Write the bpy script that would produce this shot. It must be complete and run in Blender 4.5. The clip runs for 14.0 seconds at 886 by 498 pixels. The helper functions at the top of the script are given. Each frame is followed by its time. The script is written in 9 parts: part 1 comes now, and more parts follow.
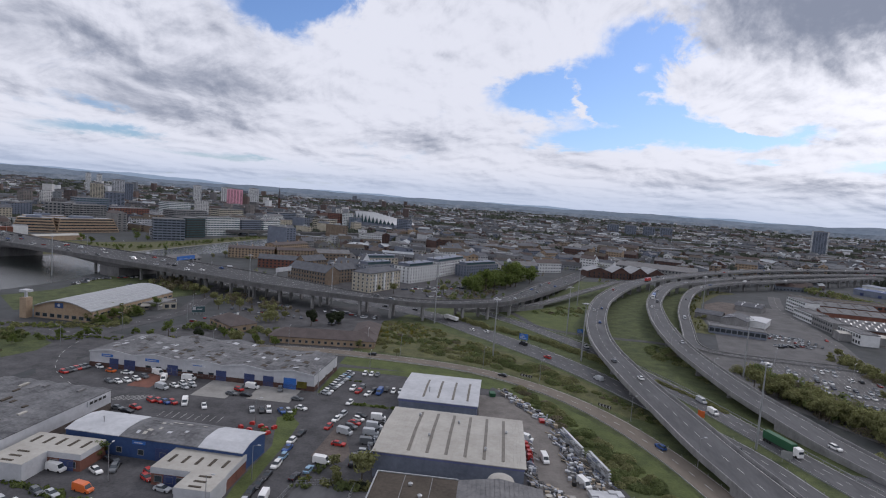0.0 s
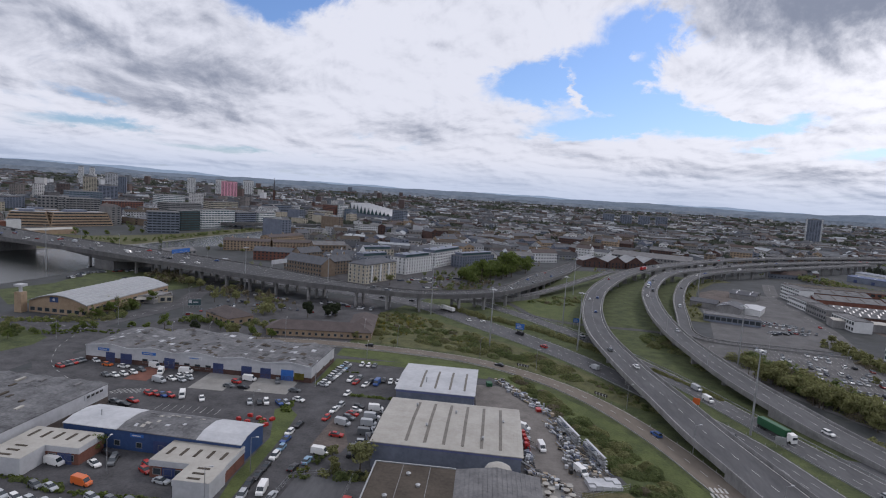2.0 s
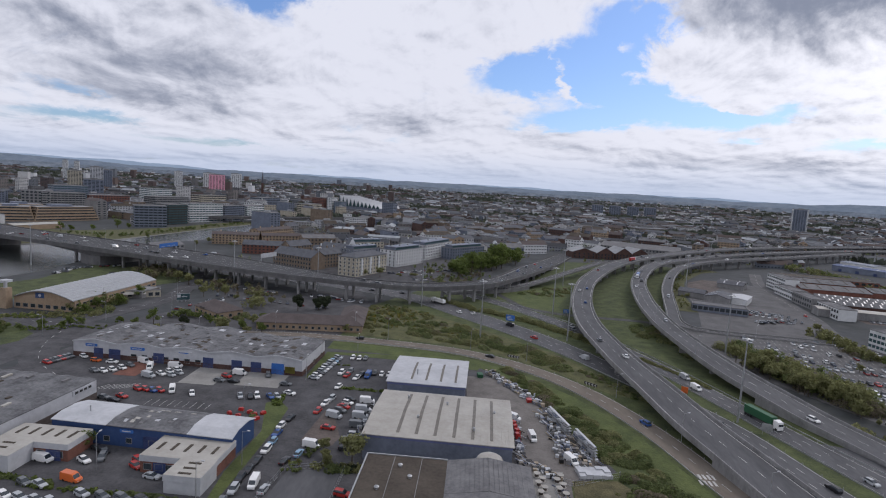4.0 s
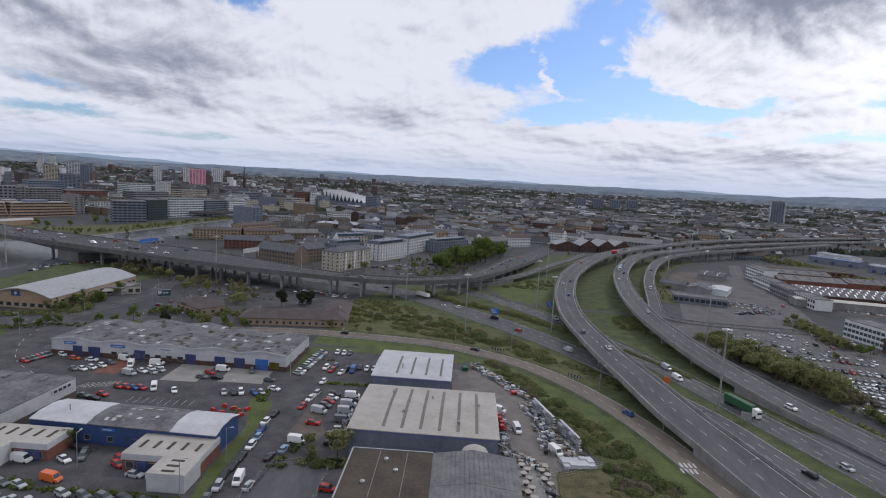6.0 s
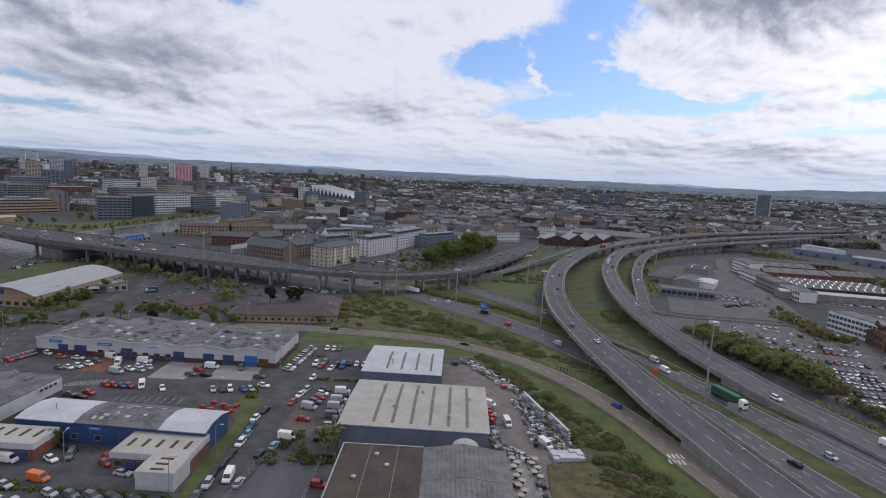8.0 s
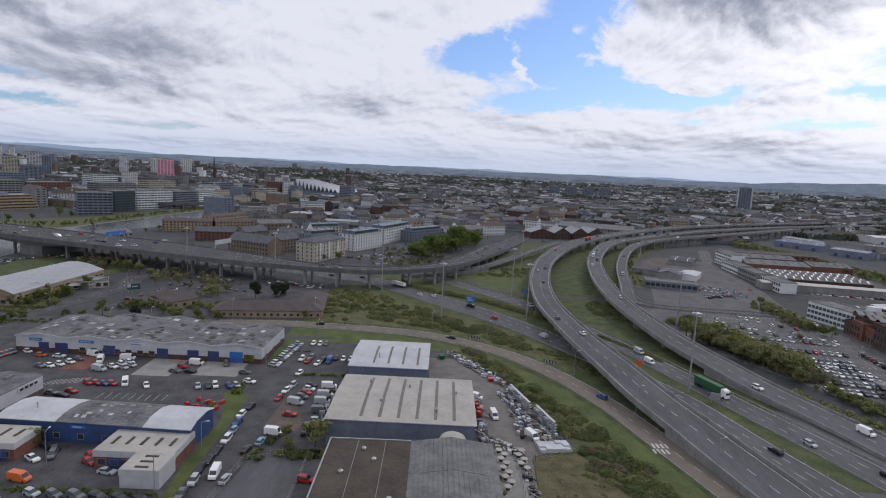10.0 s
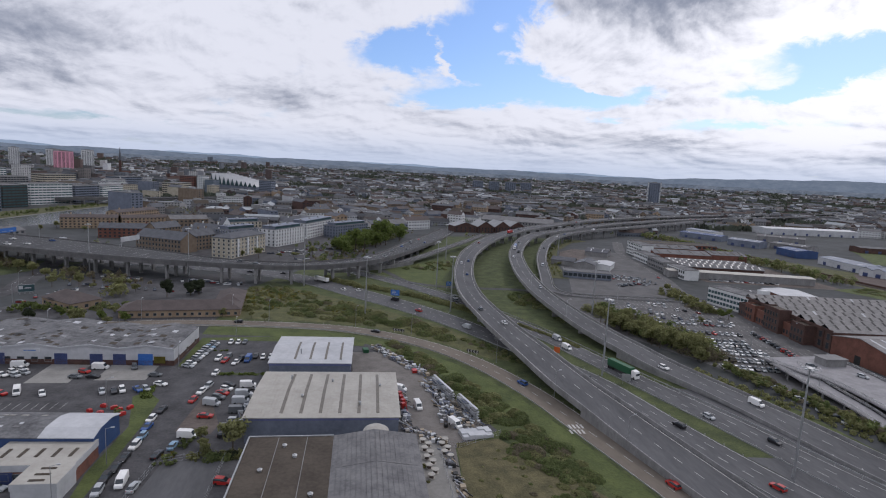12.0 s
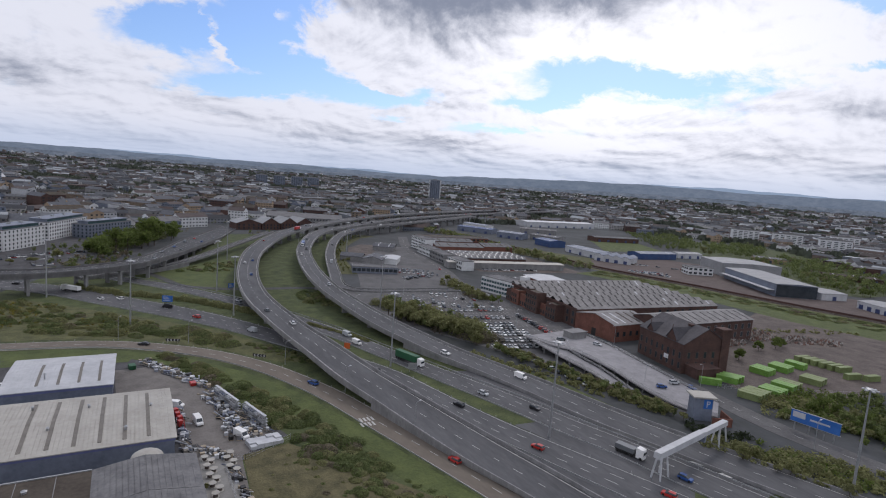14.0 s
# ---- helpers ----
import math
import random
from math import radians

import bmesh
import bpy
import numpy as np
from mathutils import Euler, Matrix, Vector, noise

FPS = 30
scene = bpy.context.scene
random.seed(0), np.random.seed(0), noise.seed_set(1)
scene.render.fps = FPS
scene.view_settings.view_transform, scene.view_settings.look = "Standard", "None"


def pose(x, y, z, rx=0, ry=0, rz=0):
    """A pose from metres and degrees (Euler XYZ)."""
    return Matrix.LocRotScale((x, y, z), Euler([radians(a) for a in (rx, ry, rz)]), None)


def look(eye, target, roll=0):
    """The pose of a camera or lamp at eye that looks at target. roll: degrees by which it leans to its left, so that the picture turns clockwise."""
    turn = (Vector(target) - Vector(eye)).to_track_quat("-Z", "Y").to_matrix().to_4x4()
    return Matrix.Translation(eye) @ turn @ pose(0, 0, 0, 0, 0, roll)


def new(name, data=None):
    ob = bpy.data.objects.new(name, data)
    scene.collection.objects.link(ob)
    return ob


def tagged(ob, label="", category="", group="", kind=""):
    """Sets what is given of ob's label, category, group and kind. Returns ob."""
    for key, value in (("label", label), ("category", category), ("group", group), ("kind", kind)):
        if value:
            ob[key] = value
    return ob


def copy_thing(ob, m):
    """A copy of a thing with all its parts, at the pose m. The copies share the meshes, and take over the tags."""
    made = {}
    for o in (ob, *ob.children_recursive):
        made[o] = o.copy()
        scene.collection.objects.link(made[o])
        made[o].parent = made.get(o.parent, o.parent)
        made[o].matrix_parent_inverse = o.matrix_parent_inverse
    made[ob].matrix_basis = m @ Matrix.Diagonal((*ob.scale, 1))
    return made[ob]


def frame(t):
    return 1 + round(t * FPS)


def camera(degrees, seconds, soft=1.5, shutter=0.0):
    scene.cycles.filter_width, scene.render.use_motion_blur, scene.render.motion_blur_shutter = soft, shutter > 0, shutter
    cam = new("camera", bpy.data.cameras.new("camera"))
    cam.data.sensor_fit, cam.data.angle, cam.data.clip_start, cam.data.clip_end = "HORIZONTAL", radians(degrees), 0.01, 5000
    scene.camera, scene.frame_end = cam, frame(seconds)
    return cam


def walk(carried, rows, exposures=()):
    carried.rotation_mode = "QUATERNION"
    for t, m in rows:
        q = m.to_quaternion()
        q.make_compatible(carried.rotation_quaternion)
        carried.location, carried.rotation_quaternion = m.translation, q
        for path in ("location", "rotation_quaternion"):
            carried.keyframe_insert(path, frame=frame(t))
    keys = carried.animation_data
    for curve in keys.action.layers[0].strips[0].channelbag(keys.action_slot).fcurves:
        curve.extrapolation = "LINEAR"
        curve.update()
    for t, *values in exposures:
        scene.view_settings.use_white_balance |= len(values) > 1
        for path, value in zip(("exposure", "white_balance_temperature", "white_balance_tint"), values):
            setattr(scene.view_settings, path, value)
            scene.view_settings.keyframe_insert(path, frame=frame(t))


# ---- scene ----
from mathutils import Quaternion

cam = camera(77.58, 14.0, soft=1.1)
PATH = [
    (0, look((0.000, 0.000, 78.000), (-7.034, 99.411, 69.758), 4.203)),
    (0.5, look((0.000, 0.000, 78.000), (-6.618, 99.409, 69.396), 4.077)),
    (1, look((0.000, 0.000, 78.000), (-6.868, 99.348, 68.903), 3.963)),
    (1.5, look((0.000, 0.000, 78.000), (-6.649, 99.329, 68.539), 3.907)),
    (2, look((0.000, 0.000, 78.000), (-6.171, 99.322, 68.149), 3.766)),
    (2.5, look((0.000, 0.000, 78.000), (-5.811, 99.310, 67.815), 3.672)),
    (3, look((0.000, 0.000, 78.000), (-5.431, 99.300, 67.516), 3.573)),
    (5.5, look((0.000, 0.000, 78.000), (-2.055, 99.262, 66.045), 3.329)),
    (6, look((0.000, 0.000, 78.000), (-1.352, 99.257, 65.911), 3.259)),
    (6.5, look((0.000, 0.000, 78.000), (-0.805, 99.246, 65.766), 3.243)),
    (7, look((0.000, 0.000, 78.000), (-0.380, 99.212, 65.476), 3.168)),
    (7.5, look((0.000, 0.000, 78.000), (0.000, 99.185, 65.259), 3.100)),
    (8, look((0.000, 0.000, 78.000), (0.625, 99.164, 65.110), 3.042)),
    (10.5, look((0.077, -0.018, 77.967), (3.877, 98.921, 63.949), 2.805)),
    (11, look((0.506, -0.106, 77.541), (4.876, 98.793, 63.403), 2.717)),
    (11.5, look((1.023, -0.227, 77.189), (7.820, 98.517, 62.929), 2.731)),
    (12, look((1.414, -0.481, 77.051), (17.951, 97.139, 63.026), 3.147)),
    (12.5, look((1.595, -0.775, 77.211), (27.308, 94.868, 63.380), 3.491)),
    (13, look((1.679, -1.008, 77.444), (35.313, 92.206, 64.033), 3.833)),
    (13.5, look((1.798, -1.239, 77.776), (44.451, 88.274, 64.811), 4.198)),
    (14, look((1.961, -1.463, 78.148), (53.672, 83.227, 65.759), 4.448)),
]
walk(cam, PATH, [(0, -0.1, 6100, 16), (14, -0.1, 6100, 16)])

# ---- sky, sun ----
SUN_AZ, SUN_EL = 50.0, 46.0   # degrees clockwise from +y, and above the horizon

world = bpy.data.worlds.new("cloudy_sky")
scene.world = world
world.use_nodes = True
wn, wl = world.node_tree.nodes, world.node_tree.links
wn.clear()


def wnode(kind, **sets):
    n = wn.new(kind)
    for k, v in sets.items():
        if k == "operation":
            n.operation = v
        elif k == "data_type":
            n.data_type = v
    return n


def plug(socket, value):
    if isinstance(value, (int, float, tuple)):
        socket.default_value = value
    else:
        wl.new(value, socket)


def wmath(op, a, b=0.0, c=0.0):
    n = wnode("ShaderNodeMath", operation=op)
    for s, v in zip(n.inputs, (a, b, c)):
        plug(s, v)
    return n.outputs[0]


def wmix(f, a, b):
    n = wnode("ShaderNodeMix", data_type="RGBA")
    plug(n.inputs[0], f), plug(n.inputs[6], a), plug(n.inputs[7], b)
    return n.outputs[2]


def wstep(v, lo, hi):
    n = wn.new("ShaderNodeMapRange")
    n.interpolation_type = "SMOOTHSTEP"
    plug(n.inputs[0], v)
    n.inputs[1].default_value, n.inputs[2].default_value = lo, hi
    return n.outputs[0]


sky_dir = wn.new("ShaderNodeTexCoord").outputs["Generated"]
sep = wn.new("ShaderNodeSeparateXYZ")
wl.new(sky_dir, sep.inputs[0])
sx, sy, sz = sep.outputs
el_deg = wmath("MULTIPLY", wmath("ARCSINE", sz), 57.2958)
az_deg = wmath("MULTIPLY", wmath("ARCTAN2", sx, sy), 57.2958)
layer = wn.new("ShaderNodeCombineXYZ")
wl.new(wmath("DIVIDE", az_deg, 9.0), layer.inputs[0])
wl.new(wmath("MULTIPLY", wmath("LOGARITHM", wmath("ADD", wmath("MAXIMUM", el_deg, 0.0), 2.6), 2.71828), 2.5), layer.inputs[1])


def wnoise(scale, detail, rough, shift, warp=0.0):
    m = wn.new("ShaderNodeMapping")
    wl.new(layer.outputs[0], m.inputs[0])
    m.inputs["Location"].default_value = shift
    n = wn.new("ShaderNodeTexNoise")
    wl.new(m.outputs[0], n.inputs["Vector"])
    n.inputs["Scale"].default_value, n.inputs["Detail"].default_value = scale, detail
    n.inputs["Roughness"].default_value, n.inputs["Distortion"].default_value = rough, warp
    return n.outputs[0]


def lumps(rows):
    """The sum of soft lumps: azimuth, elevation, half widths, slope, amount."""
    total = 0.0
    for az, el, wide, high, slope, amount in rows:
        da = wmath("SUBTRACT", az_deg, az)
        de = wmath("SUBTRACT", wmath("SUBTRACT", el_deg, el), wmath("MULTIPLY", da, slope))
        q = wmath("ADD", wmath("POWER", wmath("ABSOLUTE", wmath("DIVIDE", da, wide)), 2.0), wmath("POWER", wmath("ABSOLUTE", wmath("DIVIDE", de, high)), 2.0))
        total = wmath("ADD", wmath("MULTIPLY", wmath("EXPONENT", wmath("MULTIPLY", q, -1.0)), amount), total)
    return total


fold = wnoise(0.55, 7.0, 0.60, (3.1, 0.4, 0.0), 0.3)
fold_up = wnoise(0.55, 7.0, 0.60, (9.4, 5.2, 2.0), 0.3)
curl = wnoise(2.2, 9.0, 0.66, (2.7, 9.0, 4.3), 0.4)
curl_up = wnoise(2.2, 9.0, 0.66, (6.1, 3.3, 8.8), 0.4)
# the lumps' outlines are torn by folds of two sizes
az_plain, el_plain = az_deg, el_deg
reach = wmath("ADD", 0.35, wmath("MULTIPLY", wstep(el_deg, 1.0, 12.0), 0.65))
az_deg = wmath("ADD", az_deg, wmath("ADD", wmath("MULTIPLY", wmath("SUBTRACT", fold, 0.5), 15.0), wmath("MULTIPLY", wmath("SUBTRACT", curl, 0.5), 7.0)))
el_deg = wmath("ADD", el_deg, wmath("MULTIPLY", reach, wmath("ADD", wmath("MULTIPLY", wmath("SUBTRACT", fold_up, 0.5), 5.5), wmath("MULTIPLY", wmath("SUBTRACT", curl_up, 0.5), 3.6))))
gaps = lumps([(-20.5, 17.2, 7.5, 2.1, 0.0, -0.62), (4.0, 12.0, 4.6, 1.9, 0.35, -0.72), (10.6, 12.0, 4.0, 3.0, 0.1, -0.72), (14.2, 16.4, 3.6, 2.6, 0.2, -0.60), (13.5, 8.9, 6.0, 2.0, 0, -0.64),
              (23.5, 7.7, 6.0, 1.15, 0, -0.62), (8.0, 7.3, 4.6, 1.0, 0, -0.58), (47.5, 10.7, 11.5, 1.25, 0.0, -0.85), (40, 8.5, 4.5, 0.9, 0.1, -0.62), (66.8, 12.1, 3.4, 0.5, 0, -0.45), (65.6, 16.8, 3, 0.9, 0, -0.5),
              (37.6, 7.9, 1.8, 0.7, 0, -0.4), (37, 5.1, 7, 0.42, 0.04, -0.42), (25, 5.6, 3, 0.3, 0, -0.34), (-36.5, 4.1, 4.5, 0.6, 0, -0.40), (-24, 2.8, 8, 0.4, 0, -0.28), (-37, 6.6, 3, 0.35, 0, -0.2)])
puff_up = lumps([(7.0, 11.4, 0.8, 2.4, 1.3, 0.42), (9.4, 8.9, 1.9, 0.5, 0, 0.36), (12.8, 14.2, 1.2, 0.6, 0.3, 0.36), (23.6, 8.8, 2.4, 0.5, -0.25, 0.52), (27, 12.4, 9, 2.0, 0, 0.30), (-4, 13, 7, 3.5, 0, 0.16), (51, 9.8, 3, 0.3, 0.02, 0.34), (-8.5, 17.4, 5, 1.4, 0.1, 0.3)])
shade = lumps([(36, 18.4, 17, 3.4, 0, 1.15), (-36, 10, 13, 5, 0, 0.24), (-25.5, 9.6, 5, 1.3, 0, 0.42), (-40, 13.0, 6, 2.6, 0, 0.40), (-30, 6.4, 9, 1.1, -0.04, 0.50), (-4.6, 6.4, 5.5, 1.2, 0, 0.46),
               (-3.0, 14.0, 6, 1.2, 0, 0.14), (12, 4.3, 7, 0.5, 0, 0.34), (17, 3.1, 5, 0.4, 0, 0.40), (32.3, 7.1, 3, 0.5, 0, 0.34), (31.5, 3.6, 6, 0.5, 0, 0.50), (65, 7.9, 7, 0.7, 0, 0.40), (43, 2.8, 9, 0.4, 0, 0.34), (-14, 3.6, 10, 0.6, 0, 0.30), (-20, 1.6, 16, 0.5, 0, 0.34)])
az_deg, el_deg = az_plain, el_plain
glare = lumps([(47, 12, 24, 11, 0, 1.0)])
broad = wnoise(0.34, 4.0, 0.5, (1.2, 5.0, 2.3), 0.2)
billow = wnoise(1.05, 10.0, 0.58, (7.7, 2.0, 1.3), 0.35)
billow_lit = wnoise(1.05, 10.0, 0.58, (7.74, 2.11, 1.3), 0.35)
small = wnoise(2.9, 7.0, 0.60, (5.1, 7.0, 6.2), 0.3)
small_lit = wnoise(2.9, 7.0, 0.60, (5.17, 7.16, 6.2), 0.3)
relief = wmath("ADD", wmath("MULTIPLY", wmath("SUBTRACT", billow_lit, billow), 2.5), wmath("MULTIPLY", wmath("SUBTRACT", small_lit, small), 0.42))
density = wmath("ADD", wmath("ADD", wmath("ADD", 0.45, gaps), puff_up), wmath("ADD", wmath("MULTIPLY", wmath("SUBTRACT", billow, 0.5), 0.62), wmath("MULTIPLY", wmath("SUBTRACT", curl, 0.5), 0.72)))
cover = wstep(density, 0.0, 0.36)
thick = wmath("ADD", wmath("ADD", wmath("ADD", wmath("MULTIPLY", wstep(broad, 0.40, 0.64), 0.30), wmath("MULTIPLY", wmath("MULTIPLY", wstep(fold_up, 0.44, 0.66), wstep(el_deg, 10.0, 3.0)), 0.34)), wmath("MULTIPLY", wstep(density, 0.42, 0.85), 0.12)), wmath("ADD", relief, wmath("MULTIPLY", shade, wmath("ADD", 0.45, wmath("MULTIPLY", wmath("ADD", billow, small), 0.5)))))
white = wmix(glare, (0.90, 0.915, 0.945, 1), (1.28, 1.275, 1.26, 1))
cloud = wmix(wstep(wmath("SUBTRACT", thick, wmath("MULTIPLY", glare, 0.16)), 0.02, 1.10), white, (0.30, 0.335, 0.405, 1))
haze = wmix(wmath("MULTIPLY", wstep(el_deg, 4.6, 0.0), 0.70), cloud, (0.54, 0.64, 0.79, 1))
sky = wn.new("ShaderNodeTexSky")
sky.sky_type, sky.sun_disc = "NISHITA", False
sky.sun_elevation, sky.sun_rotation = radians(SUN_EL), radians(SUN_AZ)
blue = wn.new("ShaderNodeVectorMath")
blue.operation = "MULTIPLY"
wl.new(sky.outputs[0], blue.inputs[0])
blue.inputs[1].default_value = (0.098, 0.118, 0.146)
back = wn.new("ShaderNodeBackground")
wl.new(wmix(cover, blue.outputs[0], haze), back.inputs[0])
back.inputs[1].default_value = 0.92
wl.new(back.outputs[0], wn.new("ShaderNodeOutputWorld").inputs[0])

sun = new("sun", bpy.data.lights.new("sun", "SUN"))
sun.data.energy, sun.data.angle, sun.data.color = 0.85, radians(10), (1.0, 0.92, 0.82)
sun.matrix_world = look((60 * math.sin(radians(SUN_AZ)), 60 * math.cos(radians(SUN_AZ)), 60 * math.tan(radians(SUN_EL))), (0, 0, 0))

# ---- materials ----
def surface(name, low, high, rough=0.8, metal=0.0, size=4.0, fine=0.4, bump=0.15, island=0.0, per_object=0.0, streak=None, spec=0.4):
    """Colour between low and high by noise of two sizes (metres), with a fine bump; island / per_object: brightness that varies by piece."""
    m = bpy.data.materials.new(name)
    m.use_nodes = True
    n, l = m.node_tree.nodes, m.node_tree.links
    bsdf = n["Principled BSDF"]
    geo = n.new("ShaderNodeNewGeometry")
    mapping = n.new("ShaderNodeMapping")
    l.new(geo.outputs["Position"], mapping.inputs[0])
    if streak:
        mapping.inputs["Scale"].default_value = streak
    big, small = n.new("ShaderNodeTexNoise"), n.new("ShaderNodeTexNoise")
    for t, s, d in ((big, 1 / size, 5), (small, 1 / fine, 3)):
        l.new(mapping.outputs[0], t.inputs["Vector"])
        t.inputs["Scale"].default_value, t.inputs["Detail"].default_value, t.inputs["Roughness"].default_value = s, d, 0.62
    add = n.new("ShaderNodeMath")
    add.operation = "MULTIPLY_ADD"
    l.new(small.outputs[0], add.inputs[0])
    add.inputs[1].default_value = 0.55
    l.new(big.outputs[0], add.inputs[2])
    ramp = n.new("ShaderNodeMapRange")
    l.new(add.outputs[0], ramp.inputs[0])
    ramp.inputs[1].default_value, ramp.inputs[2].default_value = 0.55, 1.0
    mix = n.new("ShaderNodeMix")
    mix.data_type = "RGBA"
    l.new(ramp.outputs[0], mix.inputs[0])
    mix.inputs[6].default_value, mix.inputs[7].default_value = (*low, 1), (*high, 1)
    colour = mix.outputs[2]
    for amount, node, out in ((island, "ShaderNodeNewGeometry", "Random Per Island"), (per_object, "ShaderNodeObjectInfo", "Random")):
        if amount:
            r = n.new(node)
            v = n.new("ShaderNodeMapRange")
            l.new(r.outputs[out], v.inputs[0])
            v.inputs[3].default_value, v.inputs[4].default_value = 1 - amount, 1 + amount
            hsv = n.new("ShaderNodeHueSaturation")
            l.new(colour, hsv.inputs["Color"]), l.new(v.outputs[0], hsv.inputs["Value"])
            colour = hsv.outputs[0]
    l.new(colour, bsdf.inputs["Base Color"])
    bsdf.inputs["Roughness"].default_value, bsdf.inputs["Metallic"].default_value = rough, metal
    bsdf.inputs["Specular IOR Level"].default_value = spec
    if bump:
        b = n.new("ShaderNodeBump")
        l.new(small.outputs[0], b.inputs["Height"])
        b.inputs["Strength"].default_value, b.inputs["Distance"].default_value = bump, fine * 0.3
        l.new(b.outputs[0], bsdf.inputs["Normal"])
    return m


def palette(name, colours, rough=0.8, size=6.0, by_object=False):
    """One of several colours for each loose piece (or object), with stains."""
    m = surface(name, (0.72, 0.72, 0.72), (1.0, 1.0, 1.0), rough, size=size, fine=1.2, bump=0.1)
    n, l = m.node_tree.nodes, m.node_tree.links
    bsdf = n["Principled BSDF"]
    stain = bsdf.inputs["Base Color"].links[0].from_socket
    r = n.new("ShaderNodeObjectInfo" if by_object else "ShaderNodeNewGeometry")
    ramp = n.new("ShaderNodeValToRGB")
    ramp.color_ramp.interpolation = "CONSTANT"
    l.new(r.outputs["Random" if by_object else "Random Per Island"], ramp.inputs[0])
    e = ramp.color_ramp.elements
    while len(e) < len(colours):
        e.new(0.5)
    for i, c in enumerate(colours):
        e[i].position, e[i].color = i / len(colours), (*c, 1)
    mul = n.new("ShaderNodeMix")
    mul.data_type, mul.blend_type = "RGBA", "MULTIPLY"
    mul.inputs[0].default_value = 1.0
    l.new(ramp.outputs[0], mul.inputs[6]), l.new(stain, mul.inputs[7]), l.new(mul.outputs[2], bsdf.inputs["Base Color"])
    return m


ASPHALT = surface("worn_asphalt", (0.033, 0.0325, 0.0355), (0.090, 0.089, 0.0945), 0.9, size=7, fine=0.8)
MOTORWAY = surface("motorway_asphalt", (0.056, 0.057, 0.062), (0.104, 0.105, 0.112), 0.85, size=9, fine=1.2, streak=(1, 0.25, 1))
TAN_ROAD = surface("buff_asphalt", (0.125, 0.106, 0.088), (0.165, 0.142, 0.118), 0.9, size=12, fine=1.5, streak=(1, 0.4, 1))
CONCRETE = surface("weathered_concrete", (0.150, 0.149, 0.150), (0.26, 0.258, 0.258), 0.9, size=5, fine=0.8, streak=(1, 1, 0.4))
PALE_SLAB = surface("pale_concrete_slab", (0.19, 0.185, 0.175), (0.28, 0.275, 0.26), 0.9, size=6, fine=0.8)
CAR_PARK = surface("pale_tarmac", (0.062, 0.061, 0.063), (0.128, 0.126, 0.128), 0.9, size=11, fine=1.0)
PAVING = surface("pavement", (0.13, 0.125, 0.12), (0.20, 0.195, 0.185), 0.9, size=5, fine=0.6)
GRASS = surface("mown_grass", (0.024, 0.035, 0.012), (0.090, 0.108, 0.038), 0.95, size=7, fine=0.8, bump=0.6)
ROUGH_GRASS = surface("rough_grass", (0.040, 0.045, 0.017), (0.122, 0.122, 0.050), 0.95, size=5, fine=0.6, bump=0.8)
DRY_GRASS = surface("dry_rough_grass", (0.046, 0.044, 0.020), (0.132, 0.116, 0.058), 0.95, size=4, fine=0.6, bump=0.8)
YARD = surface("dusty_concrete_yard", (0.110, 0.101, 0.094), (0.190, 0.176, 0.164), 0.9, size=6, fine=0.8)
SOIL = surface("bare_soil", (0.062, 0.050, 0.045), (0.140, 0.116, 0.104), 0.95, size=9, fine=0.9, bump=0.6)
GROUND = surface("town_ground", (0.030, 0.034, 0.033), (0.070, 0.074, 0.081), 0.95, size=60, fine=9, bump=0.1)
# backdrop colours: pale blue distance haze is painted into them
FAR_HILL = surface("haze_painted_hill", (0.075, 0.095, 0.115), (0.19, 0.21, 0.225), 1.0, size=110, fine=22, bump=0, streak=(1, 1, 3))
FARTHEST_HILL = surface("haze_painted_far_hill", (0.27, 0.33, 0.4), (0.33, 0.39, 0.46), 1.0, size=200, fine=60, bump=0)
SUBURB = surface("haze_painted_suburbs", (0.04, 0.052, 0.058), (0.27, 0.28, 0.29), 1.0, size=70, fine=9, bump=0, streak=(1, 1, 2.5))
# a faint blue glow on the backdrop adds to the painted haze
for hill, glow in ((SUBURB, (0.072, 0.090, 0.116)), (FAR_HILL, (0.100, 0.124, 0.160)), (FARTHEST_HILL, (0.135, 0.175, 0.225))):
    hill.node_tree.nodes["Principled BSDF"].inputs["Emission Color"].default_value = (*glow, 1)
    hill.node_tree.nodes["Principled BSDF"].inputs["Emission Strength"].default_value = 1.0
WATER = surface("river_water", (0.020, 0.024, 0.024), (0.030, 0.034, 0.032), 0.16, size=40, fine=1.6, bump=0.45)
WHITE_PAINT = surface("road_paint", (0.36, 0.36, 0.35), (0.52, 0.52, 0.50), 0.7, size=2, fine=0.4)
WHITE_CLAD = surface("white_cladding", (0.36, 0.37, 0.39), (0.5, 0.51, 0.53), 0.55, size=8, fine=1.5)
CREAM_ROOF = surface("cream_sheet_roof", (0.3, 0.285, 0.255), (0.4, 0.385, 0.35), 0.6, size=7, fine=1.2, island=0.05)
GREY_ROOF = surface("grey_sheet_roof", (0.054, 0.055, 0.060), (0.182, 0.183, 0.190), 0.85, size=5, fine=0.9, island=0.06)
DARK_ROOF = surface("dark_felt_roof", (0.044, 0.035, 0.027), (0.080, 0.066, 0.052), 0.9, size=8, fine=1.0)
RIB_ROOF = surface("ribbed_fibre_cement", (0.098, 0.098, 0.103), (0.185, 0.183, 0.186), 0.9, size=4, fine=0.8, island=0.10)
SLATE = surface("slate_roof", (0.056, 0.060, 0.072), (0.106, 0.111, 0.126), 0.75, size=4, fine=0.7)
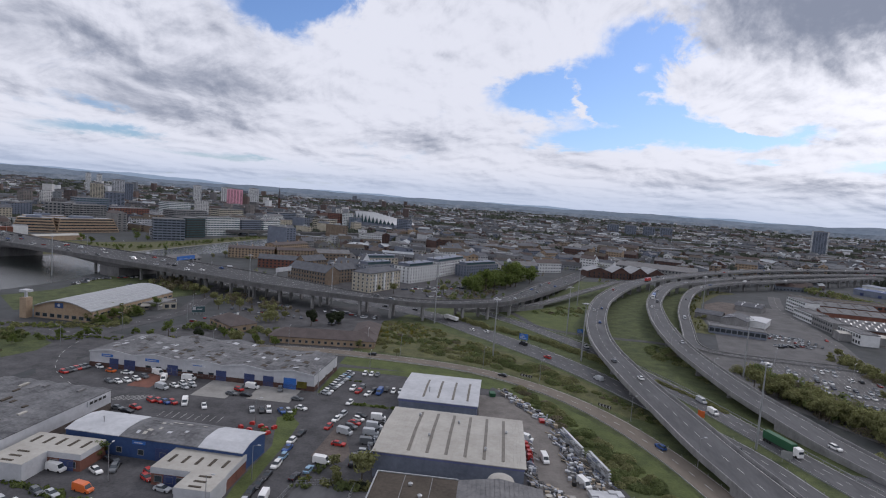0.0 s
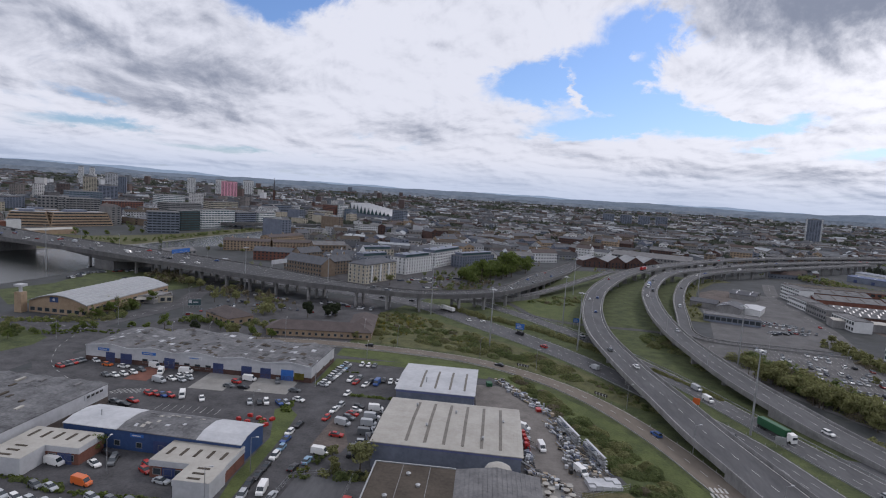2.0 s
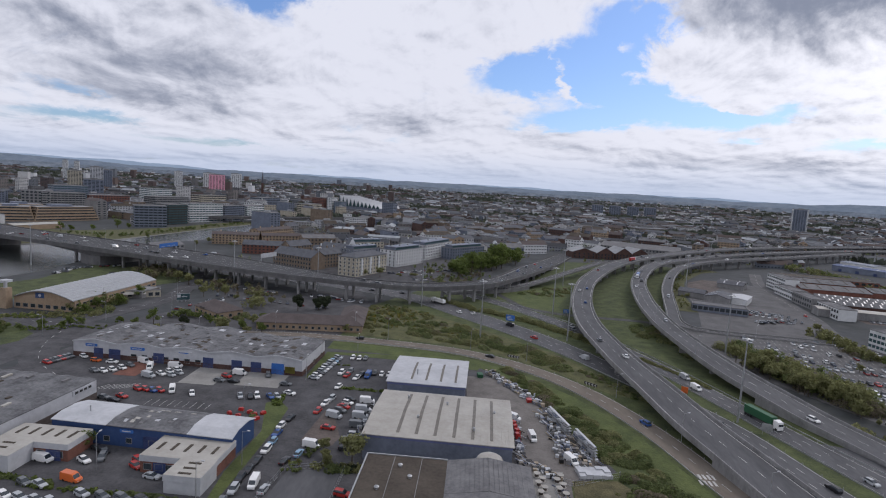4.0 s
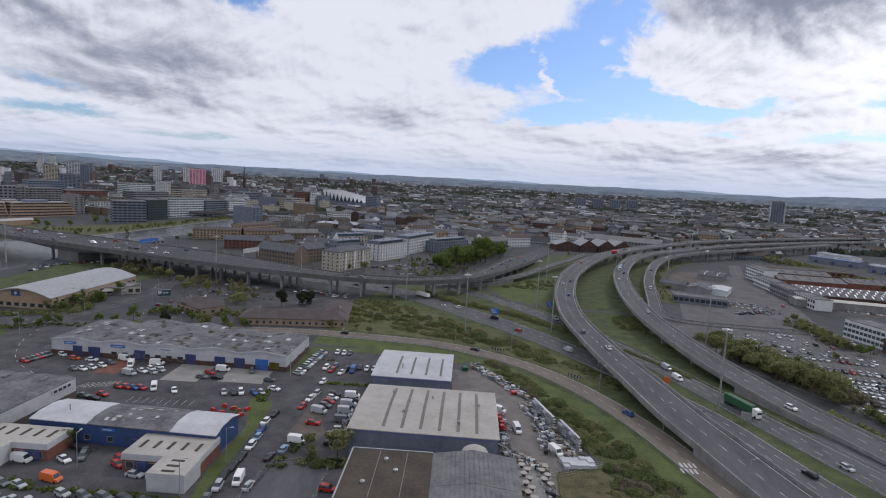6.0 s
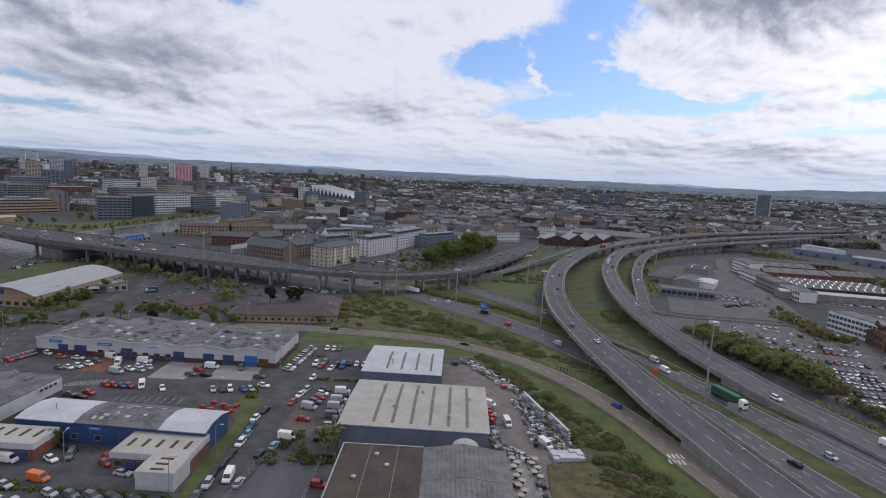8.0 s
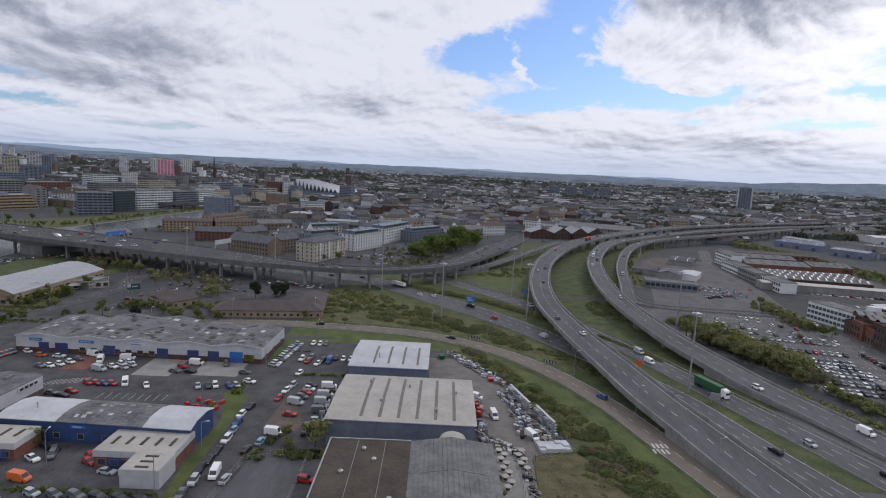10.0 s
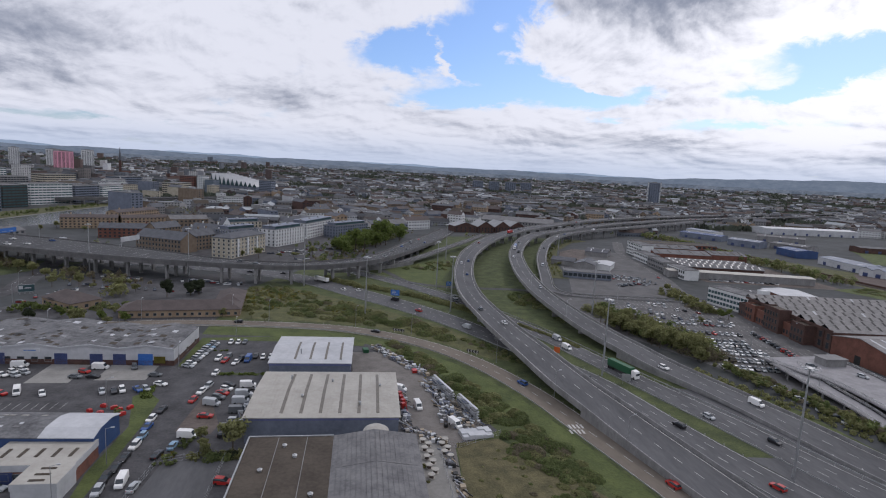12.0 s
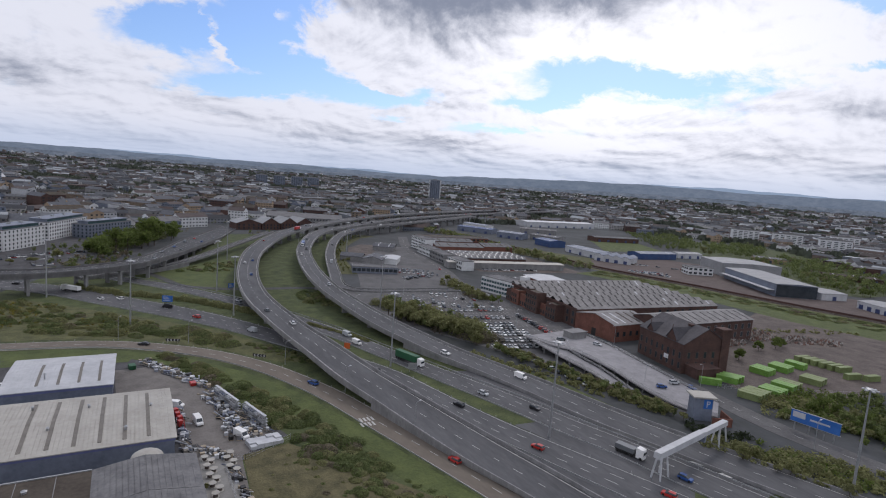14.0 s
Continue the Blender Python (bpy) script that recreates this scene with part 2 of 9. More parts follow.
BROWN_TILE = surface("brown_tile_roof", (0.062, 0.050, 0.049), (0.104, 0.085, 0.082), 0.85, size=5, fine=0.6)
BLUE_CLAD = surface("blue_cladding", (0.022, 0.048, 0.135), (0.04, 0.078, 0.19), 0.5, size=6, fine=1.0)
LILAC_CLAD = surface("lilac_blue_cladding", (0.10, 0.115, 0.24), (0.15, 0.17, 0.31), 0.5, size=6, fine=1.0)
LIGHT_STRIP = surface("grimy_rooflight", (0.105, 0.095, 0.082), (0.175, 0.16, 0.14), 0.6, size=3, fine=0.5)
SANDSTONE = surface("brown_sandstone", (0.125, 0.094, 0.070), (0.235, 0.185, 0.140), 0.9, size=4, fine=0.6)
GREYBLUE_CLAD = surface("grey_blue_cladding", (0.11, 0.13, 0.175), (0.18, 0.205, 0.26), 0.55, size=6, fine=1.0)
BRICK = surface("red_brick", (0.11, 0.048, 0.036), (0.2, 0.088, 0.064), 0.9, size=4, fine=0.6)
DARK_BRICK = surface("sooty_brick", (0.048, 0.028, 0.025), (0.105, 0.058, 0.047), 0.9, size=4, fine=0.6)
TAN_BRICK = surface("tan_brick", (0.250, 0.180, 0.120), (0.370, 0.285, 0.200), 0.9, size=4, fine=0.6)
BEIGE = surface("beige_stone", (0.33, 0.30, 0.235), (0.47, 0.43, 0.35), 0.85, size=5, fine=0.7)
RENDER_WHITE = surface("white_render", (0.50, 0.51, 0.515), (0.66, 0.67, 0.675), 0.8, size=5, fine=0.7)
GLASS = surface("window_glass", (0.020, 0.028, 0.035), (0.045, 0.055, 0.065), 0.12, size=9, fine=3, bump=0.0, spec=0.6)
TEAL_GLASS = surface("tinted_glass", (0.035, 0.070, 0.080), (0.070, 0.115, 0.125), 0.15, size=9, fine=3, bump=0.0, spec=0.6)
STEEL = surface("galvanised_steel", (0.30, 0.31, 0.32), (0.42, 0.43, 0.44), 0.45, metal=0.6, size=2, fine=0.3)
RUST = surface("rusty_rail", (0.06, 0.05, 0.045), (0.13, 0.10, 0.085), 0.8, size=2, fine=0.3)
SHUTTER = surface("blue_roller_shutter", (0.030, 0.045, 0.120), (0.050, 0.070, 0.170), 0.5, size=3, fine=0.4)
SIGN_BLUE = surface("blue_sign_sheet", (0.025, 0.11, 0.36), (0.045, 0.15, 0.45), 0.45, size=3, fine=0.5, bump=0)
BLACK = surface("black_plastic", (0.012, 0.012, 0.012), (0.030, 0.030, 0.030), 0.6, size=2, fine=0.3)
TYRE = surface("tyre_rubber", (0.010, 0.010, 0.010), (0.022, 0.022, 0.022), 0.85, size=1, fine=0.2)
BARK = surface("bark", (0.060, 0.048, 0.036), (0.120, 0.098, 0.075), 0.95, size=1, fine=0.2, bump=0.6)
LEAF = surface("spring_leaves", (0.090, 0.128, 0.027), (0.170, 0.212, 0.058), 0.8, size=3, fine=0.7, bump=0, island=0.35)
LEAF_OLIVE = surface("olive_leaves", (0.158, 0.166, 0.066), (0.272, 0.274, 0.126), 0.85, size=3, fine=0.7, bump=0, island=0.35)
LEAF_DARK = surface("evergreen_leaves", (0.020, 0.030, 0.016), (0.048, 0.062, 0.030), 0.85, size=3, fine=0.7, bump=0, island=0.35)
# blue raised in the far leaf colour in place of distance haze
FAR_LEAF = surface("far_tree_leaves", (0.05, 0.062, 0.05), (0.1, 0.112, 0.078), 0.9, size=30, fine=6, bump=0, island=0.3)
GORSE = surface("gorse_flowers", (0.15, 0.135, 0.028), (0.26, 0.225, 0.05), 0.85, size=3, fine=0.7, bump=0, island=0.3)
DARK_CONCRETE = surface("grimy_concrete", (0.088, 0.087, 0.089), (0.165, 0.163, 0.165), 0.9, size=5, fine=0.8, streak=(1, 1, 0.4))
WORKS_ROOF = surface("pale_works_roof", (0.150, 0.145, 0.145), (0.262, 0.254, 0.252), 0.9, size=4, fine=0.8, island=0.10)
DARK_SLATE = surface("dark_slate", (0.036, 0.034, 0.040), (0.078, 0.074, 0.082), 0.75, size=4, fine=0.7)
DECK = surface("deck_surface", (0.200, 0.196, 0.206), (0.300, 0.294, 0.304), 0.9, size=5, fine=0.8)
VIADUCT_TOP = surface("dark_viaduct_asphalt", (0.036, 0.037, 0.041), (0.062, 0.063, 0.068), 0.85, size=14, fine=1.5, streak=(1, 0.25, 1))
SHEET_ROOF = surface("mid_grey_sheet", (0.20, 0.205, 0.215), (0.29, 0.295, 0.305), 0.6, size=9, fine=1.2)
VERGE = surface("bright_verge", (0.042, 0.058, 0.017), (0.100, 0.122, 0.038), 0.95, size=9, fine=0.9, bump=0.7)
WOOD_LEAF = surface("wood_leaves", (0.094, 0.124, 0.043), (0.190, 0.224, 0.083), 0.85, size=9, fine=1.5, bump=0, island=0.4)
BROWN_LEAF = surface("budding_twigs", (0.142, 0.124, 0.082), (0.250, 0.217, 0.150), 0.9, size=9, fine=1.5, bump=0, island=0.4)
PINK_GROUND = surface("red_hardcore", (0.075, 0.056, 0.052), (0.120, 0.096, 0.088), 0.95, size=12, fine=1.5)
# far walls and roofs: a blue tint in these colours stands for haze
CITY_WALL = palette("town_walls", [(0.22, 0.20, 0.19), (0.13, 0.092, 0.084), (0.18, 0.195, 0.22), (0.105, 0.078, 0.074), (0.66, 0.67, 0.69), (0.16, 0.155, 0.16), (0.14, 0.16, 0.195), (0.40, 0.39, 0.385), (0.15, 0.110, 0.098), (0.27, 0.28, 0.305), (0.58, 0.575, 0.57)])
CITY_ROOF = palette("town_roofs", [(0.058, 0.063, 0.073), (0.084, 0.090, 0.102), (0.115, 0.123, 0.136), (0.070, 0.058, 0.056), (0.048, 0.052, 0.061), (0.082, 0.060, 0.054), (0.078, 0.083, 0.095), (0.065, 0.058, 0.058), (0.36, 0.385, 0.41), (0.068, 0.072, 0.080), (0.052, 0.055, 0.062), (0.17, 0.18, 0.195)])


def thin_leaf(m, share=0.55):
    """Lets light through the leaves."""
    n, l = m.node_tree.nodes, m.node_tree.links
    bsdf, out = n["Principled BSDF"], n["Material Output"]
    t = n.new("ShaderNodeBsdfTranslucent")
    l.new(bsdf.inputs["Base Color"].links[0].from_socket, t.inputs[0])
    mix = n.new("ShaderNodeMixShader")
    mix.inputs[0].default_value = share
    l.new(bsdf.outputs[0], mix.inputs[1]), l.new(t.outputs[0], mix.inputs[2]), l.new(mix.outputs[0], out.inputs[0])


for leaf_material in (LEAF, LEAF_OLIVE, LEAF_DARK, GORSE, WOOD_LEAF, BROWN_LEAF):
    thin_leaf(leaf_material)

# ---- geometry helpers ----
class Geo:
    """Vertices and faces of one mesh."""

    def __init__(self):
        self.v, self.f = [], []

    def add(self, verts, faces):
        k = len(self.v)
        self.v += [tuple(p) for p in verts]
        self.f += [tuple(k + i for i in q) for q in faces]
        return self

    def box(self, x0, x1, y0, y1, z0, z1):
        return self.add([(x0, y0, z0), (x1, y0, z0), (x1, y1, z0), (x0, y1, z0), (x0, y0, z1), (x1, y0, z1), (x1, y1, z1), (x0, y1, z1)],
                        [(3, 2, 1, 0), (4, 5, 6, 7), (0, 1, 5, 4), (1, 2, 6, 5), (2, 3, 7, 6), (3, 0, 4, 7)])

    def prism(self, poly, z0, z1):
        n = len(poly)
        return self.add([(*p, z0) for p in poly] + [(*p, z1) for p in poly],
                        [tuple(range(n - 1, -1, -1)), tuple(range(n, 2 * n))] + [(i, (i + 1) % n, n + (i + 1) % n, n + i) for i in range(n)])

    def lathe(self, x, y, rings, n=8):
        """rings: (radius, z) from the bottom up."""
        v = [(x + r * math.cos(2 * math.pi * i / n), y + r * math.sin(2 * math.pi * i / n), z) for r, z in rings for i in range(n)]
        f = [tuple(range(n - 1, -1, -1)), tuple(range(len(v) - n, len(v)))]
        f += [(k * n + i, k * n + (i + 1) % n, (k + 1) * n + (i + 1) % n, (k + 1) * n + i) for k in range(len(rings) - 1) for i in range(n)]
        return self.add(v, f)

    def bar(self, a, b, r, n=4):
        """A bar between two points."""
        a, b = Vector(a), Vector(b)
        q = (b - a).to_track_quat("Z", "Y")
        v = [p + q @ Vector((r * math.cos(2 * math.pi * (i + 0.5) / n), r * math.sin(2 * math.pi * (i + 0.5) / n), 0)) for p in (a, b) for i in range(n)]
        return self.add(v, [tuple(range(n - 1, -1, -1)), tuple(range(n, 2 * n))] + [(i, (i + 1) % n, n + (i + 1) % n, n + i) for i in range(n)])

    def extrude(self, outline, x0, x1, axis="x"):
        """An outline in (y, z), or in (x, z) for axis y, drawn out along the axis."""
        n = len(outline)
        at = (lambda c, p: (c, *p)) if axis == "x" else (lambda c, p: (p[0], c, p[1]))
        return self.add([at(x0, p) for p in outline] + [at(x1, p) for p in outline],
                        [tuple(range(n)), tuple(range(2 * n - 1, n - 1, -1))] + [(i, n + i, n + (i + 1) % n, (i + 1) % n) for i in range(n)])

    def mesh(self, name, material, smooth=False):
        me = bpy.data.meshes.new(name)
        me.from_pydata(self.v, [], self.f)
        me.materials.append(material)
        bm = bmesh.new()
        bm.from_mesh(me)
        bmesh.ops.recalc_face_normals(bm, faces=bm.faces)
        bm.to_mesh(me)
        bm.free()
        if smooth:
            me.shade_smooth()
        return me


def part(name, geo, material, parent, label="", smooth=False, at=None):
    """One mesh object under a thing or a part."""
    ob = new(name, geo if isinstance(geo, bpy.types.Mesh) else geo.mesh(name, material, smooth))
    ob.parent = parent
    if at is not None:
        ob.matrix_local = at
    return tagged(ob, label)


def thing(name, x, y, z, turn, label, category, group="", kind=""):
    ob = new(name)
    ob.matrix_world = pose(x, y, z, 0, 0, turn)
    return tagged(ob, label, category, group, kind)


def solid(name, geo, material, label, category="", kind="structure", group="", smooth=False):
    return tagged(new(name, geo.mesh(name, material, smooth)), label, category or name.split("_")[0], group, kind)


def curve(rows, step=6.0):
    """A smooth line (Catmull-Rom) through rows of x, y, z, width."""
    p = [np.array(r, float) for r in rows]
    p = [2 * p[0] - p[1]] + p + [2 * p[-1] - p[-2]]
    out = []
    for a, b, c, d in zip(p, p[1:], p[2:], p[3:]):
        k = max(2, int(np.hypot(*(c - b)[:2]) / step))
        for i in range(k):
            t = i / k
            out.append(0.5 * (2 * b + (c - a) * t + (2 * a - 5 * b + 4 * c - d) * t * t + (3 * b - a - 3 * c + d) * t ** 3))
    return out + [p[-2]]


def normals(line):
    res = []
    for i in range(len(line)):
        d = line[min(i + 1, len(line) - 1)] - line[max(i - 1, 0)]
        d = d[:2] / (np.hypot(*d[:2]) + 1e-9)
        res.append(np.array((d[1], -d[0])))
    return res


def strip(geo, line, off0, off1, z0, z1, wide=None, lo=0, hi=None):
    """A band along a line between two sideways offsets (metres, or shares of half the width), from z0 to z1 above it."""
    nor = normals(line)
    v, f = [], []
    idx = range(lo, len(line) if hi is None else hi)
    for j, i in enumerate(idx):
        p, n = line[i], nor[i]
        h = p[3] / 2
        o0, o1 = (off0 * h, off1 * h) if wide == "share" else (off0, off1)
        if wide == "edge":
            o0, o1 = math.copysign(h, off0) + off0, math.copysign(h, off1) + off1
        for o, z in ((o0, z0), (o1, z0), (o1, z1), (o0, z1)):
            v.append((p[0] + n[0] * o, p[1] + n[1] * o, p[2] + z))
        if j:
            k = 4 * j
            f += [(k - 4 + a, k - 4 + (a + 1) % 4, k + (a + 1) % 4, k + a) for a in range(4)]
    f += [(0, 1, 2, 3), (len(v) - 1, len(v) - 2, len(v) - 3, len(v) - 4)]
    return geo.add(v, f)


def dashes(geo, line, off, width, length, gap, z=0.03, share=True):
    """Painted dashes along a line."""
    nor, run, on = normals(line), 0.0, None
    pts = []
    for i in range(len(line) - 1):
        seg = np.hypot(*(line[i + 1] - line[i])[:2])
        k = max(1, int(seg / 1.0))
        for j in range(k):
            t = j / k
            p = line[i] * (1 - t) + line[i + 1] * t
            n = nor[i] * (1 - t) + nor[i + 1] * t
            pts.append((run + seg * t, p, n))
        run += seg
    for a, b in zip(pts, pts[1:]):
        if (a[0] % (length + gap)) < length:
            q = []
            for (s, p, n), e in ((a, -1), (a, 1), (b, 1), (b, -1)):
                o = (off * p[3] / 2 if share else off) + e * width / 2
                q.append((p[0] + n[0] * o, p[1] + n[1] * o, p[2] + z))
            geo.add(q, [(0, 1, 2, 3)])
    return geo


def inside(x, y, poly):
    c = False
    for (x0, y0), (x1, y1) in zip(poly, poly[1:] + poly[:1]):
        if (y0 > y) != (y1 > y) and x < (x1 - x0) * (y - y0) / (y1 - y0) + x0:
            c = not c
    return c


def near_line(x, y, line, more=0.0):
    return any((p[0] - x) ** 2 + (p[1] - y) ** 2 < (p[3] / 2 + more) ** 2 for p in line)


def land(x, y):
    """Height of the land: flat near, rising to hills far off."""
    r, az = math.hypot(x, y), math.degrees(math.atan2(x, y))
    if r < 1500:
        return 0.0
    k = (r - 1500) / 3400
    return (74 + 14 * max(0, min(1, (-az - 24) / 14)) + 22 * max(0, min(1, (az - 40) / 12)) + 4 * math.sin(az * 0.35)) * k ** 1.6


def skyline(az):
    """Height of the farthest hills."""
    return 112 + 26 * max(0, min(1, (-az - 24) / 14)) + 62 * max(0, min(1, (az - 38) / 12)) + 6 * math.sin(az * 0.35) + 3 * math.sin(az * 1.1 + 1) + 1.5 * math.sin(az * 3.3)

# ---- ground, water, large surfaces ----
def ground_sheet():
    radii = [0, 150, 400, 800, 1200, 1500, 1750, 2000, 2300, 2600, 2900, 3200, 3500, 3800, 4100, 4400, 4650, 4880]
    n = 240
    g = Geo()
    v = [(0, 0, 0)] + [(r * math.sin(2 * math.pi * i / n), r * math.cos(2 * math.pi * i / n), land(r * math.sin(2 * math.pi * i / n), r * math.cos(2 * math.pi * i / n))) for r in radii[1:] for i in range(n)]
    f = [(0, 1 + (i + 1) % n, 1 + i) for i in range(n)]
    f += [(1 + k * n + i, 1 + k * n + (i + 1) % n, 1 + (k + 1) * n + (i + 1) % n, 1 + (k + 1) * n + i) for k in range(len(radii) - 2) for i in range(n)]
    return solid("ground", g.add(v, f), GROUND, "mixed town ground of soil, grass and tarmac rising to hills", "ground")


ground_sheet()
RIVER = [(-860, 280), (-600, 420), (-419, 494), (-390, 545), (-376, 583), (-369, 651), (-360, 753), (-344, 859), (-322, 960), (-285, 1050), (-215, 1160), (-165, 1120), (-225, 1020), (-262, 950), (-285, 860),
         (-298, 760), (-302, 700), (-304, 636), (-336, 559), (-334, 500), (-318, 452), (-306, 382), (-312, 341), (-330, 300), (-520, 120)]
solid("river", Geo().prism(RIVER, 0.0, 0.12), WATER, "dark grey river water with a dull sheen", "water")


def slab(name, poly, z, material, label, category=""):
    return solid(name, Geo().prism(poly, -0.3, z), material, label, category)


slab("pavement_yard", [(-185, 60), (-170, 205), (-165, 247), (-40, 250), (0, 243), (20, 226), (36, 190), (47, 152), (32, 142), (27, 60)], 0.05, ASPHALT, "grey worn tarmac of the trading estate yards", "pavement")
slab("ground_interchange", [(-30, 415), (-58, 345), (-62, 262), (-60, 246), (0, 241), (20, 226), (36, 190), (47, 152), (32, 142), (27, 60), (165, 60), (160, 160), (125, 260), (136, 330), (175, 470), (225, 575), (280, 650), (190, 660), (110, 640), (40, 440)], 0.04, GRASS, "rough green grass between the motorway ramps", "ground")
slab("pavement_car_park", [(135, 345), (228, 345), (246, 292), (226, 205), (205, 118), (185, 112), (158, 205), (130, 268)], 0.06, CAR_PARK, "large pale tarmac car park with painted bays", "pavement")
slab("ground_scrub_plot", [(33, 145), (46, 147), (62, 122), (80, 92), (28, 92)], 0.07, DRY_GRASS, "brownish rough grass on an empty plot", "ground")
slab("pavement_left_streets", [(-310, 250), (-262, 268), (-175, 262), (-150, 330), (-180, 400), (-90, 345), (-100, 255), (-150, 255), (-175, 215), (-180, 120), (-320, 120)], 0.045, ASPHALT, "tarmac street junction beside the estate", "pavement")
slab("ground_river_bank", [(-300, 322), (-288, 356), (-298, 425), (-180, 415), (-215, 350), (-262, 290)], 0.05, GRASS, "green grass bank along the river", "ground")
slab("pavement_stock_yard", [(3, 224), (17, 224), (33, 190), (44, 154), (32.5, 144), (28, 92), (20, 92), (19.5, 140), (17.5, 190), (4, 193)], 0.058, YARD, "dusty pale concrete of a stock yard", "pavement")
slab("ground_north_bank", [(-600, 428), (-422, 500), (-393, 548), (-379, 586), (-372, 652), (-363, 754), (-347, 860), (-326, 962), (-352, 980), (-392, 860), (-412, 745), (-430, 690), (-470, 640), (-620, 600), (-700, 480)], 0.05, ROUGH_GRASS, "grass and walks along the far river bank", "ground")
slab("pavement_river_walk", [(-422, 498), (-390, 548), (-376, 586), (-369, 652), (-360, 754), (-344, 860), (-348, 861), (-364.5, 755), (-374, 653), (-382, 588), (-396, 550), (-428, 502)], 0.15, PAVING, "pale walk along the river wall", "pavement")
slab("ground_slip_verge", [(-62, 248), (-62, 260), (-20, 256), (5, 248), (28, 231), (46, 208), (60, 180), (69, 150), (76, 122), (84, 92), (76, 92), (66, 122), (56, 152), (46, 178), (36, 200), (18, 228), (0, 243)], 0.075, VERGE, "bright green mown verge beside the slip road", "ground")
slab("ground_embankment", [(-58, 348), (-38, 349), (-14, 327), (20, 294), (46, 266), (64, 236), (72, 212), (62, 214), (42, 238), (12, 262), (-20, 270), (-60, 275)], 0.06, ROUGH_GRASS, "rough tall grass on the embankment", "ground")
slab("ground_ramp_lawn", [(84, 322), (104, 345), (108, 372), (116, 400), (140, 475), (186, 580), (172, 586), (118, 478), (92, 388), (80, 330)], 0.055, GRASS, "mown green lawn between two ramps", "ground")
slab("ground_path_lawn", [(-2, 395), (24, 374), (36, 360), (30, 352), (44, 352), (62, 366), (72, 400), (98, 470), (80, 470), (44, 436), (28, 420), (10, 412)], 0.055, VERGE, "mown green lawn beside the footpath", "ground")
slab("ground_rubble", [(262, 152), (330, 190), (420, 220), (420, 120), (330, 95), (225, 98), (232, 132)], 0.06, SOIL, "bare rubble and soil of a cleared site", "ground")
slab("ground_rail_verge", [(382, 375), (424, 384), (444, 309), (452, 260), (459, 218), (473, 161), (484, 100), (424, 100), (414, 139), (403, 190), (404, 231), (405, 280), (390, 351)], 0.075, VERGE, "bright green verge along the railway", "ground")
slab("ground_rail_land", [(395, 560), (424, 384), (444, 309), (452, 260), (459, 218), (473, 161), (484, 60), (640, 60), (560, 240), (520, 360), (450, 560)], 0.055, ROUGH_GRASS, "overgrown railway land", "ground")
slab("ground_warehouse_yard", [(438, 402), (455, 312), (463, 262), (470, 222), (490, 160), (540, 150), (585, 215), (560, 240), (640, 360), (600, 440), (480, 452)], 0.07, PINK_GROUND, "bare reddish hardcore of an industrial yard", "ground")
slab("ground_playing_field", [(572, 515), (679, 499), (735, 594), (784, 647), (665, 637), (640, 600)], 0.07, VERGE, "mown green playing field", "ground")
slab("pavement_flats", [(-140, 432), (-95, 432), (-30, 440), (20, 500), (40, 570), (0, 690), (-130, 620)], 0.05, ASPHALT, "tarmac parking courts round the flats", "pavement")
slab("ground_hall_wood", [(640, 330), (590, 240), (600, 225), (680, 222), (790, 280), (1000, 420), (1015, 560), (900, 640), (740, 500), (680, 420)], 0.05, GRASS, "rough grass under trees", "ground")
slab("ground_office_plot", [(-130, 264), (-62, 268), (-58, 345), (-75, 392), (-150, 345)], 0.055, ASPHALT, "tarmac plot round a low office", "ground")
slab("ground_corner_plot", [(-300, 190), (-198, 212), (-193, 226), (-196, 238), (-207, 245), (-230, 250), (-300, 248)], 0.075, GRASS, "grass plot with shrubs at the street corner", "ground")
slab("ground_ramp_bank", [(152, 398), (168, 395), (184, 464), (215, 545), (262, 620), (290, 640), (280, 655), (228, 585), (180, 480)], 0.06, ROUGH_GRASS, "rough grass bank inside the ramp", "ground")
slab("ground_dealer_soil", [(186, 462), (206, 470), (238, 520), (262, 560), (240, 566), (216, 540)], 0.065, SOIL, "bare soil yard behind showrooms", "ground")
slab("pavement_dealer_lot", [(150, 345), (232, 345), (252, 400), (268, 470), (285, 545), (262, 560), (206, 470), (186, 462), (168, 395)], 0.05, CAR_PARK, "tarmac round small showrooms", "pavement")
slab("ground_brick_land", [(285, 395), (392, 372), (400, 470), (375, 560), (300, 560)], 0.05, SOIL, "reddish bare ground between workshops", "ground")

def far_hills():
    """Horizon backdrop: a suburb strip and two hill ridges, haze painted in, glowing."""
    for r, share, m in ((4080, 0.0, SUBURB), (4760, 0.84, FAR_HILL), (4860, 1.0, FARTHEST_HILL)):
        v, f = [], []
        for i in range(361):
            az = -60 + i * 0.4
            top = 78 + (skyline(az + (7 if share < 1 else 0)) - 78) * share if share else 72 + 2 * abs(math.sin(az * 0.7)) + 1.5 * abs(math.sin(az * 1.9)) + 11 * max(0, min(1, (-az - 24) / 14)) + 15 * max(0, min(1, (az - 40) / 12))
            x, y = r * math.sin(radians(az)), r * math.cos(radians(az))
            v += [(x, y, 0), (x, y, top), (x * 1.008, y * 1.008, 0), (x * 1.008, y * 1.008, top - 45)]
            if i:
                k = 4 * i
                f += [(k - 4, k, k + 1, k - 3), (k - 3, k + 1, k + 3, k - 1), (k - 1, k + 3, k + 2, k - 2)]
        solid("backdrop_hills", Geo().add(v, f), m, "blue-green hills along the horizon, haze painted in", "hills")


far_hills()

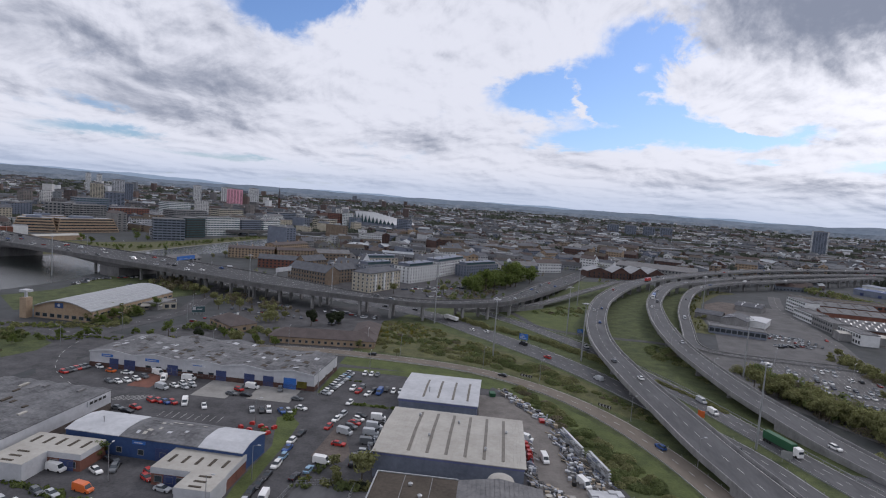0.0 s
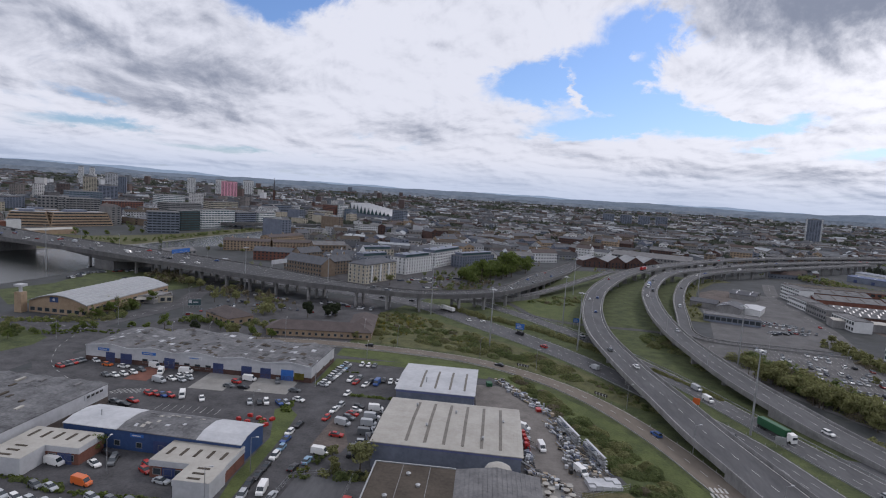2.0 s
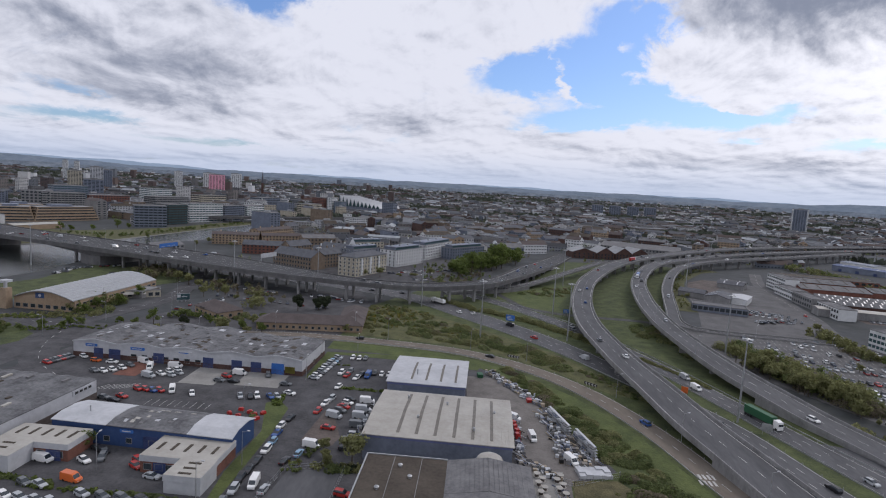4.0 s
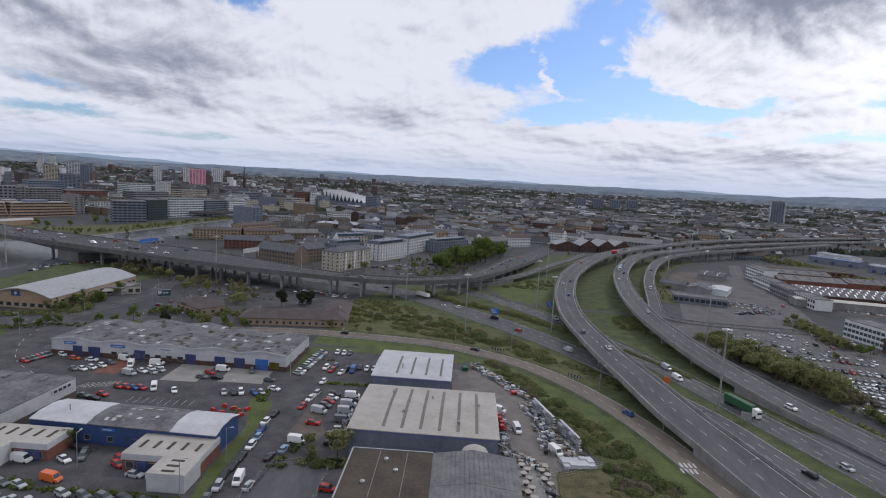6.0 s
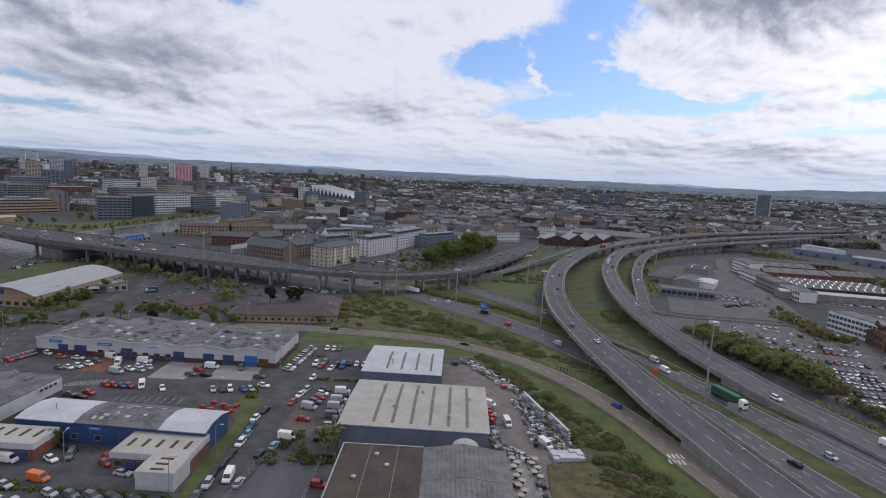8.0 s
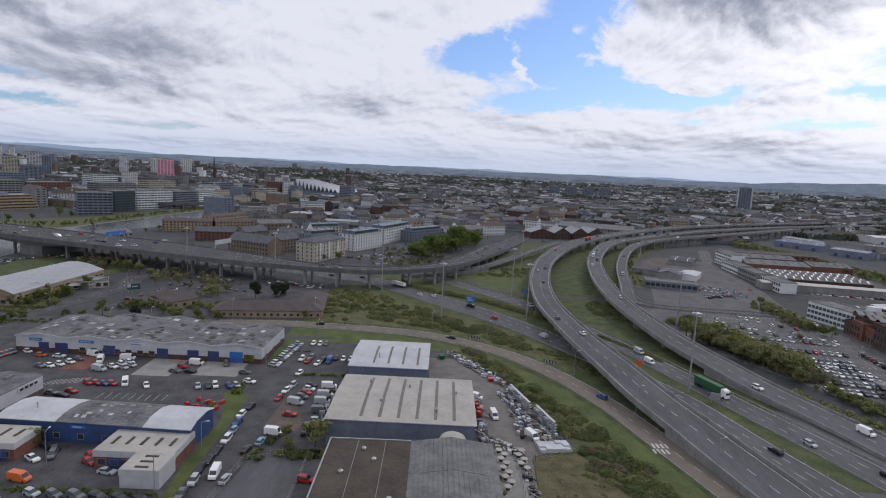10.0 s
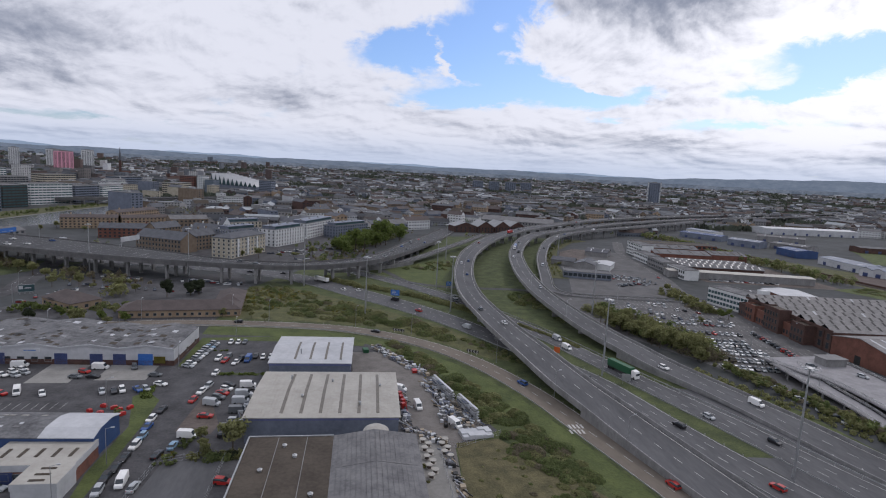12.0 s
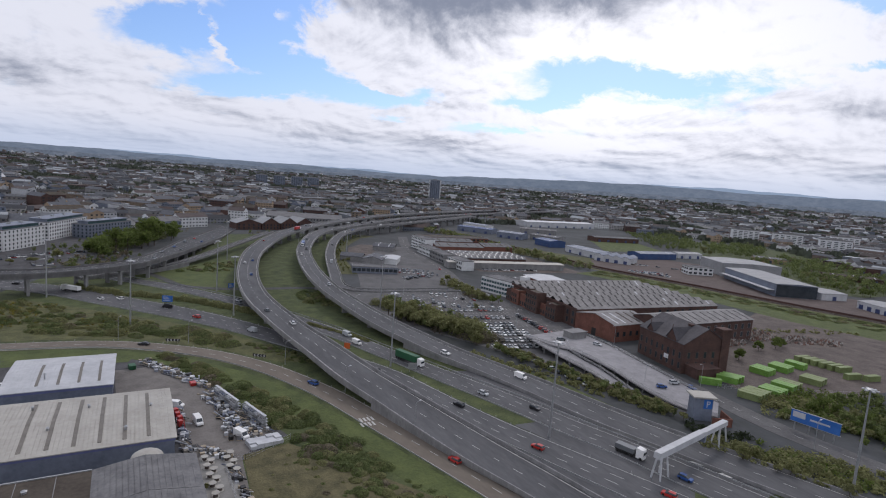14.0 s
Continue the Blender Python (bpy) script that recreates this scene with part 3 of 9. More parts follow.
# ---- roads ----
SLIP = curve([(-165, 252, 0.1, 9), (-110, 262, 0.1, 9), (-69, 266, 0.1, 10), (-20, 262, 0.1, 10), (8, 254, 0.1, 10), (34, 236, 0.1, 10), (53, 212, 0.1, 10), (67, 181, 0.1, 10), (75, 152, 0.1, 10), (82, 125, 0.1, 10), (88, 100, 0.1, 10), (98, 60, 0.1, 10)])
EAST = curve([(-190, 425, 0.1, 16), (-110, 408, 0.1, 18), (-46, 385, 0.1, 20), (-18, 362, 0.1, 20), (8, 332, 0.1, 20), (33, 303, 0.1, 19), (55, 272, 0.1, 17), (72, 240, 0.1, 14), (88, 208, 0.1, 12), (97, 186, 0.1, 12), (103, 158, 0.1, 12), (109.5, 131, 0.1, 12.5), (116, 110, 0.1, 13), (122, 92, 0.1, 14), (128, 74, 0.1, 14), (138, 45, 0.1, 14)])
WEST = curve([(-20, 425, 0.1, 12), (20, 385, 0.1, 12), (50, 345, 0.1, 12), (73, 305, 0.1, 12), (94, 254, 0.1, 12), (107, 212, 0.1, 12), (118, 176, 0.1, 12.5), (127, 147, 0.1, 13), (133, 124, 0.1, 13), (139, 104, 0.1, 13), (143, 86, 0.1, 14), (151, 55, 0.1, 14)])
RAMP_A = curve([(1500, 1480, 12, 17), (950, 1195, 12, 17), (620, 1000, 12, 17), (410, 850, 12, 16), (266, 715, 11, 16), (166, 590, 10, 15), (111, 479, 9, 14), (84, 390, 8.5, 13), (71, 313, 8, 12.5), (71, 250, 7.7, 13), (76, 206, 6.5, 14.5), (80, 180, 5.0, 15.5), (84.6, 162, 3.6, 15.5), (89.4, 141, 2.3, 16), (94.2, 119, 1.4, 16), (98.6, 101, 0.9, 15), (103, 82, 0.4, 14), (112, 50, 0.2, 13)])
RAMP_B = curve([(1500, 1405, 12, 15), (950, 1125, 12, 15), (620, 935, 12, 15), (400, 780, 12, 14), (262, 655, 11, 13), (198, 585, 10, 12), (151, 480, 9, 11.5), (127.5, 393, 8.5, 11.5), (116.5, 322, 8, 11.5), (115.6, 274, 7.0, 12), (119.2, 241, 5.3, 13.5), (124.8, 219, 3.8, 14), (131, 198, 2.2, 14), (139, 176, 1.1, 14), (146, 152, 0.3, 15.5), (151, 126, 0.15, 16), (156.5, 105, 0.13, 16), (161.5, 88, 0.12, 16), (172, 52, 0.12, 16)])
RAMP_C = curve([(620, 905, 12, 12), (410, 740, 12, 10), (288, 655, 10.5, 8.5), (221, 577, 9, 8), (174, 476, 6, 8), (147, 390, 2.5, 8), (138, 352, 0.6, 8), (150, 336, 0.15, 8), (190, 330, 0.12, 8), (225, 325, 0.12, 9)])
LEFT_VIADUCT = curve([(-760, 620, 15, 42), (-560, 545, 15, 42), (-420, 480, 15, 42), (-313, 446, 14, 42), (-218, 415, 13, 42), (-155, 391, 12.5, 36), (-118, 377, 12.2, 27), (-96, 369, 12, 20)])
BRANCH = curve([(-96, 369, 12, 20), (-69, 361.5, 12, 15), (-29.6, 363, 11.5, 14), (8.5, 388, 11, 13.5), (30, 425.8, 10, 14), (49.3, 479, 8, 19), (70, 545, 5, 24), (98, 630, 1, 24), (130, 720, 0.2, 20)])
STREET = curve([(330, 640, 0.1, 12), (288, 545, 0.1, 12), (264, 455, 0.1, 12), (250, 400, 0.1, 12), (232, 345, 0.1, 11), (231, 300, 0.1, 10), (224, 245, 0.1, 9), (222, 205, 0.1, 9), (217, 165, 0.1, 9), (210, 125, 0.1, 10), (205, 95, 0.1, 11), (206, 66, 0.1, 11), (212, 30, 0.1, 11)])
MAIN_ST = curve([(-150, 192, 0.1, 13), (-166, 204, 0.1, 13), (-180, 224, 0.1, 14), (-187, 243, 0.1, 15), (-193, 264, 0.1, 16), (-188, 284, 0.1, 14), (-183, 305, 0.1, 13), (-181, 330, 0.1, 13), (-186, 352, 0.1, 12), (-191, 376, 0.1, 12), (-204, 430, 0.1, 12), (-215, 520, 0.1, 11)])
WEST_ST = curve([(-196, 252, 0.11, 14), (-216, 261, 0.11, 12), (-246, 265, 0.11, 11), (-320, 258, 0.11, 11)])
LINK = curve([(8, 440, 0.1, 5), (23, 418, 0.1, 5), (33, 392, 0.1, 5), (41, 371, 0.1, 6), (63, 358, 0.1, 6), (90, 354, 0.1, 6), (115, 352, 0.1, 6), (136, 342, 0.1, 6)])
ESTATE = curve([(-60, 60, 0.07, 13), (-50, 110, 0.07, 14), (-47, 150, 0.07, 14), (-50, 190, 0.07, 14), (-56, 205, 0.07, 15)])
PATH_B = curve([(-14, 398, 1.5, 6), (40, 432, 2.5, 6), (100, 520, 6, 6), (150, 600, 8.5, 6)])


def road(name, line, material, label, lanes, solid_edges=True):
    ob = solid(name, strip(Geo(), line, -1, 1, -0.4, 0.0, "share"), material, label, "road")
    paint = Geo()
    for k in range(1, lanes):
        dashes(paint, line, -1 + 2 * (0.07 + 0.86 * k / lanes), 0.18, 3.2, 4.6)
    if solid_edges:
        for e in (-0.90, 0.90):
            dashes(paint, line, e, 0.2, 1e6, 0)
    tagged(part("lane_markings", paint, WHITE_PAINT, ob, "white painted lane lines"), kind="stuff")
    return ob


def barrier(parent, line, side, inset=0.5, gap=0):
    """A steel crash barrier on posts along an edge."""
    g = Geo()
    off = side * -inset
    strip(g, line, off, off - side * 0.08, 0.45, 0.80, "edge")
    part("guard_rail", g, STEEL, parent, "galvanised steel crash barrier")
    posts, nor = Geo(), normals(line)
    for i in range(0, len(line), 1):
        p, n = line[i], nor[i]
        o = side * (p[3] / 2 - inset + 0.12)
        posts.box(p[0] + n[0] * o - 0.06, p[0] + n[0] * o + 0.06, p[1] + n[1] * o - 0.06, p[1] + n[1] * o + 0.06, p[2] - 0.1, p[2] + 0.75)
    tagged(part("guard_posts", posts, STEEL, parent), kind="stuff")


slab("road_infill_outer", [(92, 166), (97, 140), (102, 117), (106, 97), (113, 72), (120, 72), (113, 108), (106, 132), (100, 158), (95, 172)], 0.085, MOTORWAY, "grey asphalt beside the ramp barrier", "road")
slab("road_infill_inner", [(119, 184), (133, 180), (140, 155), (144, 125), (150, 100), (158, 70), (150, 70), (145, 95), (138, 125), (129, 150)], 0.085, MOTORWAY, "grey asphalt with hatched markings", "road")
slab("road_infill_median", [(116, 132), (124.4, 131), (131, 110), (135, 92), (137, 80), (134, 78), (129, 92), (122.6, 110)], 0.088, MOTORWAY, "grey asphalt median between crash barriers", "road")
slip_road = road("road_slip", SLIP, TAN_ROAD, "buff coloured two lane slip road curving past the estate", 2)
east_road = road("road_motorway_east", EAST, MOTORWAY, "grey motorway carriageway passing under a ramp", 3)
west_road = road("road_motorway_west", WEST, MOTORWAY, "grey motorway carriageway beside a grass verge", 3)
street_road = road("road_street", STREET, CAR_PARK, "grey town street beside brick works", 2, False)
link_road = road("road_link", LINK, ASPHALT, "narrow tarmac link road across the grass", 1, False)
estate_road = road("road_estate", ESTATE, ASPHALT, "tarmac estate road with parked cars", 1, False)
main_street = road("road_main_street", MAIN_ST, ASPHALT, "grey town street running under the viaduct", 2, False)
west_street = road("road_side_street", WEST_ST, ASPHALT, "grey side street joining at a junction", 3, False)
barrier(slip_road, SLIP, -1)
barrier(west_road, WEST, 1)
barrier(west_road, WEST, -1)
barrier(east_road, EAST, -1)


def viaduct(name, line, label, lanes, pier_gap, depth=1.6, pier_w=1.6, walled_from=None, piers=True, columns=1):
    """A raised road: deck, parapets, piers, and solid side walls where it comes down to the ground."""
    ob = solid(name, strip(Geo(), line, -1, 1, -depth, 0.0, "share"), DARK_CONCRETE if lanes > 4 else CONCRETE, label, "viaduct")
    g = Geo()
    strip(g, line, -0.96, 0.96, 0.0, 0.05, "share")
    part("road_surface", g, VIADUCT_TOP if lanes > 4 else MOTORWAY, ob, "grey asphalt road surface")
    for side in (-1, 1):
        g = Geo()
        nor = normals(line)
        strip(g, line, 0.4 * side, 0.05 * side, -0.3, 1.0, "edge")
        part("parapet", g, DARK_CONCRETE if lanes > 4 else CONCRETE, ob, "concrete parapet")
    paint = Geo()
    for k in range(1, lanes):
        dashes(paint, line, -1 + 2 * (0.09 + 0.82 * k / lanes), 0.18, 3.2, 4.6, 0.08)
    for e in (-0.86, 0.86):
        dashes(paint, line, e, 0.22, 1e6, 0, 0.08)
    tagged(part("lane_markings", paint, WHITE_PAINT, ob, "white painted lane lines"), kind="stuff")
    run, nor = 0.0, normals(line)
    for i in range(1, len(line)):
        run += np.hypot(*(line[i] - line[i - 1])[:2])
        p = line[i]
        if p[2] - depth < 2.2 and p[2] > 0.5:
            continue
        if columns > 1 and inside(p[0], p[1], RIVER):
            continue
        if piers and run > pier_gap and p[2] > depth + 2:
            run = 0.0
            for c in range(columns):
                o = 0 if columns == 1 else p[3] * (-0.36 + 0.72 * c / (columns - 1))
                x, y = p[0] + nor[i][0] * o, p[1] + nor[i][1] * o
                a = math.degrees(math.atan2(nor[i][1], nor[i][0]))
                w = pier_w if columns > 1 else p[3] * 0.28
                g = Geo().prism([(-w / 2, -0.7), (w / 2, -0.7), (w / 2, 0.7), (-w / 2, 0.7)], 0, p[2] - depth)
                g.prism([(-w * 0.8, -0.9), (w * 0.8, -0.9), (w * 0.8, 0.9), (-w * 0.8, 0.9)], p[2] - depth - 1.0, p[2] - depth + 0.02)
                part("pier", g, CONCRETE, ob, at=pose(x, y, 0, 0, 0, a))
    low = [i for i in range(len(line)) if line[i][2] - depth < 2.2]
    if low:
        lo, hi = low[0], low[-1] + 1
        v, f = [], []
        for j, i in enumerate(range(lo, hi)):
            p, n = line[i], nor[i]
            for s in (-1, 1):
                o = s * (p[3] / 2 - 0.02)
                v += [(p[0] + n[0] * o, p[1] + n[1] * o, -0.3), (p[0] + n[0] * o, p[1] + n[1] * o, max(p[2] - 0.05, 0.0))]
            if j:
                k = 4 * j
                f += [(k - 4, k, k + 1, k - 3), (k - 2, k - 1, k + 3, k + 2)]
        f.append((0, 1, 3, 2))
        part("retaining_wall", Geo().add(v, f), CONCRETE, ob, "concrete retaining wall under the ramp")
    return ob


ramp_a = viaduct("viaduct_ramp_outer", RAMP_A, "long curved concrete ramp rising from the motorway", 2, 28)
ramp_b = viaduct("viaduct_ramp_middle", RAMP_B, "curved concrete ramp with two lanes of traffic", 2, 28)
ramp_c = viaduct("viaduct_ramp_inner", RAMP_C, "narrow curved ramp descending to the car park", 1, 26)
left_viaduct = viaduct("viaduct_river_bridge", LEFT_VIADUCT, "wide concrete motorway viaduct crossing the river on many piers", 8, 20, 2.6, 2.0, columns=3)
branch_viaduct = viaduct("viaduct_branch", BRANCH, "curved concrete viaduct branch with two carriageways", 5, 20, 2.2, 2.0, columns=2)
foot_ramp = viaduct("viaduct_footway", PATH_B, "narrow concrete footway ramp", 1, 400, 0.8, piers=False)

# ---- buildings: functions ----
_window_cache = {}


def window_mesh(w, h, frame_mat, pane_mat):
    """A framed pane, 0.16 m proud at the frame, in the plane y = 0 facing -y."""
    key = (round(w, 2), round(h, 2), frame_mat.name, pane_mat.name)
    if key not in _window_cache:
        e = min(0.12, w * 0.12)
        o, i = [(-w / 2 - e, -e), (w / 2 + e, -e), (w / 2 + e, h + e), (-w / 2 - e, h + e)], [(-w / 2, 0), (w / 2, 0), (w / 2, h), (-w / 2, h)]
        g = Geo().add([(x, 0.02, z) for x, z in o] + [(x, -0.10, z) for x, z in o] + [(x, -0.10, z) for x, z in i] + [(x, -0.02, z) for x, z in i], [(12, 13, 14, 15)] + [(k + a, k + (a + 1) % 4, k + 4 + (a + 1) % 4, k + 4 + a) for k in (0, 4, 8) for a in range(4)])
        me = g.mesh("window", pane_mat)
        me.materials.append(frame_mat)
        for k, p in enumerate(me.polygons):
            p.material_index = 1 if k else 0
        _window_cache[key] = me
    return _window_cache[key]


FACES = {"front": lambda w, d: (0, 0, 0, w), "right": lambda w, d: (w, 0, 90, d), "back": lambda w, d: (w, d, 180, w), "left": lambda w, d: (0, d, -90, d)}


def window_rows(parent, w, d, face, cols, rows, z0, pitch, ww, wh, frame_mat=None, pane_mat=None, x0=0.0, x1=None, name="window"):
    ox, oy, turn, length = FACES[face](w, d)
    x1 = length if x1 is None else x1
    if parent.matrix_world.translation.length > 560:
        # far facades: too small to pick apart
        a, g = radians(turn), Geo()
        for r in range(rows):
            for c in range(cols):
                x = x0 + (x1 - x0) * (c + 0.5) / cols
                g.box(x - ww / 2, x + ww / 2, -0.08, 0.05, z0 + r * pitch, z0 + r * pitch + wh)
        return tagged(part("windows", g, pane_mat or GLASS, parent, at=pose(ox, oy, 0, 0, 0, turn)), kind="stuff")
    me = window_mesh(ww, wh, frame_mat or CONCRETE, pane_mat or GLASS)
    for r in range(rows):
        for c in range(cols):
            x = x0 + (x1 - x0) * (c + 0.5) / cols
            a = radians(turn)
            part(name, me, None, parent, at=pose(ox + x * math.cos(a), oy + x * math.sin(a), z0 + r * pitch, 0, 0, turn))


def on_face(parent, name, geo, material, w, d, face, x, z, label=""):
    """A part built in the plane y = 0 (facing -y), set on a face."""
    ox, oy, turn, _ = FACES[face](w, d)
    a = radians(turn)
    return part(name, geo, material, parent, label, at=pose(ox + x * math.cos(a), oy + x * math.sin(a), z, 0, 0, turn))


def gable_walls(parent, w, d, h, rise, axis, material, t=0.3):
    """Walls with their gables; ridge along the axis."""
    g = Geo()
    if axis == "x":
        for x in (0, w - t):
            g.extrude([(0, 0), (d, 0), (d, h), (d / 2, h + rise), (0, h)], x, x + t, "x")
        g.box(t, w - t, 0, t, 0, h).box(t, w - t, d - t, d, 0, h)
    else:
        for y in (0, d - t):
            g.extrude([(0, 0), (w, 0), (w, h), (w / 2, h + rise), (0, h)], y, y + t, "y")
        g.box(0, t, t, d - t, 0, h).box(w - t, w, t, d - t, 0, h)
    return part("wall", g, material, parent)


def gable_roof(parent, w, d, h, rise, axis, material, over=0.5, t=0.25, seams=0.0):
    """Two sloping sheets with thickness (and standing seams)."""
    g = Geo()
    half = (d if axis == "x" else w) / 2
    k = rise / half
    o = [(-over, h - k * over), (half, h + rise), (2 * half + over, h - k * over), (2 * half + over, h - k * over + t), (half, h + rise + t), (-over, h - k * over + t)]
    length = w if axis == "x" else d
    g.extrude(o, -over, length + over, axis)
    ob = part("roof", g, material, parent)
    if seams:
        s = Geo()
        x = 0.0
        while x < length:
            for a, b in (((-over, h - k * over + t), (half, h + rise + t)), ((half, h + rise + t), (2 * half + over, h - k * over + t))):
                q = [a, b, (b[0], b[1] + 0.06), (a[0], a[1] + 0.06)]
                s.extrude(q, x, x + 0.07, axis)
            x += seams
        tagged(part("roof_seams", s, material, ob), kind="stuff")
    return ob


def rooflight(parent, w, d, h, rise, axis, along, a0, a1, width, material, t=0.25, name="rooflight"):
    """A strip laid on the slope between shares a0 and a1 of the span, centred at `along` on the ridge axis."""
    half = (d if axis == "x" else w) / 2
    z = lambda s: h + rise * (1 - abs(s - half) / half) + t
    cuts = [a0 * 2 * half] + ([half] if a0 < 0.5 < a1 else []) + [a1 * 2 * half]
    g = Geo()
    for p, q in zip(cuts, cuts[1:]):
        g.extrude([(p, z(p) - 0.05), (q, z(q) - 0.05), (q, z(q) + 0.09), (p, z(p) + 0.09)], along - width / 2, along + width / 2, axis)
    return part(name, g, material, parent)


def hip_roof(parent, w, d, h, rise, material, over=0.6, t=0.2, x=0.0, y=0.0):
    i = min(w, d) / 2 + over
    a, b, c, e = x - over, x + w + over, y - over, y + d + over
    top = [(a + i, (c + e) / 2), (b - i, (c + e) / 2)] if w >= d else [((a + b) / 2, c + i), ((a + b) / 2, e - i)]
    v = [(a, c, h), (b, c, h), (b, e, h), (a, e, h), (a, c, h + t), (b, c, h + t), (b, e, h + t), (a, e, h + t), (*top[0], h + rise), (*top[1], h + rise)]
    f = [(3, 2, 1, 0), (0, 1, 5, 4), (1, 2, 6, 5), (2, 3, 7, 6), (3, 0, 4, 7)]
    f += [(4, 5, 9, 8), (5, 6, 9), (6, 7, 8, 9), (7, 4, 8)] if w >= d else [(4, 5, 8), (5, 6, 9, 8), (6, 7, 9), (7, 4, 8, 9)]
    return part("roof", Geo().add(v, f), material, parent)


def flat_roof(parent, w, d, h, material, lip=0.6, t=0.35):
    g = Geo().box(0.01, w - 0.01, 0.01, d - 0.01, h - 0.3, h)
    ob = part("roof", g, material, parent)
    p = Geo().box(-0.05, w + 0.05, -0.05, t, h - 0.05, h + lip).box(-0.05, w + 0.05, d - t, d + 0.05, h - 0.05, h + lip).box(-0.05, t, t, d - t, h - 0.05, h + lip).box(w - t, w + 0.05, t, d - t, h - 0.05, h + lip)
    part("parapet", p, CONCRETE, ob)
    return ob


def plain_walls(parent, w, d, h, material, t=0.35, z0=0.0):
    g = Geo().box(0, w, 0, t, z0, h).box(0, w, d - t, d, z0, h).box(0, t, t, d - t, z0, h).box(w - t, w, t, d - t, z0, h)
    return part("wall", g, material, parent)


def band(parent, name, w, d, z0, z1, material, out=0.06, label=""):
    g = Geo().box(-out, w + out, -out, 0.05, z0, z1).box(-out, w + out, d - 0.05, d + out, z0, z1).box(-out, 0.05, 0.05, d - 0.05, z0, z1).box(w - 0.05, w + out, 0.05, d - 0.05, z0, z1)
    return part(name, g, material, parent, label)


def shutter(parent, w, d, face, x, wide, high, material=None, name="roller_door"):
    n = int(high / 0.3)
    o = [(0.02, 0)]
    for i in range(n):
        z = i * high / n
        o += [(-0.09, z), (-0.09, z + 0.2), (-0.05, z + 0.22)]
    o += [(-0.05, high), (0.02, high)]
    g = Geo().extrude(o, -wide / 2, wide / 2, "x")
    on_face(parent, name, g, material or SHUTTER, w, d, face, x, 0.02)


# ---- trading estate ----
def large_warehouse():
    w, d, h, rise = 42, 33.6, 7.7, 0.9
    b = thing("warehouse", -25.7, 147.6, 0, -1.9, "large warehouse with cream roof, dark rooflight strips and grey-blue walls", "warehouse")
    gable_walls(b, w, d, h, rise, "x", GREYBLUE_CLAD)
    r = gable_roof(b, w, d, h, rise, "x", CREAM_ROOF, 0.5, seams=1.0)
    band(b, "fascia", w, d, h - 0.8, h - 0.1, LILAC_CLAD, 0.12, "lilac-blue fascia band")
    for i in range(6):
        rooflight(r, w, d, h, rise, "x", 9.4 + i * 5.35, 0.06, 0.93, 0.9, LIGHT_STRIP)
    for x, y in ((14, 12), (22, 24), (31, 7), (9, 27), (37, 20)):
        part("vent", Geo().lathe(x, y, [(0.3, h + 0.2), (0.3, h + 1.5), (0.5, h + 1.5), (0.1, h + 1.9)], 8), STEEL, r)
    for x in (6, 20, 34):
        shutter(b, w, d, "right", x * 0.8 + 2, 4.2, 4.6)


def white_shed():
    w, d, h, rise = 28.2, 30, 6.8, 0.9
    b = thing("warehouse", -25.6, 192.9, 0, -1.9, "white-roofed shed with dark rooflight strips and grey-blue walls", "warehouse")
    gable_walls(b, w, d, h, rise, "x", GREYBLUE_CLAD)
    r = gable_roof(b, w, d, h, rise, "x", WHITE_CLAD, 0.5, seams=1.0)
    band(b, "fascia", w, d, h - 0.9, h - 0.1, LILAC_CLAD, 0.12, "lilac-blue fascia band")
    for i in range(4):
        rooflight(r, w, d, h, rise, "x", 8.4 + i * 5.4, 0.10, 0.72, 0.8, LIGHT_STRIP)
    part("flue", Geo().lathe(10, 8, [(0.2, h), (0.2, h + 2.4), (0.4, h + 2.4), (0.1, h + 2.8)], 8), STEEL, r)
    shutter(b, w, d, "right", 8, 4.0, 4.4)
    shutter(b, w, d, "right", 20, 4.0, 4.4)


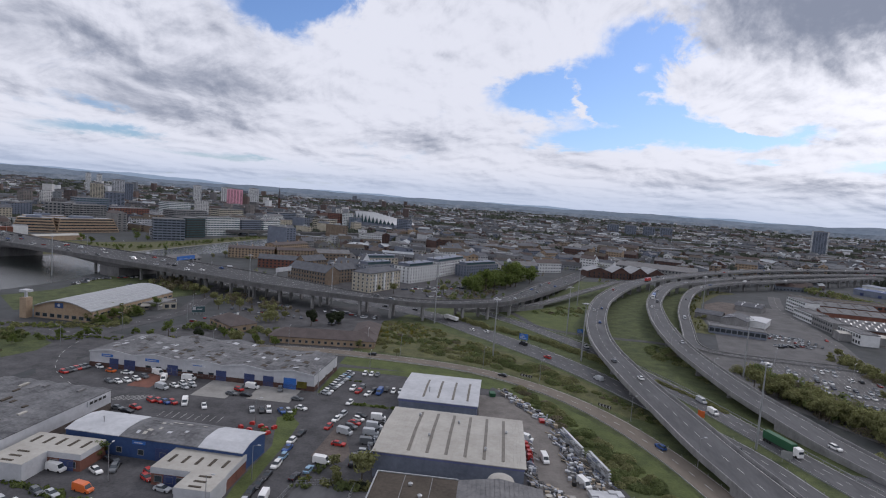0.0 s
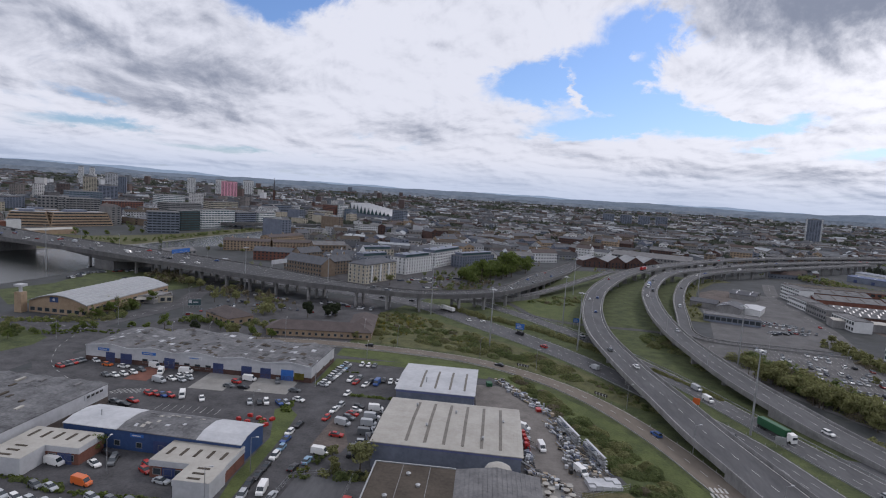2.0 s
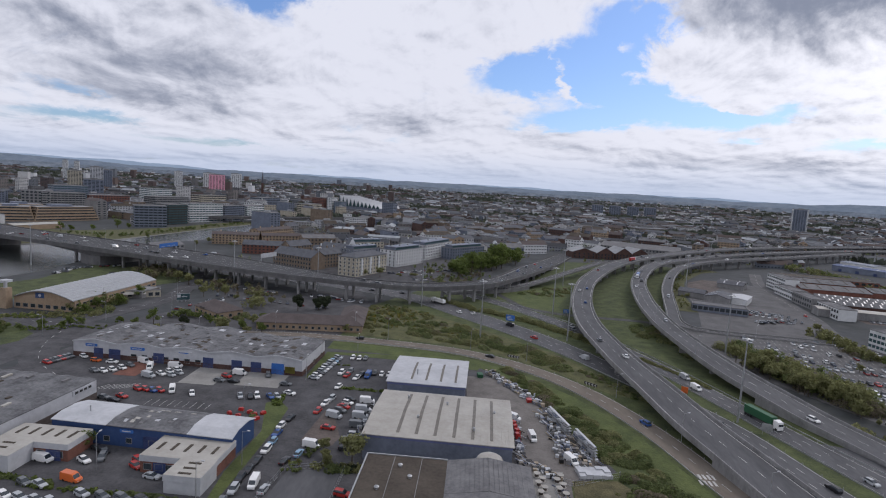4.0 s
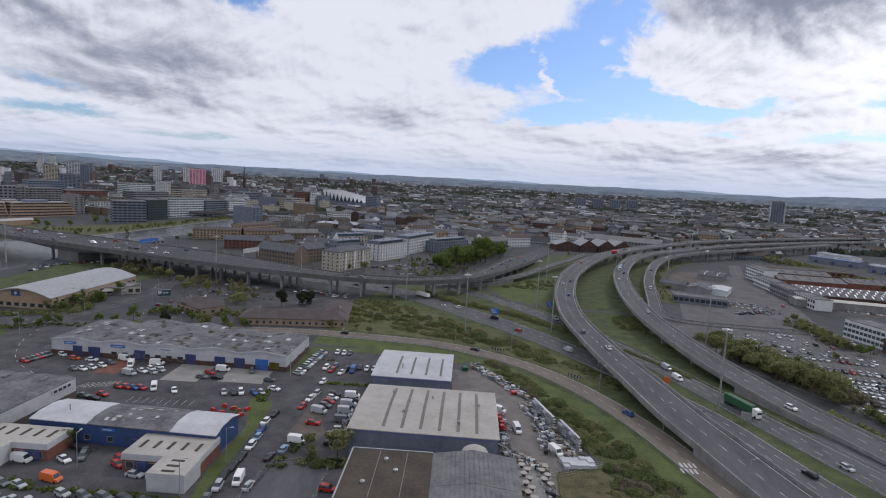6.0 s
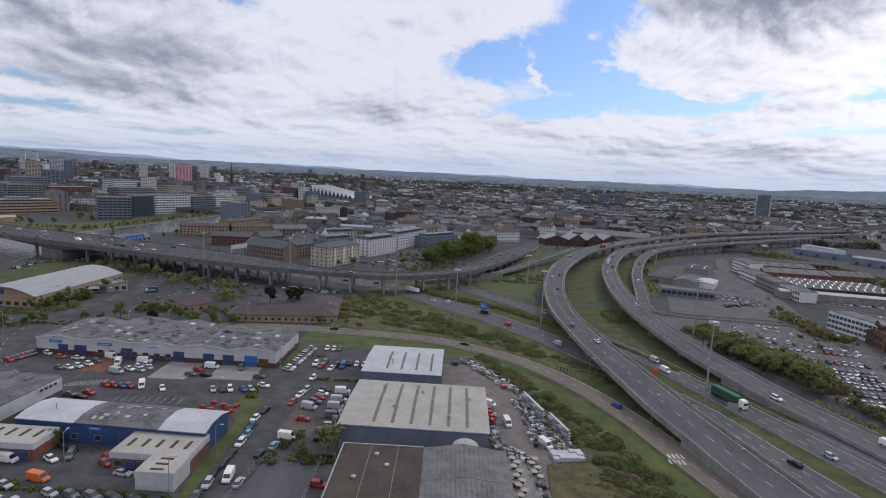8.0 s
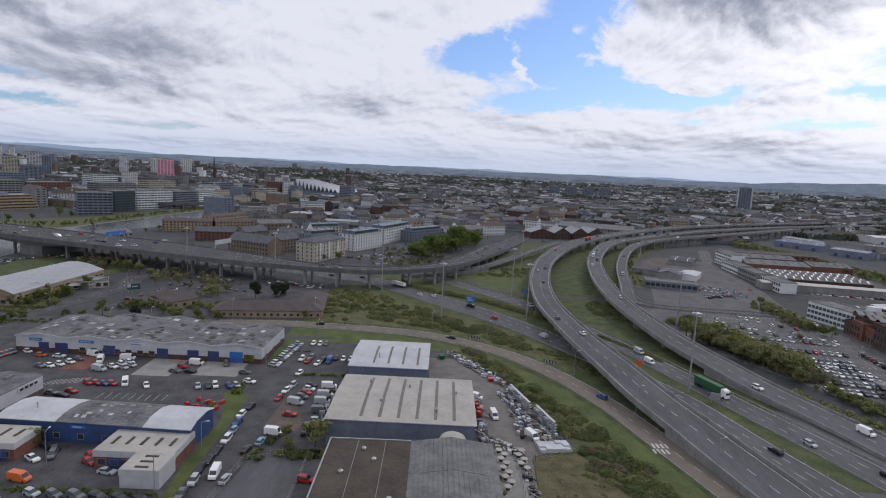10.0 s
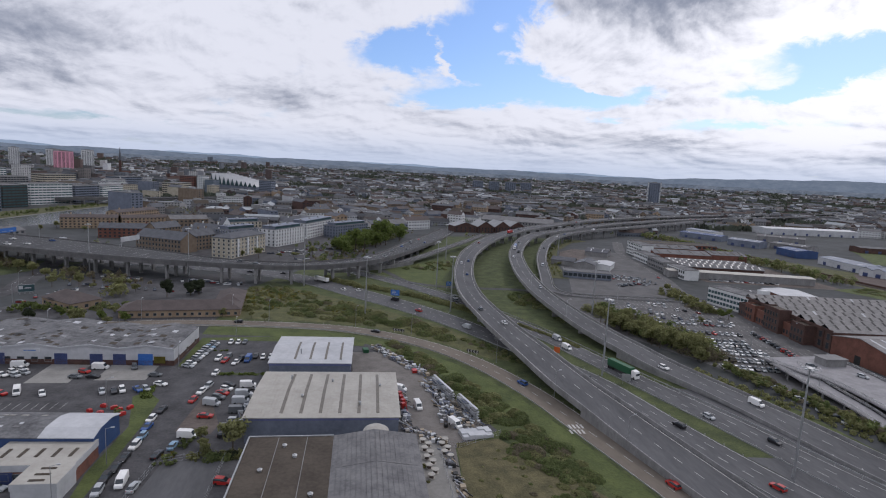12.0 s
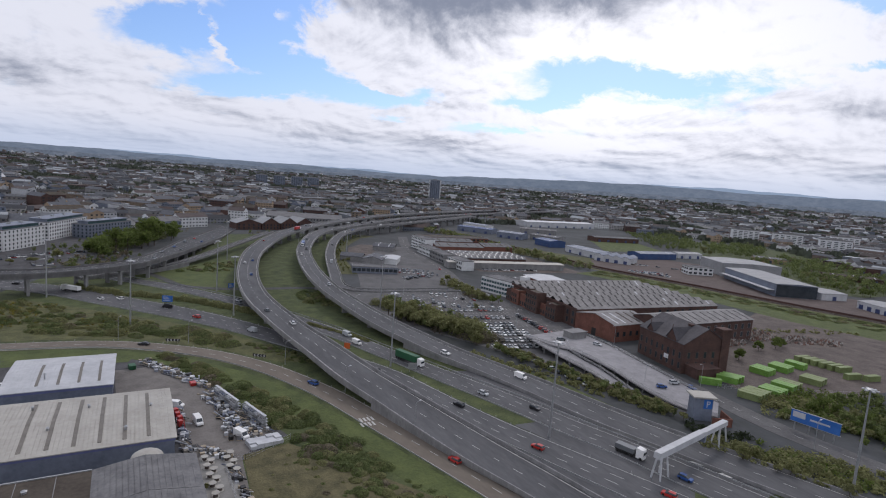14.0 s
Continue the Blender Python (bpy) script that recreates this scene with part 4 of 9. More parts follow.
def dark_works():
    w, d, h = 41.5, 46, 7.9
    b = thing("factory", -22.6, 89.6, 0, -0.8, "long low works with brown felt and ribbed grey roofs", "factory")
    plain_walls(b, w, d, h, DARK_BRICK)
    g = Geo().box(-0.3, 20.6, -0.3, d + 0.3, h - 0.1, h + 0.15)
    flat = part("roof", g, DARK_ROOF, b, "brown felt flat roof")
    lip = Geo().box(-0.45, -0.1, -0.3, d + 0.3, h, h + 0.4).box(-0.1, 20.6, d + 0.05, d + 0.4, h, h + 0.4)
    part("roof_edge", lip, STEEL, flat)
    for x in (7.0, 14.0):
        part("roof_joint", Geo().box(x, x + 0.15, 0, d, h + 0.15, h + 0.22), CONCRETE, flat)
    for x, y in ((5, 30), (12, 36), (17, 20), (9, 41)):
        part("vent", Geo().lathe(x, y, [(0.45, h), (0.45, h + 0.7), (0.65, h + 0.7), (0.2, h + 1.0)], 8), STEEL, flat)
    half = Geo()
    half.extrude([(20.6, h), (31, h + 1.6), (w + 0.4, h), (w + 0.4, h + 0.2), (31, h + 1.8), (20.6, h + 0.2)], -0.3, d + 0.3, "y")
    ribbed = part("roof", half, RIB_ROOF, b, "grey ribbed fibre cement roof")
    for s in (0, 1):
        for i in range(9):
            a, c = i / 9, (i + 0.86) / 9
            x0, x1 = (20.9 + 10 * a, 20.9 + 10 * c) if s == 0 else (31.1 + 10.4 * a, 31.1 + 10.4 * c)
            z0, z1 = (h + 0.22 + 1.6 * a, h + 0.22 + 1.6 * c) if s == 0 else (h + 1.82 - 1.6 * a, h + 1.82 - 1.6 * c)
            for y0, y1 in ((0, 15), (15.3, 30), (30.3, d)):
                part("roof_sheet", Geo().extrude([(x0, z0), (x1, z1), (x1, z1 + 0.07), (x0, z0 + 0.07)], y0, y1, "y"), RIB_ROOF, ribbed)
    part("dome", Geo().lathe(31.5, d + 2.4, [(3.6, h - 0.5), (3.6, h), (3.2, h + 0.7), (2.2, h + 1.3), (1.0, h + 1.6), (0.2, h + 1.65)], 20), CREAM_ROOF, b, "pale domed tank top", True)
    part("tank", Geo().lathe(31.5, d + 2.4, [(3.4, 0), (3.4, h - 0.5)], 20), STEEL, b, "", True)


def retail_row():
    w, d, h, rise = 97, 29, 6.4, 1.3
    b = thing("trade_unit_row", -158.8, 213.4, 0, -2.6, "white trade units with patched grey roofs and blue shutters", "building")
    bays = 5
    bw = w / bays
    g = Geo().box(0, 0.3, 0.3, d - 0.3, 0, h).box(w - 0.3, w, 0.3, d - 0.3, 0, h)
    for y in (0, d - 0.3):
        o = [(0, 0), (w, 0)]
        for k in range(bays, 0, -1):
            o += [(k * bw, h), ((k - 0.5) * bw, h + rise)]
        o += [(0, h)]
        g.extrude(o, y, y + 0.3, "y")
    part("wall", g, WHITE_CLAD, b, "white clad wall")
    part("base_wall", Geo().box(-0.08, w + 0.08, -0.08, 0.02, 0, 2.0).box(w - 0.02, w + 0.08, 0, d, 0, 2.0), DARK_BRICK, b, "brown brick base")
    rng = random.Random(5)
    for k in range(bays):
        deep = d + (5 if k in (1, 2) else 0)
        x = k * bw
        r = part("roof", Geo().extrude([(x, h), (x + bw / 2, h + rise), (x + bw, h), (x + bw, h + 0.25), (x + bw / 2, h + rise + 0.25), (x, h + 0.25)], -0.4, deep, "y"), GREY_ROOF, b)
        part("verge_trim", Geo().extrude([(x, h - 0.2), (x + bw / 2, h + rise - 0.2), (x + bw, h - 0.2), (x + bw, h + 0.3), (x + bw / 2, h + rise + 0.3), (x, h + 0.3)], -0.55, -0.4, "y"), WHITE_CLAD, r, "white roof edge")
        for i in range(22):
            u, v = rng.uniform(0.08, 0.92), rng.uniform(1, deep - 4)
            z = h + rise * (1 - abs(u - 0.5) * 2) + 0.25
            s = rise / (bw / 2) * (1 if u < 0.5 else -1)
            lw = rng.uniform(1.0, 2.4)
            part("roof_sheet", Geo().extrude([(x + u * bw, z + 0.02), (x + u * bw + lw, z + s * lw + 0.02), (x + u * bw + lw, z + s * lw + 0.1), (x + u * bw, z + 0.1)], v, v + rng.uniform(0.8, 3.0), "y"),
                 rng.choice((WHITE_CLAD, RIB_ROOF, SHEET_ROOF, DARK_ROOF, DARK_ROOF, BLACK)), r, "patched roof sheet")
    for x, ww in ((11, 4), (18, 5), (37, 4.6), (58, 4.4), (70, 4.4), (78, 4.4)):
        shutter(b, w, d, "front", x, ww, 4.2)
    shutter(b, w, d, "front", 87, 5.2, 4.4, SIGN_BLUE)
    for x, ww in ((28, 6), (48, 6), (8, 5)):
        s = on_face(b, "shop_sign", Geo().box(-ww / 2, ww / 2, -0.2, 0, 0, 1.1), SIGN_BLUE if x != 48 else WHITE_CLAD, w, d, "front", x, 4.7, "flat shop sign board")
        part("sign_bars", Geo().box(-ww * 0.38, ww * 0.3, -0.23, -0.19, 0.4, 0.7), WHITE_CLAD if x != 48 else SIGN_BLUE, s)
    on_face(b, "shop_sign", Geo().box(-2, 2, -0.2, 0, 0, 2.6), GORSE, w, d, "front", 92, 0.9, "yellow panel beside a blue door")
    window_rows(b, w, d, "front", 7, 1, 1.2, 1, 2.2, 1.6, x0=24, x1=56)
    window_rows(b, w, d, "right", 3, 1, 1.0, 1, 1.6, 1.5)


LOW_VAULT = [0.0, 0.45, 0.9, 0.93, 0.96, 1.0, 0.85, 0.42, 0.0]


def blue_works():
    w, d, h = 54, 13.6, 5.8
    b = thing("trade_building", -114.8, 145.2, 0, -3.6, "low blue-walled trade building with white and grey roof sections", "building")
    plain_walls(b, w, d, h, BLUE_CLAD)
    for x0, x1, m, z in ((0, 17, WHITE_CLAD, 1.0), (17, 41, GREY_ROOF, 0.8), (41, w, WHITE_CLAD, 1.2)):
        o = [(-0.4, h)] + [(d * k / 8, h + z * LOW_VAULT[k]) for k in range(1, 8)] + [(d + 0.4, h)]
        o = o + [(y, q + 0.22) for y, q in reversed(o)]
        r = part("roof", Geo().extrude(o, x0 + 0.02, x1 - 0.02 + (0.3 if x1 == w else 0), "x"), m, b, "white roof" if m is WHITE_CLAD else "grey patched roof")
        if m is WHITE_CLAD:
            tip = [(0, h - 0.1)] + [(d * k / 8, h + z * LOW_VAULT[k] - 0.01) for k in range(1, 8)] + [(d, h - 0.1)]
            part("gable", Geo().extrude(tip, x0 if x0 == 0 else w - 0.3, 0.3 if x0 == 0 else w, "x"), BLUE_CLAD, b, "blue gable end")
        else:
            rng = random.Random(8)
            for i in range(22):
                x, k = rng.uniform(18, 39), rng.choice((1, 2, 3, 5, 6))
                y0, y1 = d * k / 8 + 0.2, d * (k + 1) / 8 - 0.3
                z0, z1 = h + z * LOW_VAULT[k] + 0.25, h + z * LOW_VAULT[k + 1] + 0.25
                part("roof_sheet", Geo().extrude([(y0, z0), (y1, z1), (y1, z1 + 0.06), (y0, z0 + 0.06)], x, x + rng.uniform(0.8, 1.6), "x"), rng.choice((WHITE_CLAD, CREAM_ROOF, RIB_ROOF)), r)
    part("flue", Geo().lathe(8, 5, [(0.15, h), (0.15, h + 2.6), (0.3, h + 2.6), (0.1, h + 2.9)], 8), STEEL, b)
    s = on_face(b, "shop_sign", Geo().box(-2, 2, -0.15, 0, 0, 0.9), SIGN_BLUE, w, d, "front", 23, 4.2, "small blue sign board")
    part("sign_bars", Geo().box(-1.4, 1.2, -0.18, -0.14, 0.3, 0.6), WHITE_CLAD, s)
    window_rows(b, w, d, "front", 8, 1, 1.2, 1, 1.6, 1.4)
    shutter(b, w, d, "front", 30, 4, 3.8)


def angled_unit(x, y, turn, flip, label):
    """A white unit of two wings in an L."""
    b = thing("trade_unit", x, y, 0, turn, label, "building")
    h = 4.6
    a = (0, 20, 8, 20) if not flip else (0, 20, 8, 17.5)
    wing = (11, 20.3, 0, 8.3) if not flip else (0, 10.5, 0, 8.3)
    for n, (x0, x1, y0, y1) in enumerate((a, wing)):
        g = Geo().box(x0, x1, y0, y0 + 0.3, 0, h).box(x0, x1, y1 - 0.3, y1, 0, h).box(x0, x0 + 0.3, y0 + 0.3, y1 - 0.3, 0, h).box(x1 - 0.3, x1, y0 + 0.3, y1 - 0.3, 0, h)
        part("wall", g, WHITE_CLAD if n else BRICK, b, "white panel wall" if n else "brick wall under a white fascia")
        part("fascia", Geo().box(x0 - 0.15, x1 + 0.15, y0 - 0.15, y0 + 0.02, h - 1.4, h + 0.2).box(x1 - 0.02, x1 + 0.15, y0, y1, h - 1.4, h + 0.2).box(x0 - 0.15, x0 + 0.02, y0, y1, h - 1.4, h + 0.2), WHITE_CLAD, b)
        r = part("roof", Geo().box(x0 - 0.1, x1 + 0.1, y0 - 0.1 - (0.0 if n else 0.0), y1 + 0.1, h + 0.004 * n, h + 0.25 + 0.004 * n), CREAM_ROOF, b)
        k = 5 if n == 0 else 3
        for i in range(k):
            if n == 0:
                cx = x0 + (x1 - x0) * (i + 0.7) / (k + 0.4)
                part("rooflight", Geo().box(cx - 0.4, cx + 0.4, y0 + 3.5, y0 + 7.5, h + 0.2, h + 0.38), DARK_ROOF, r)
            else:
                cy = y0 + 1.3 + i * 2.5
                part("rooflight", Geo().box((x0 + x1) / 2 - 1.6, (x0 + x1) / 2 + 1.6, cy - 0.35, cy + 0.35, h + 0.2, h + 0.38), DARK_ROOF, r)
    me = window_mesh(2.0, 1.6, CONCRETE, GLASS)
    for i in range(3):
        part("window", me, None, b, at=pose((2 + 3 * i) if not flip else (12.4 + 2.6 * i), 8.0, 1.0))
    part("roller_door", Geo().box(3.5 if not flip else 14, 7 if not flip else 18, 7.9, 8.02, 0.03, 3.0), SHUTTER, b)


def corner_store():
    w, d, h, rise = 41, 57, 6.6, 0.5
    b = thing("store", -165.5, 119, 0, -3.2, "large store with stained grey sheet roof, white walls and brown base", "building")
    plain_walls(b, w, d, h, WHITE_CLAD)
    band(b, "base_band", w, d, 0, 2.4, SOIL, 0.07, "brown base panels")
    o, n = [], 6
    for k in range(n):
        o += [(w * k / n, h), (w * (k + 0.5) / n, h + rise)]
    o += [(w, h)]
    o += [(x, z + 0.25) for x, z in reversed(o)]
    r = part("roof", Geo().extrude(o, -0.3, d + 0.3, "y"), GREY_ROOF, b, "stained grey sheet roof")
    rng = random.Random(3)
    for i in range(34):
        x, y = rng.uniform(1, w - 3), rng.uniform(1, d - 5)
        part("roof_sheet", Geo().box(x, x + 1.0, y, y + rng.uniform(1.5, 4), h + 0.3, h + rise + 0.32), rng.choice((RIB_ROOF, CREAM_ROOF, DARK_ROOF)), r)
    s = on_face(b, "shop_sign", Geo().box(-4.5, 4.5, -0.2, 0, 0, 1.8), WHITE_CLAD, w, d, "right", d - 6, 4.6, "white sign board with dark lettering")
    for i in range(4):
        part("sign_bars", Geo().box(-3.6 + i * 1.9, -2.3 + i * 1.9, -0.24, -0.19, 0.5, 1.3), BLACK, s)


def vaulted_hall():
    w, d, h = 35, 70, 6.0
    b = thing("leisure_hall", -240.5, 279.5, 0, -3, "brick leisure hall with a pale curved metal roof", "building")
    arc = [(w * k / 14, h + 4.2 * math.sin(math.pi * k / 14)) for k in range(15)]
    g = Geo()
    for y in (0.0, d - 0.4):
        g.extrude([(0, 0), (w, 0)] + arc[::-1], y, y + 0.4, "y")
    g.box(0, 0.4, 0.4, d - 0.4, 0, h).box(w - 0.4, w, 0.4, d - 0.4, 0, h)
    part("wall", g, TAN_BRICK, b, "tan brick wall")
    o = [(x, z + 0.05) for x, z in arc] + [(x, z + 0.5) for x, z in reversed(arc)]
    r = part("roof", Geo().extrude(o, -1.2, d + 0.5, "y"), STEEL, b, "pale ribbed curved metal roof")
    for k in range(1, 14):
        x, z = arc[k]
        part("roof_seam", Geo().box(x - 0.12, x + 0.12, -1.1, d + 0.4, z + 0.45, z + 0.62), WHITE_CLAD, r)
    s = on_face(b, "hall_sign", Geo().box(-2.5, 2.5, -0.2, 0, 0, 2.8), BLUE_CLAD, w, d, "front", 15, 6.4, "dark blue sign with a pale mark")
    part("sign_mark", Geo().lathe(0, 0, [(0.8, 0), (0.8, 0.05)], 16), WHITE_CLAD, s, at=pose(0, -0.2, 1.4, 90, 0, 0))
    window_rows(b, w, d, "front", 8, 1, 1.0, 1, 2.6, 1.8)
    window_rows(b, w, d, "right", 14, 1, 3.4, 1, 3.2, 1.0)
    t = part("tower", Geo().box(-5, -1, -4, 0, 0, 11), TAN_BRICK, b)
    part("tower_cap", Geo().box(-3.6, -2.4, -2.6, -1.4, 11, 14).box(-5.2, -0.8, -4.2, 0.2, 14, 15.2), WHITE_CLAD, t)
    part("porch", Geo().box(w + 0.2, w + 9, 42, 58, 0, 4).box(w + 0.1, w + 9.6, 41.5, 58.5, 4, 4.5), CONCRETE, b, "flat-roofed concrete side block")


def brown_office():
    b = thing("brick_office", -105.5, 272.5, 0, 6.4, "single-storey tan brick office with hipped brown tile roof", "building")
    h = 3.6
    for x0, w, y0, d in ((0, 54, 0, 13), (41, 13, 12.6, 28)):
        g = Geo().box(x0, x0 + w, y0, y0 + 0.3, 0, h).box(x0, x0 + w, y0 + d - 0.3, y0 + d, 0, h).box(x0, x0 + 0.3, y0, y0 + d, 0, h).box(x0 + w - 0.3, x0 + w, y0, y0 + d, 0, h)
        part("wall", g, TAN_BRICK, b)
        hip_roof(b, w, d, h + (0.01 if x0 else 0), 3.6, BROWN_TILE, 0.7, x=x0, y=y0)
    me = window_mesh(1.2, 1.2, CONCRETE, GLASS)
    for i in range(16):
        part("window", me, None, b, at=pose(2.5 + i * 3.3, 0, 1.0))
    for i in range(8):
        part("window", me, None, b, at=pose(54, 3 + i * 4.6, 1.0, 0, 0, 90))


def pub_house():
    w, d, h = 24, 15, 3.8
    b = thing("brick_pavilion", -150, 297, 0, -36, "low tan brick pavilion with brown hipped roof", "building")
    plain_walls(b, w, d, h, TAN_BRICK)
    hip_roof(b, w, d, h, 4.2, BROWN_TILE)
    window_rows(b, w, d, "front", 5, 1, 1.0, 1, 1.6, 1.4)
    window_rows(b, w, d, "right", 3, 1, 1.0, 1, 1.6, 1.4)
    on_face(b, "sign_board", Geo().box(-2.5, 2.5, -0.3, 0, 0, 1.2), BLACK, w, d, "front", 8, 3.4)


large_warehouse()
white_shed()
dark_works()
retail_row()
blue_works()
angled_unit(-80.8, 123.6, -1.2, False, "white L-shaped trade unit with dark rooflights")
angled_unit(-121.6, 126, -1.2, True, "white L-shaped trade unit with brick base and van doors")
corner_store()
vaulted_hall()
brown_office()
pub_house()


def street_cafe():
    """Low shop with an awning beside the main street."""
    b = thing("corner_shop", -206, 316, 0, 32, "low cream shop with dark flat roof and pale awning", "shop")
    plain_walls(b, 22, 10, 4.2, BEIGE)
    flat_roof(b, 22, 10, 4.2, DARK_ROOF)
    window_rows(b, 22, 10, "front", 6, 1, 0.9, 3, 2.2, 2.0)
    part("awning", Geo().extrude([(-3.2, 2.6), (0, 3.6), (0, 3.8), (-3.2, 2.8)], 2, 14, "x"), CREAM_ROOF, b, "pale sloping awning")

# ---- works, dealers and car park beside the street ----
def saw_roofs(parent, x0, x1, y0, rows, span, h, rise, light_gap, material=WORKS_ROOF, seed=1):
    """Parallel ridged roofs with dark glazing strips."""
    rng = random.Random(seed)
    for k in range(rows):
        y = y0 + k * span
        o = [(y, h), (y + span * 0.62, h + rise), (y + span, h), (y + span, h + 0.2), (y + span * 0.62, h + rise + 0.2), (y, h + 0.2)]
        e0, e1 = rng.uniform(-1, 1), rng.uniform(-1, 1)
        r = part("roof", Geo().extrude(o, x0 + e0 * 0.5, x1 + e1 * 0.5, "x"), material, parent)
        x = x0 + 2 + rng.uniform(0, 2)
        while x < x1 - 2:
            g = Geo().extrude([(y + span * 0.06, h + 0.30), (y + span * 0.56, h + rise * 0.90 + 0.22), (y + span * 0.56, h + rise * 0.9 + 0.3), (y + span * 0.06, h + 0.4)], x, x + 1.25, "x")
            part("rooflight", g, BLACK if rng.random() < 0.93 else WHITE_CLAD, r)
            x += light_gap


def brick_works():
    b = thing("brick_works", 231, 222, 0, -8, "huge old brick engineering works under ridged grey roofs", "factory")
    w, d, h = 112, 76, 10.5
    plain_walls(b, w, d, h, DARK_BRICK)
    saw_roofs(b, 0, w, 0, 8, 9.5, h - 0.2, 2.6, 5.4)
    window_rows(b, w, d, "left", 14, 2, 1.6, 4.4, 2.0, 3.0, RUST, GLASS)
    window_rows(b, w, d, "front", 8, 2, 1.6, 4.4, 2.0, 3.0, RUST, GLASS, x0=60, x1=110)
    for i in range(15):
        on_face(b, "pilaster", Geo().box(-0.4, 0.4, -0.4, 0, 0, h + 0.6), DARK_BRICK, w, d, "left", 0.5 + i * 5.35, 0)
    part("cornice", Geo().box(-0.6, 0.1, 0, d, h - 0.4, h + 0.8), DARK_BRICK, b)
    y = 12.0
    for wide, deep, high, m in ((11, 5.5, 9.5, DARK_BRICK), (8, 4, 6.5, BRICK), (14, 6.5, 12.5, DARK_BRICK), (9, 5, 7.5, BRICK), (10, 6, 9.0, BRICK), (9, 4.5, 7.0, DARK_BRICK)):
        front = part("front_range", Geo().box(-deep, -0.02, y, y + wide - 0.4, 0, high), m, b, "uneven brick street front")
        part("parapet", Geo().box(-deep - 0.15, -0.02, y - 0.1, y + 0.4, high, high + 0.8).box(-deep - 0.15, -deep + 0.4, y + 0.4, y + wide - 0.8, high, high + 0.8).box(-deep - 0.15, -0.02, y + wide - 0.8, y + wide - 0.3, high, high + 0.8), m, front)
        part("flat_roof", Geo().box(-deep + 0.4, -0.05, y + 0.4, y + wide - 0.8, high, high + 0.12), DARK_ROOF, front)
        for k in range(int(wide / 2.6)):
            for z in range(int(high / 4)):
                part("window", window_mesh(1.3, 2.2, RUST, GLASS), None, front, at=pose(-deep, y + wide - 1.6 - k * 2.5, 1.3 + z * 3.7, 0, 0, -90))
        y += wide


def gabled_hall():
    w, d, h, rise = 29, 30, 9, 3
    b = thing("brick_hall", 229.8, 192, 0, -2, "red brick gabled hall with grey roof and white rooflights", "factory")
    gable_walls(b, w, d, h, rise, "x", BRICK)
    r = gable_roof(b, w, d, h, rise, "x", WORKS_ROOF, 0.3)
    for i, m in enumerate((WHITE_CLAD, WHITE_CLAD, DARK_ROOF, DARK_ROOF, DARK_ROOF)):
        rooflight(r, w, d, h, rise, "x", 4 + i * 5.4, 0.06, 0.47, 1.1, m)
    on_face(b, "door", Geo().box(-1.6, 1.6, -0.06, 0, 0, 4), BLACK, w, d, "left", 15, 0)
    window_rows(b, w, d, "front", 6, 1, 3, 1, 1.8, 2.4, RUST, GLASS)


def long_ridged_block():
    w, d, h, rise = 70, 24, 12, 3
    b = thing("brick_works", 251, 176, 0, -4, "tall brick works with long grey roof and dark glazing", "factory")
    gable_walls(b, w, d, h, rise, "x", DARK_BRICK)
    r = gable_roof(b, w, d, h, rise, "x", WORKS_ROOF, 0.6)
    for i in range(12):
        rooflight(r, w, d, h, rise, "x", 3 + i * 5.8, 0.04, 0.46, 0.8, BLACK)
    window_rows(b, w, d, "front", 12, 2, 2.5, 4.6, 2.0, 2.8, CONCRETE, GLASS)


def corner_works():
    b = thing("brick_works", 222, 146, 0, -14, "dark old brick works with slate roofs and square tower", "factory")
    w, d, h = 25, 31, 13.5
    gable_walls(b, w, d, h, 7.0, "y", DARK_BRICK, 0.5)
    gable_roof(b, w, d, h, 7.0, "y", DARK_SLATE, 0.4)
    for y, wide, peak in ((5, 6, 5.2), (21, 4, 3.6)):
        g = Geo().extrude([(y, h - 0.5), (y + wide, h - 0.5), (y + wide, h + 1.0), (y + wide / 2, h + peak), (y, h + 1.0)], -0.3, 9, "x")
        dormer = part("gable", g, DARK_BRICK, b, "steep brick gable")
        part("gable_roof", Geo().extrude([(y - 0.6, h + 0.5), (y + wide / 2, h + peak + 0.2), (y + wide + 0.6, h + 0.5), (y + wide + 0.6, h + 0.9), (y + wide / 2, h + peak + 0.6), (y - 0.6, h + 0.9)], -0.6, 11, "x"), DARK_SLATE, dormer)
        part("finial", Geo().bar((-0.4, y + wide / 2, h + peak), (-0.4, y + wide / 2, h + peak + 2), 0.15, 5), DARK_BRICK, dormer)
    part("tower", Geo().box(20.5, 25.2, -0.4, 4.4, 0, 19.5).box(20.1, 25.6, -0.8, 4.8, 19.5, 20.3), DARK_BRICK, b, "square brick tower")
    part("chimney", Geo().box(10, 12, 8, 10, h, h + 6.5).box(9.8, 12.2, 7.8, 10.2, h + 6.5, h + 7), DARK_BRICK, b)
    part("low_wing", Geo().box(2, 14, -8, 0, 0, 4.5).box(1.6, 14.4, -8.4, 0, 4.5, 4.8), DARK_BRICK, b)
    window_rows(b, w, d, "left", 8, 2, 2.0, 4.6, 1.3, 2.8, RUST, GLASS)
    window_rows(b, w, d, "front", 4, 2, 2.4, 4.6, 1.4, 2.8, RUST, GLASS, x0=1, x1=19)
    part("white_patch", Geo().box(-0.07, 0.02, 9, 12, 4, 6), RENDER_WHITE, b, "boarded opening painted white")


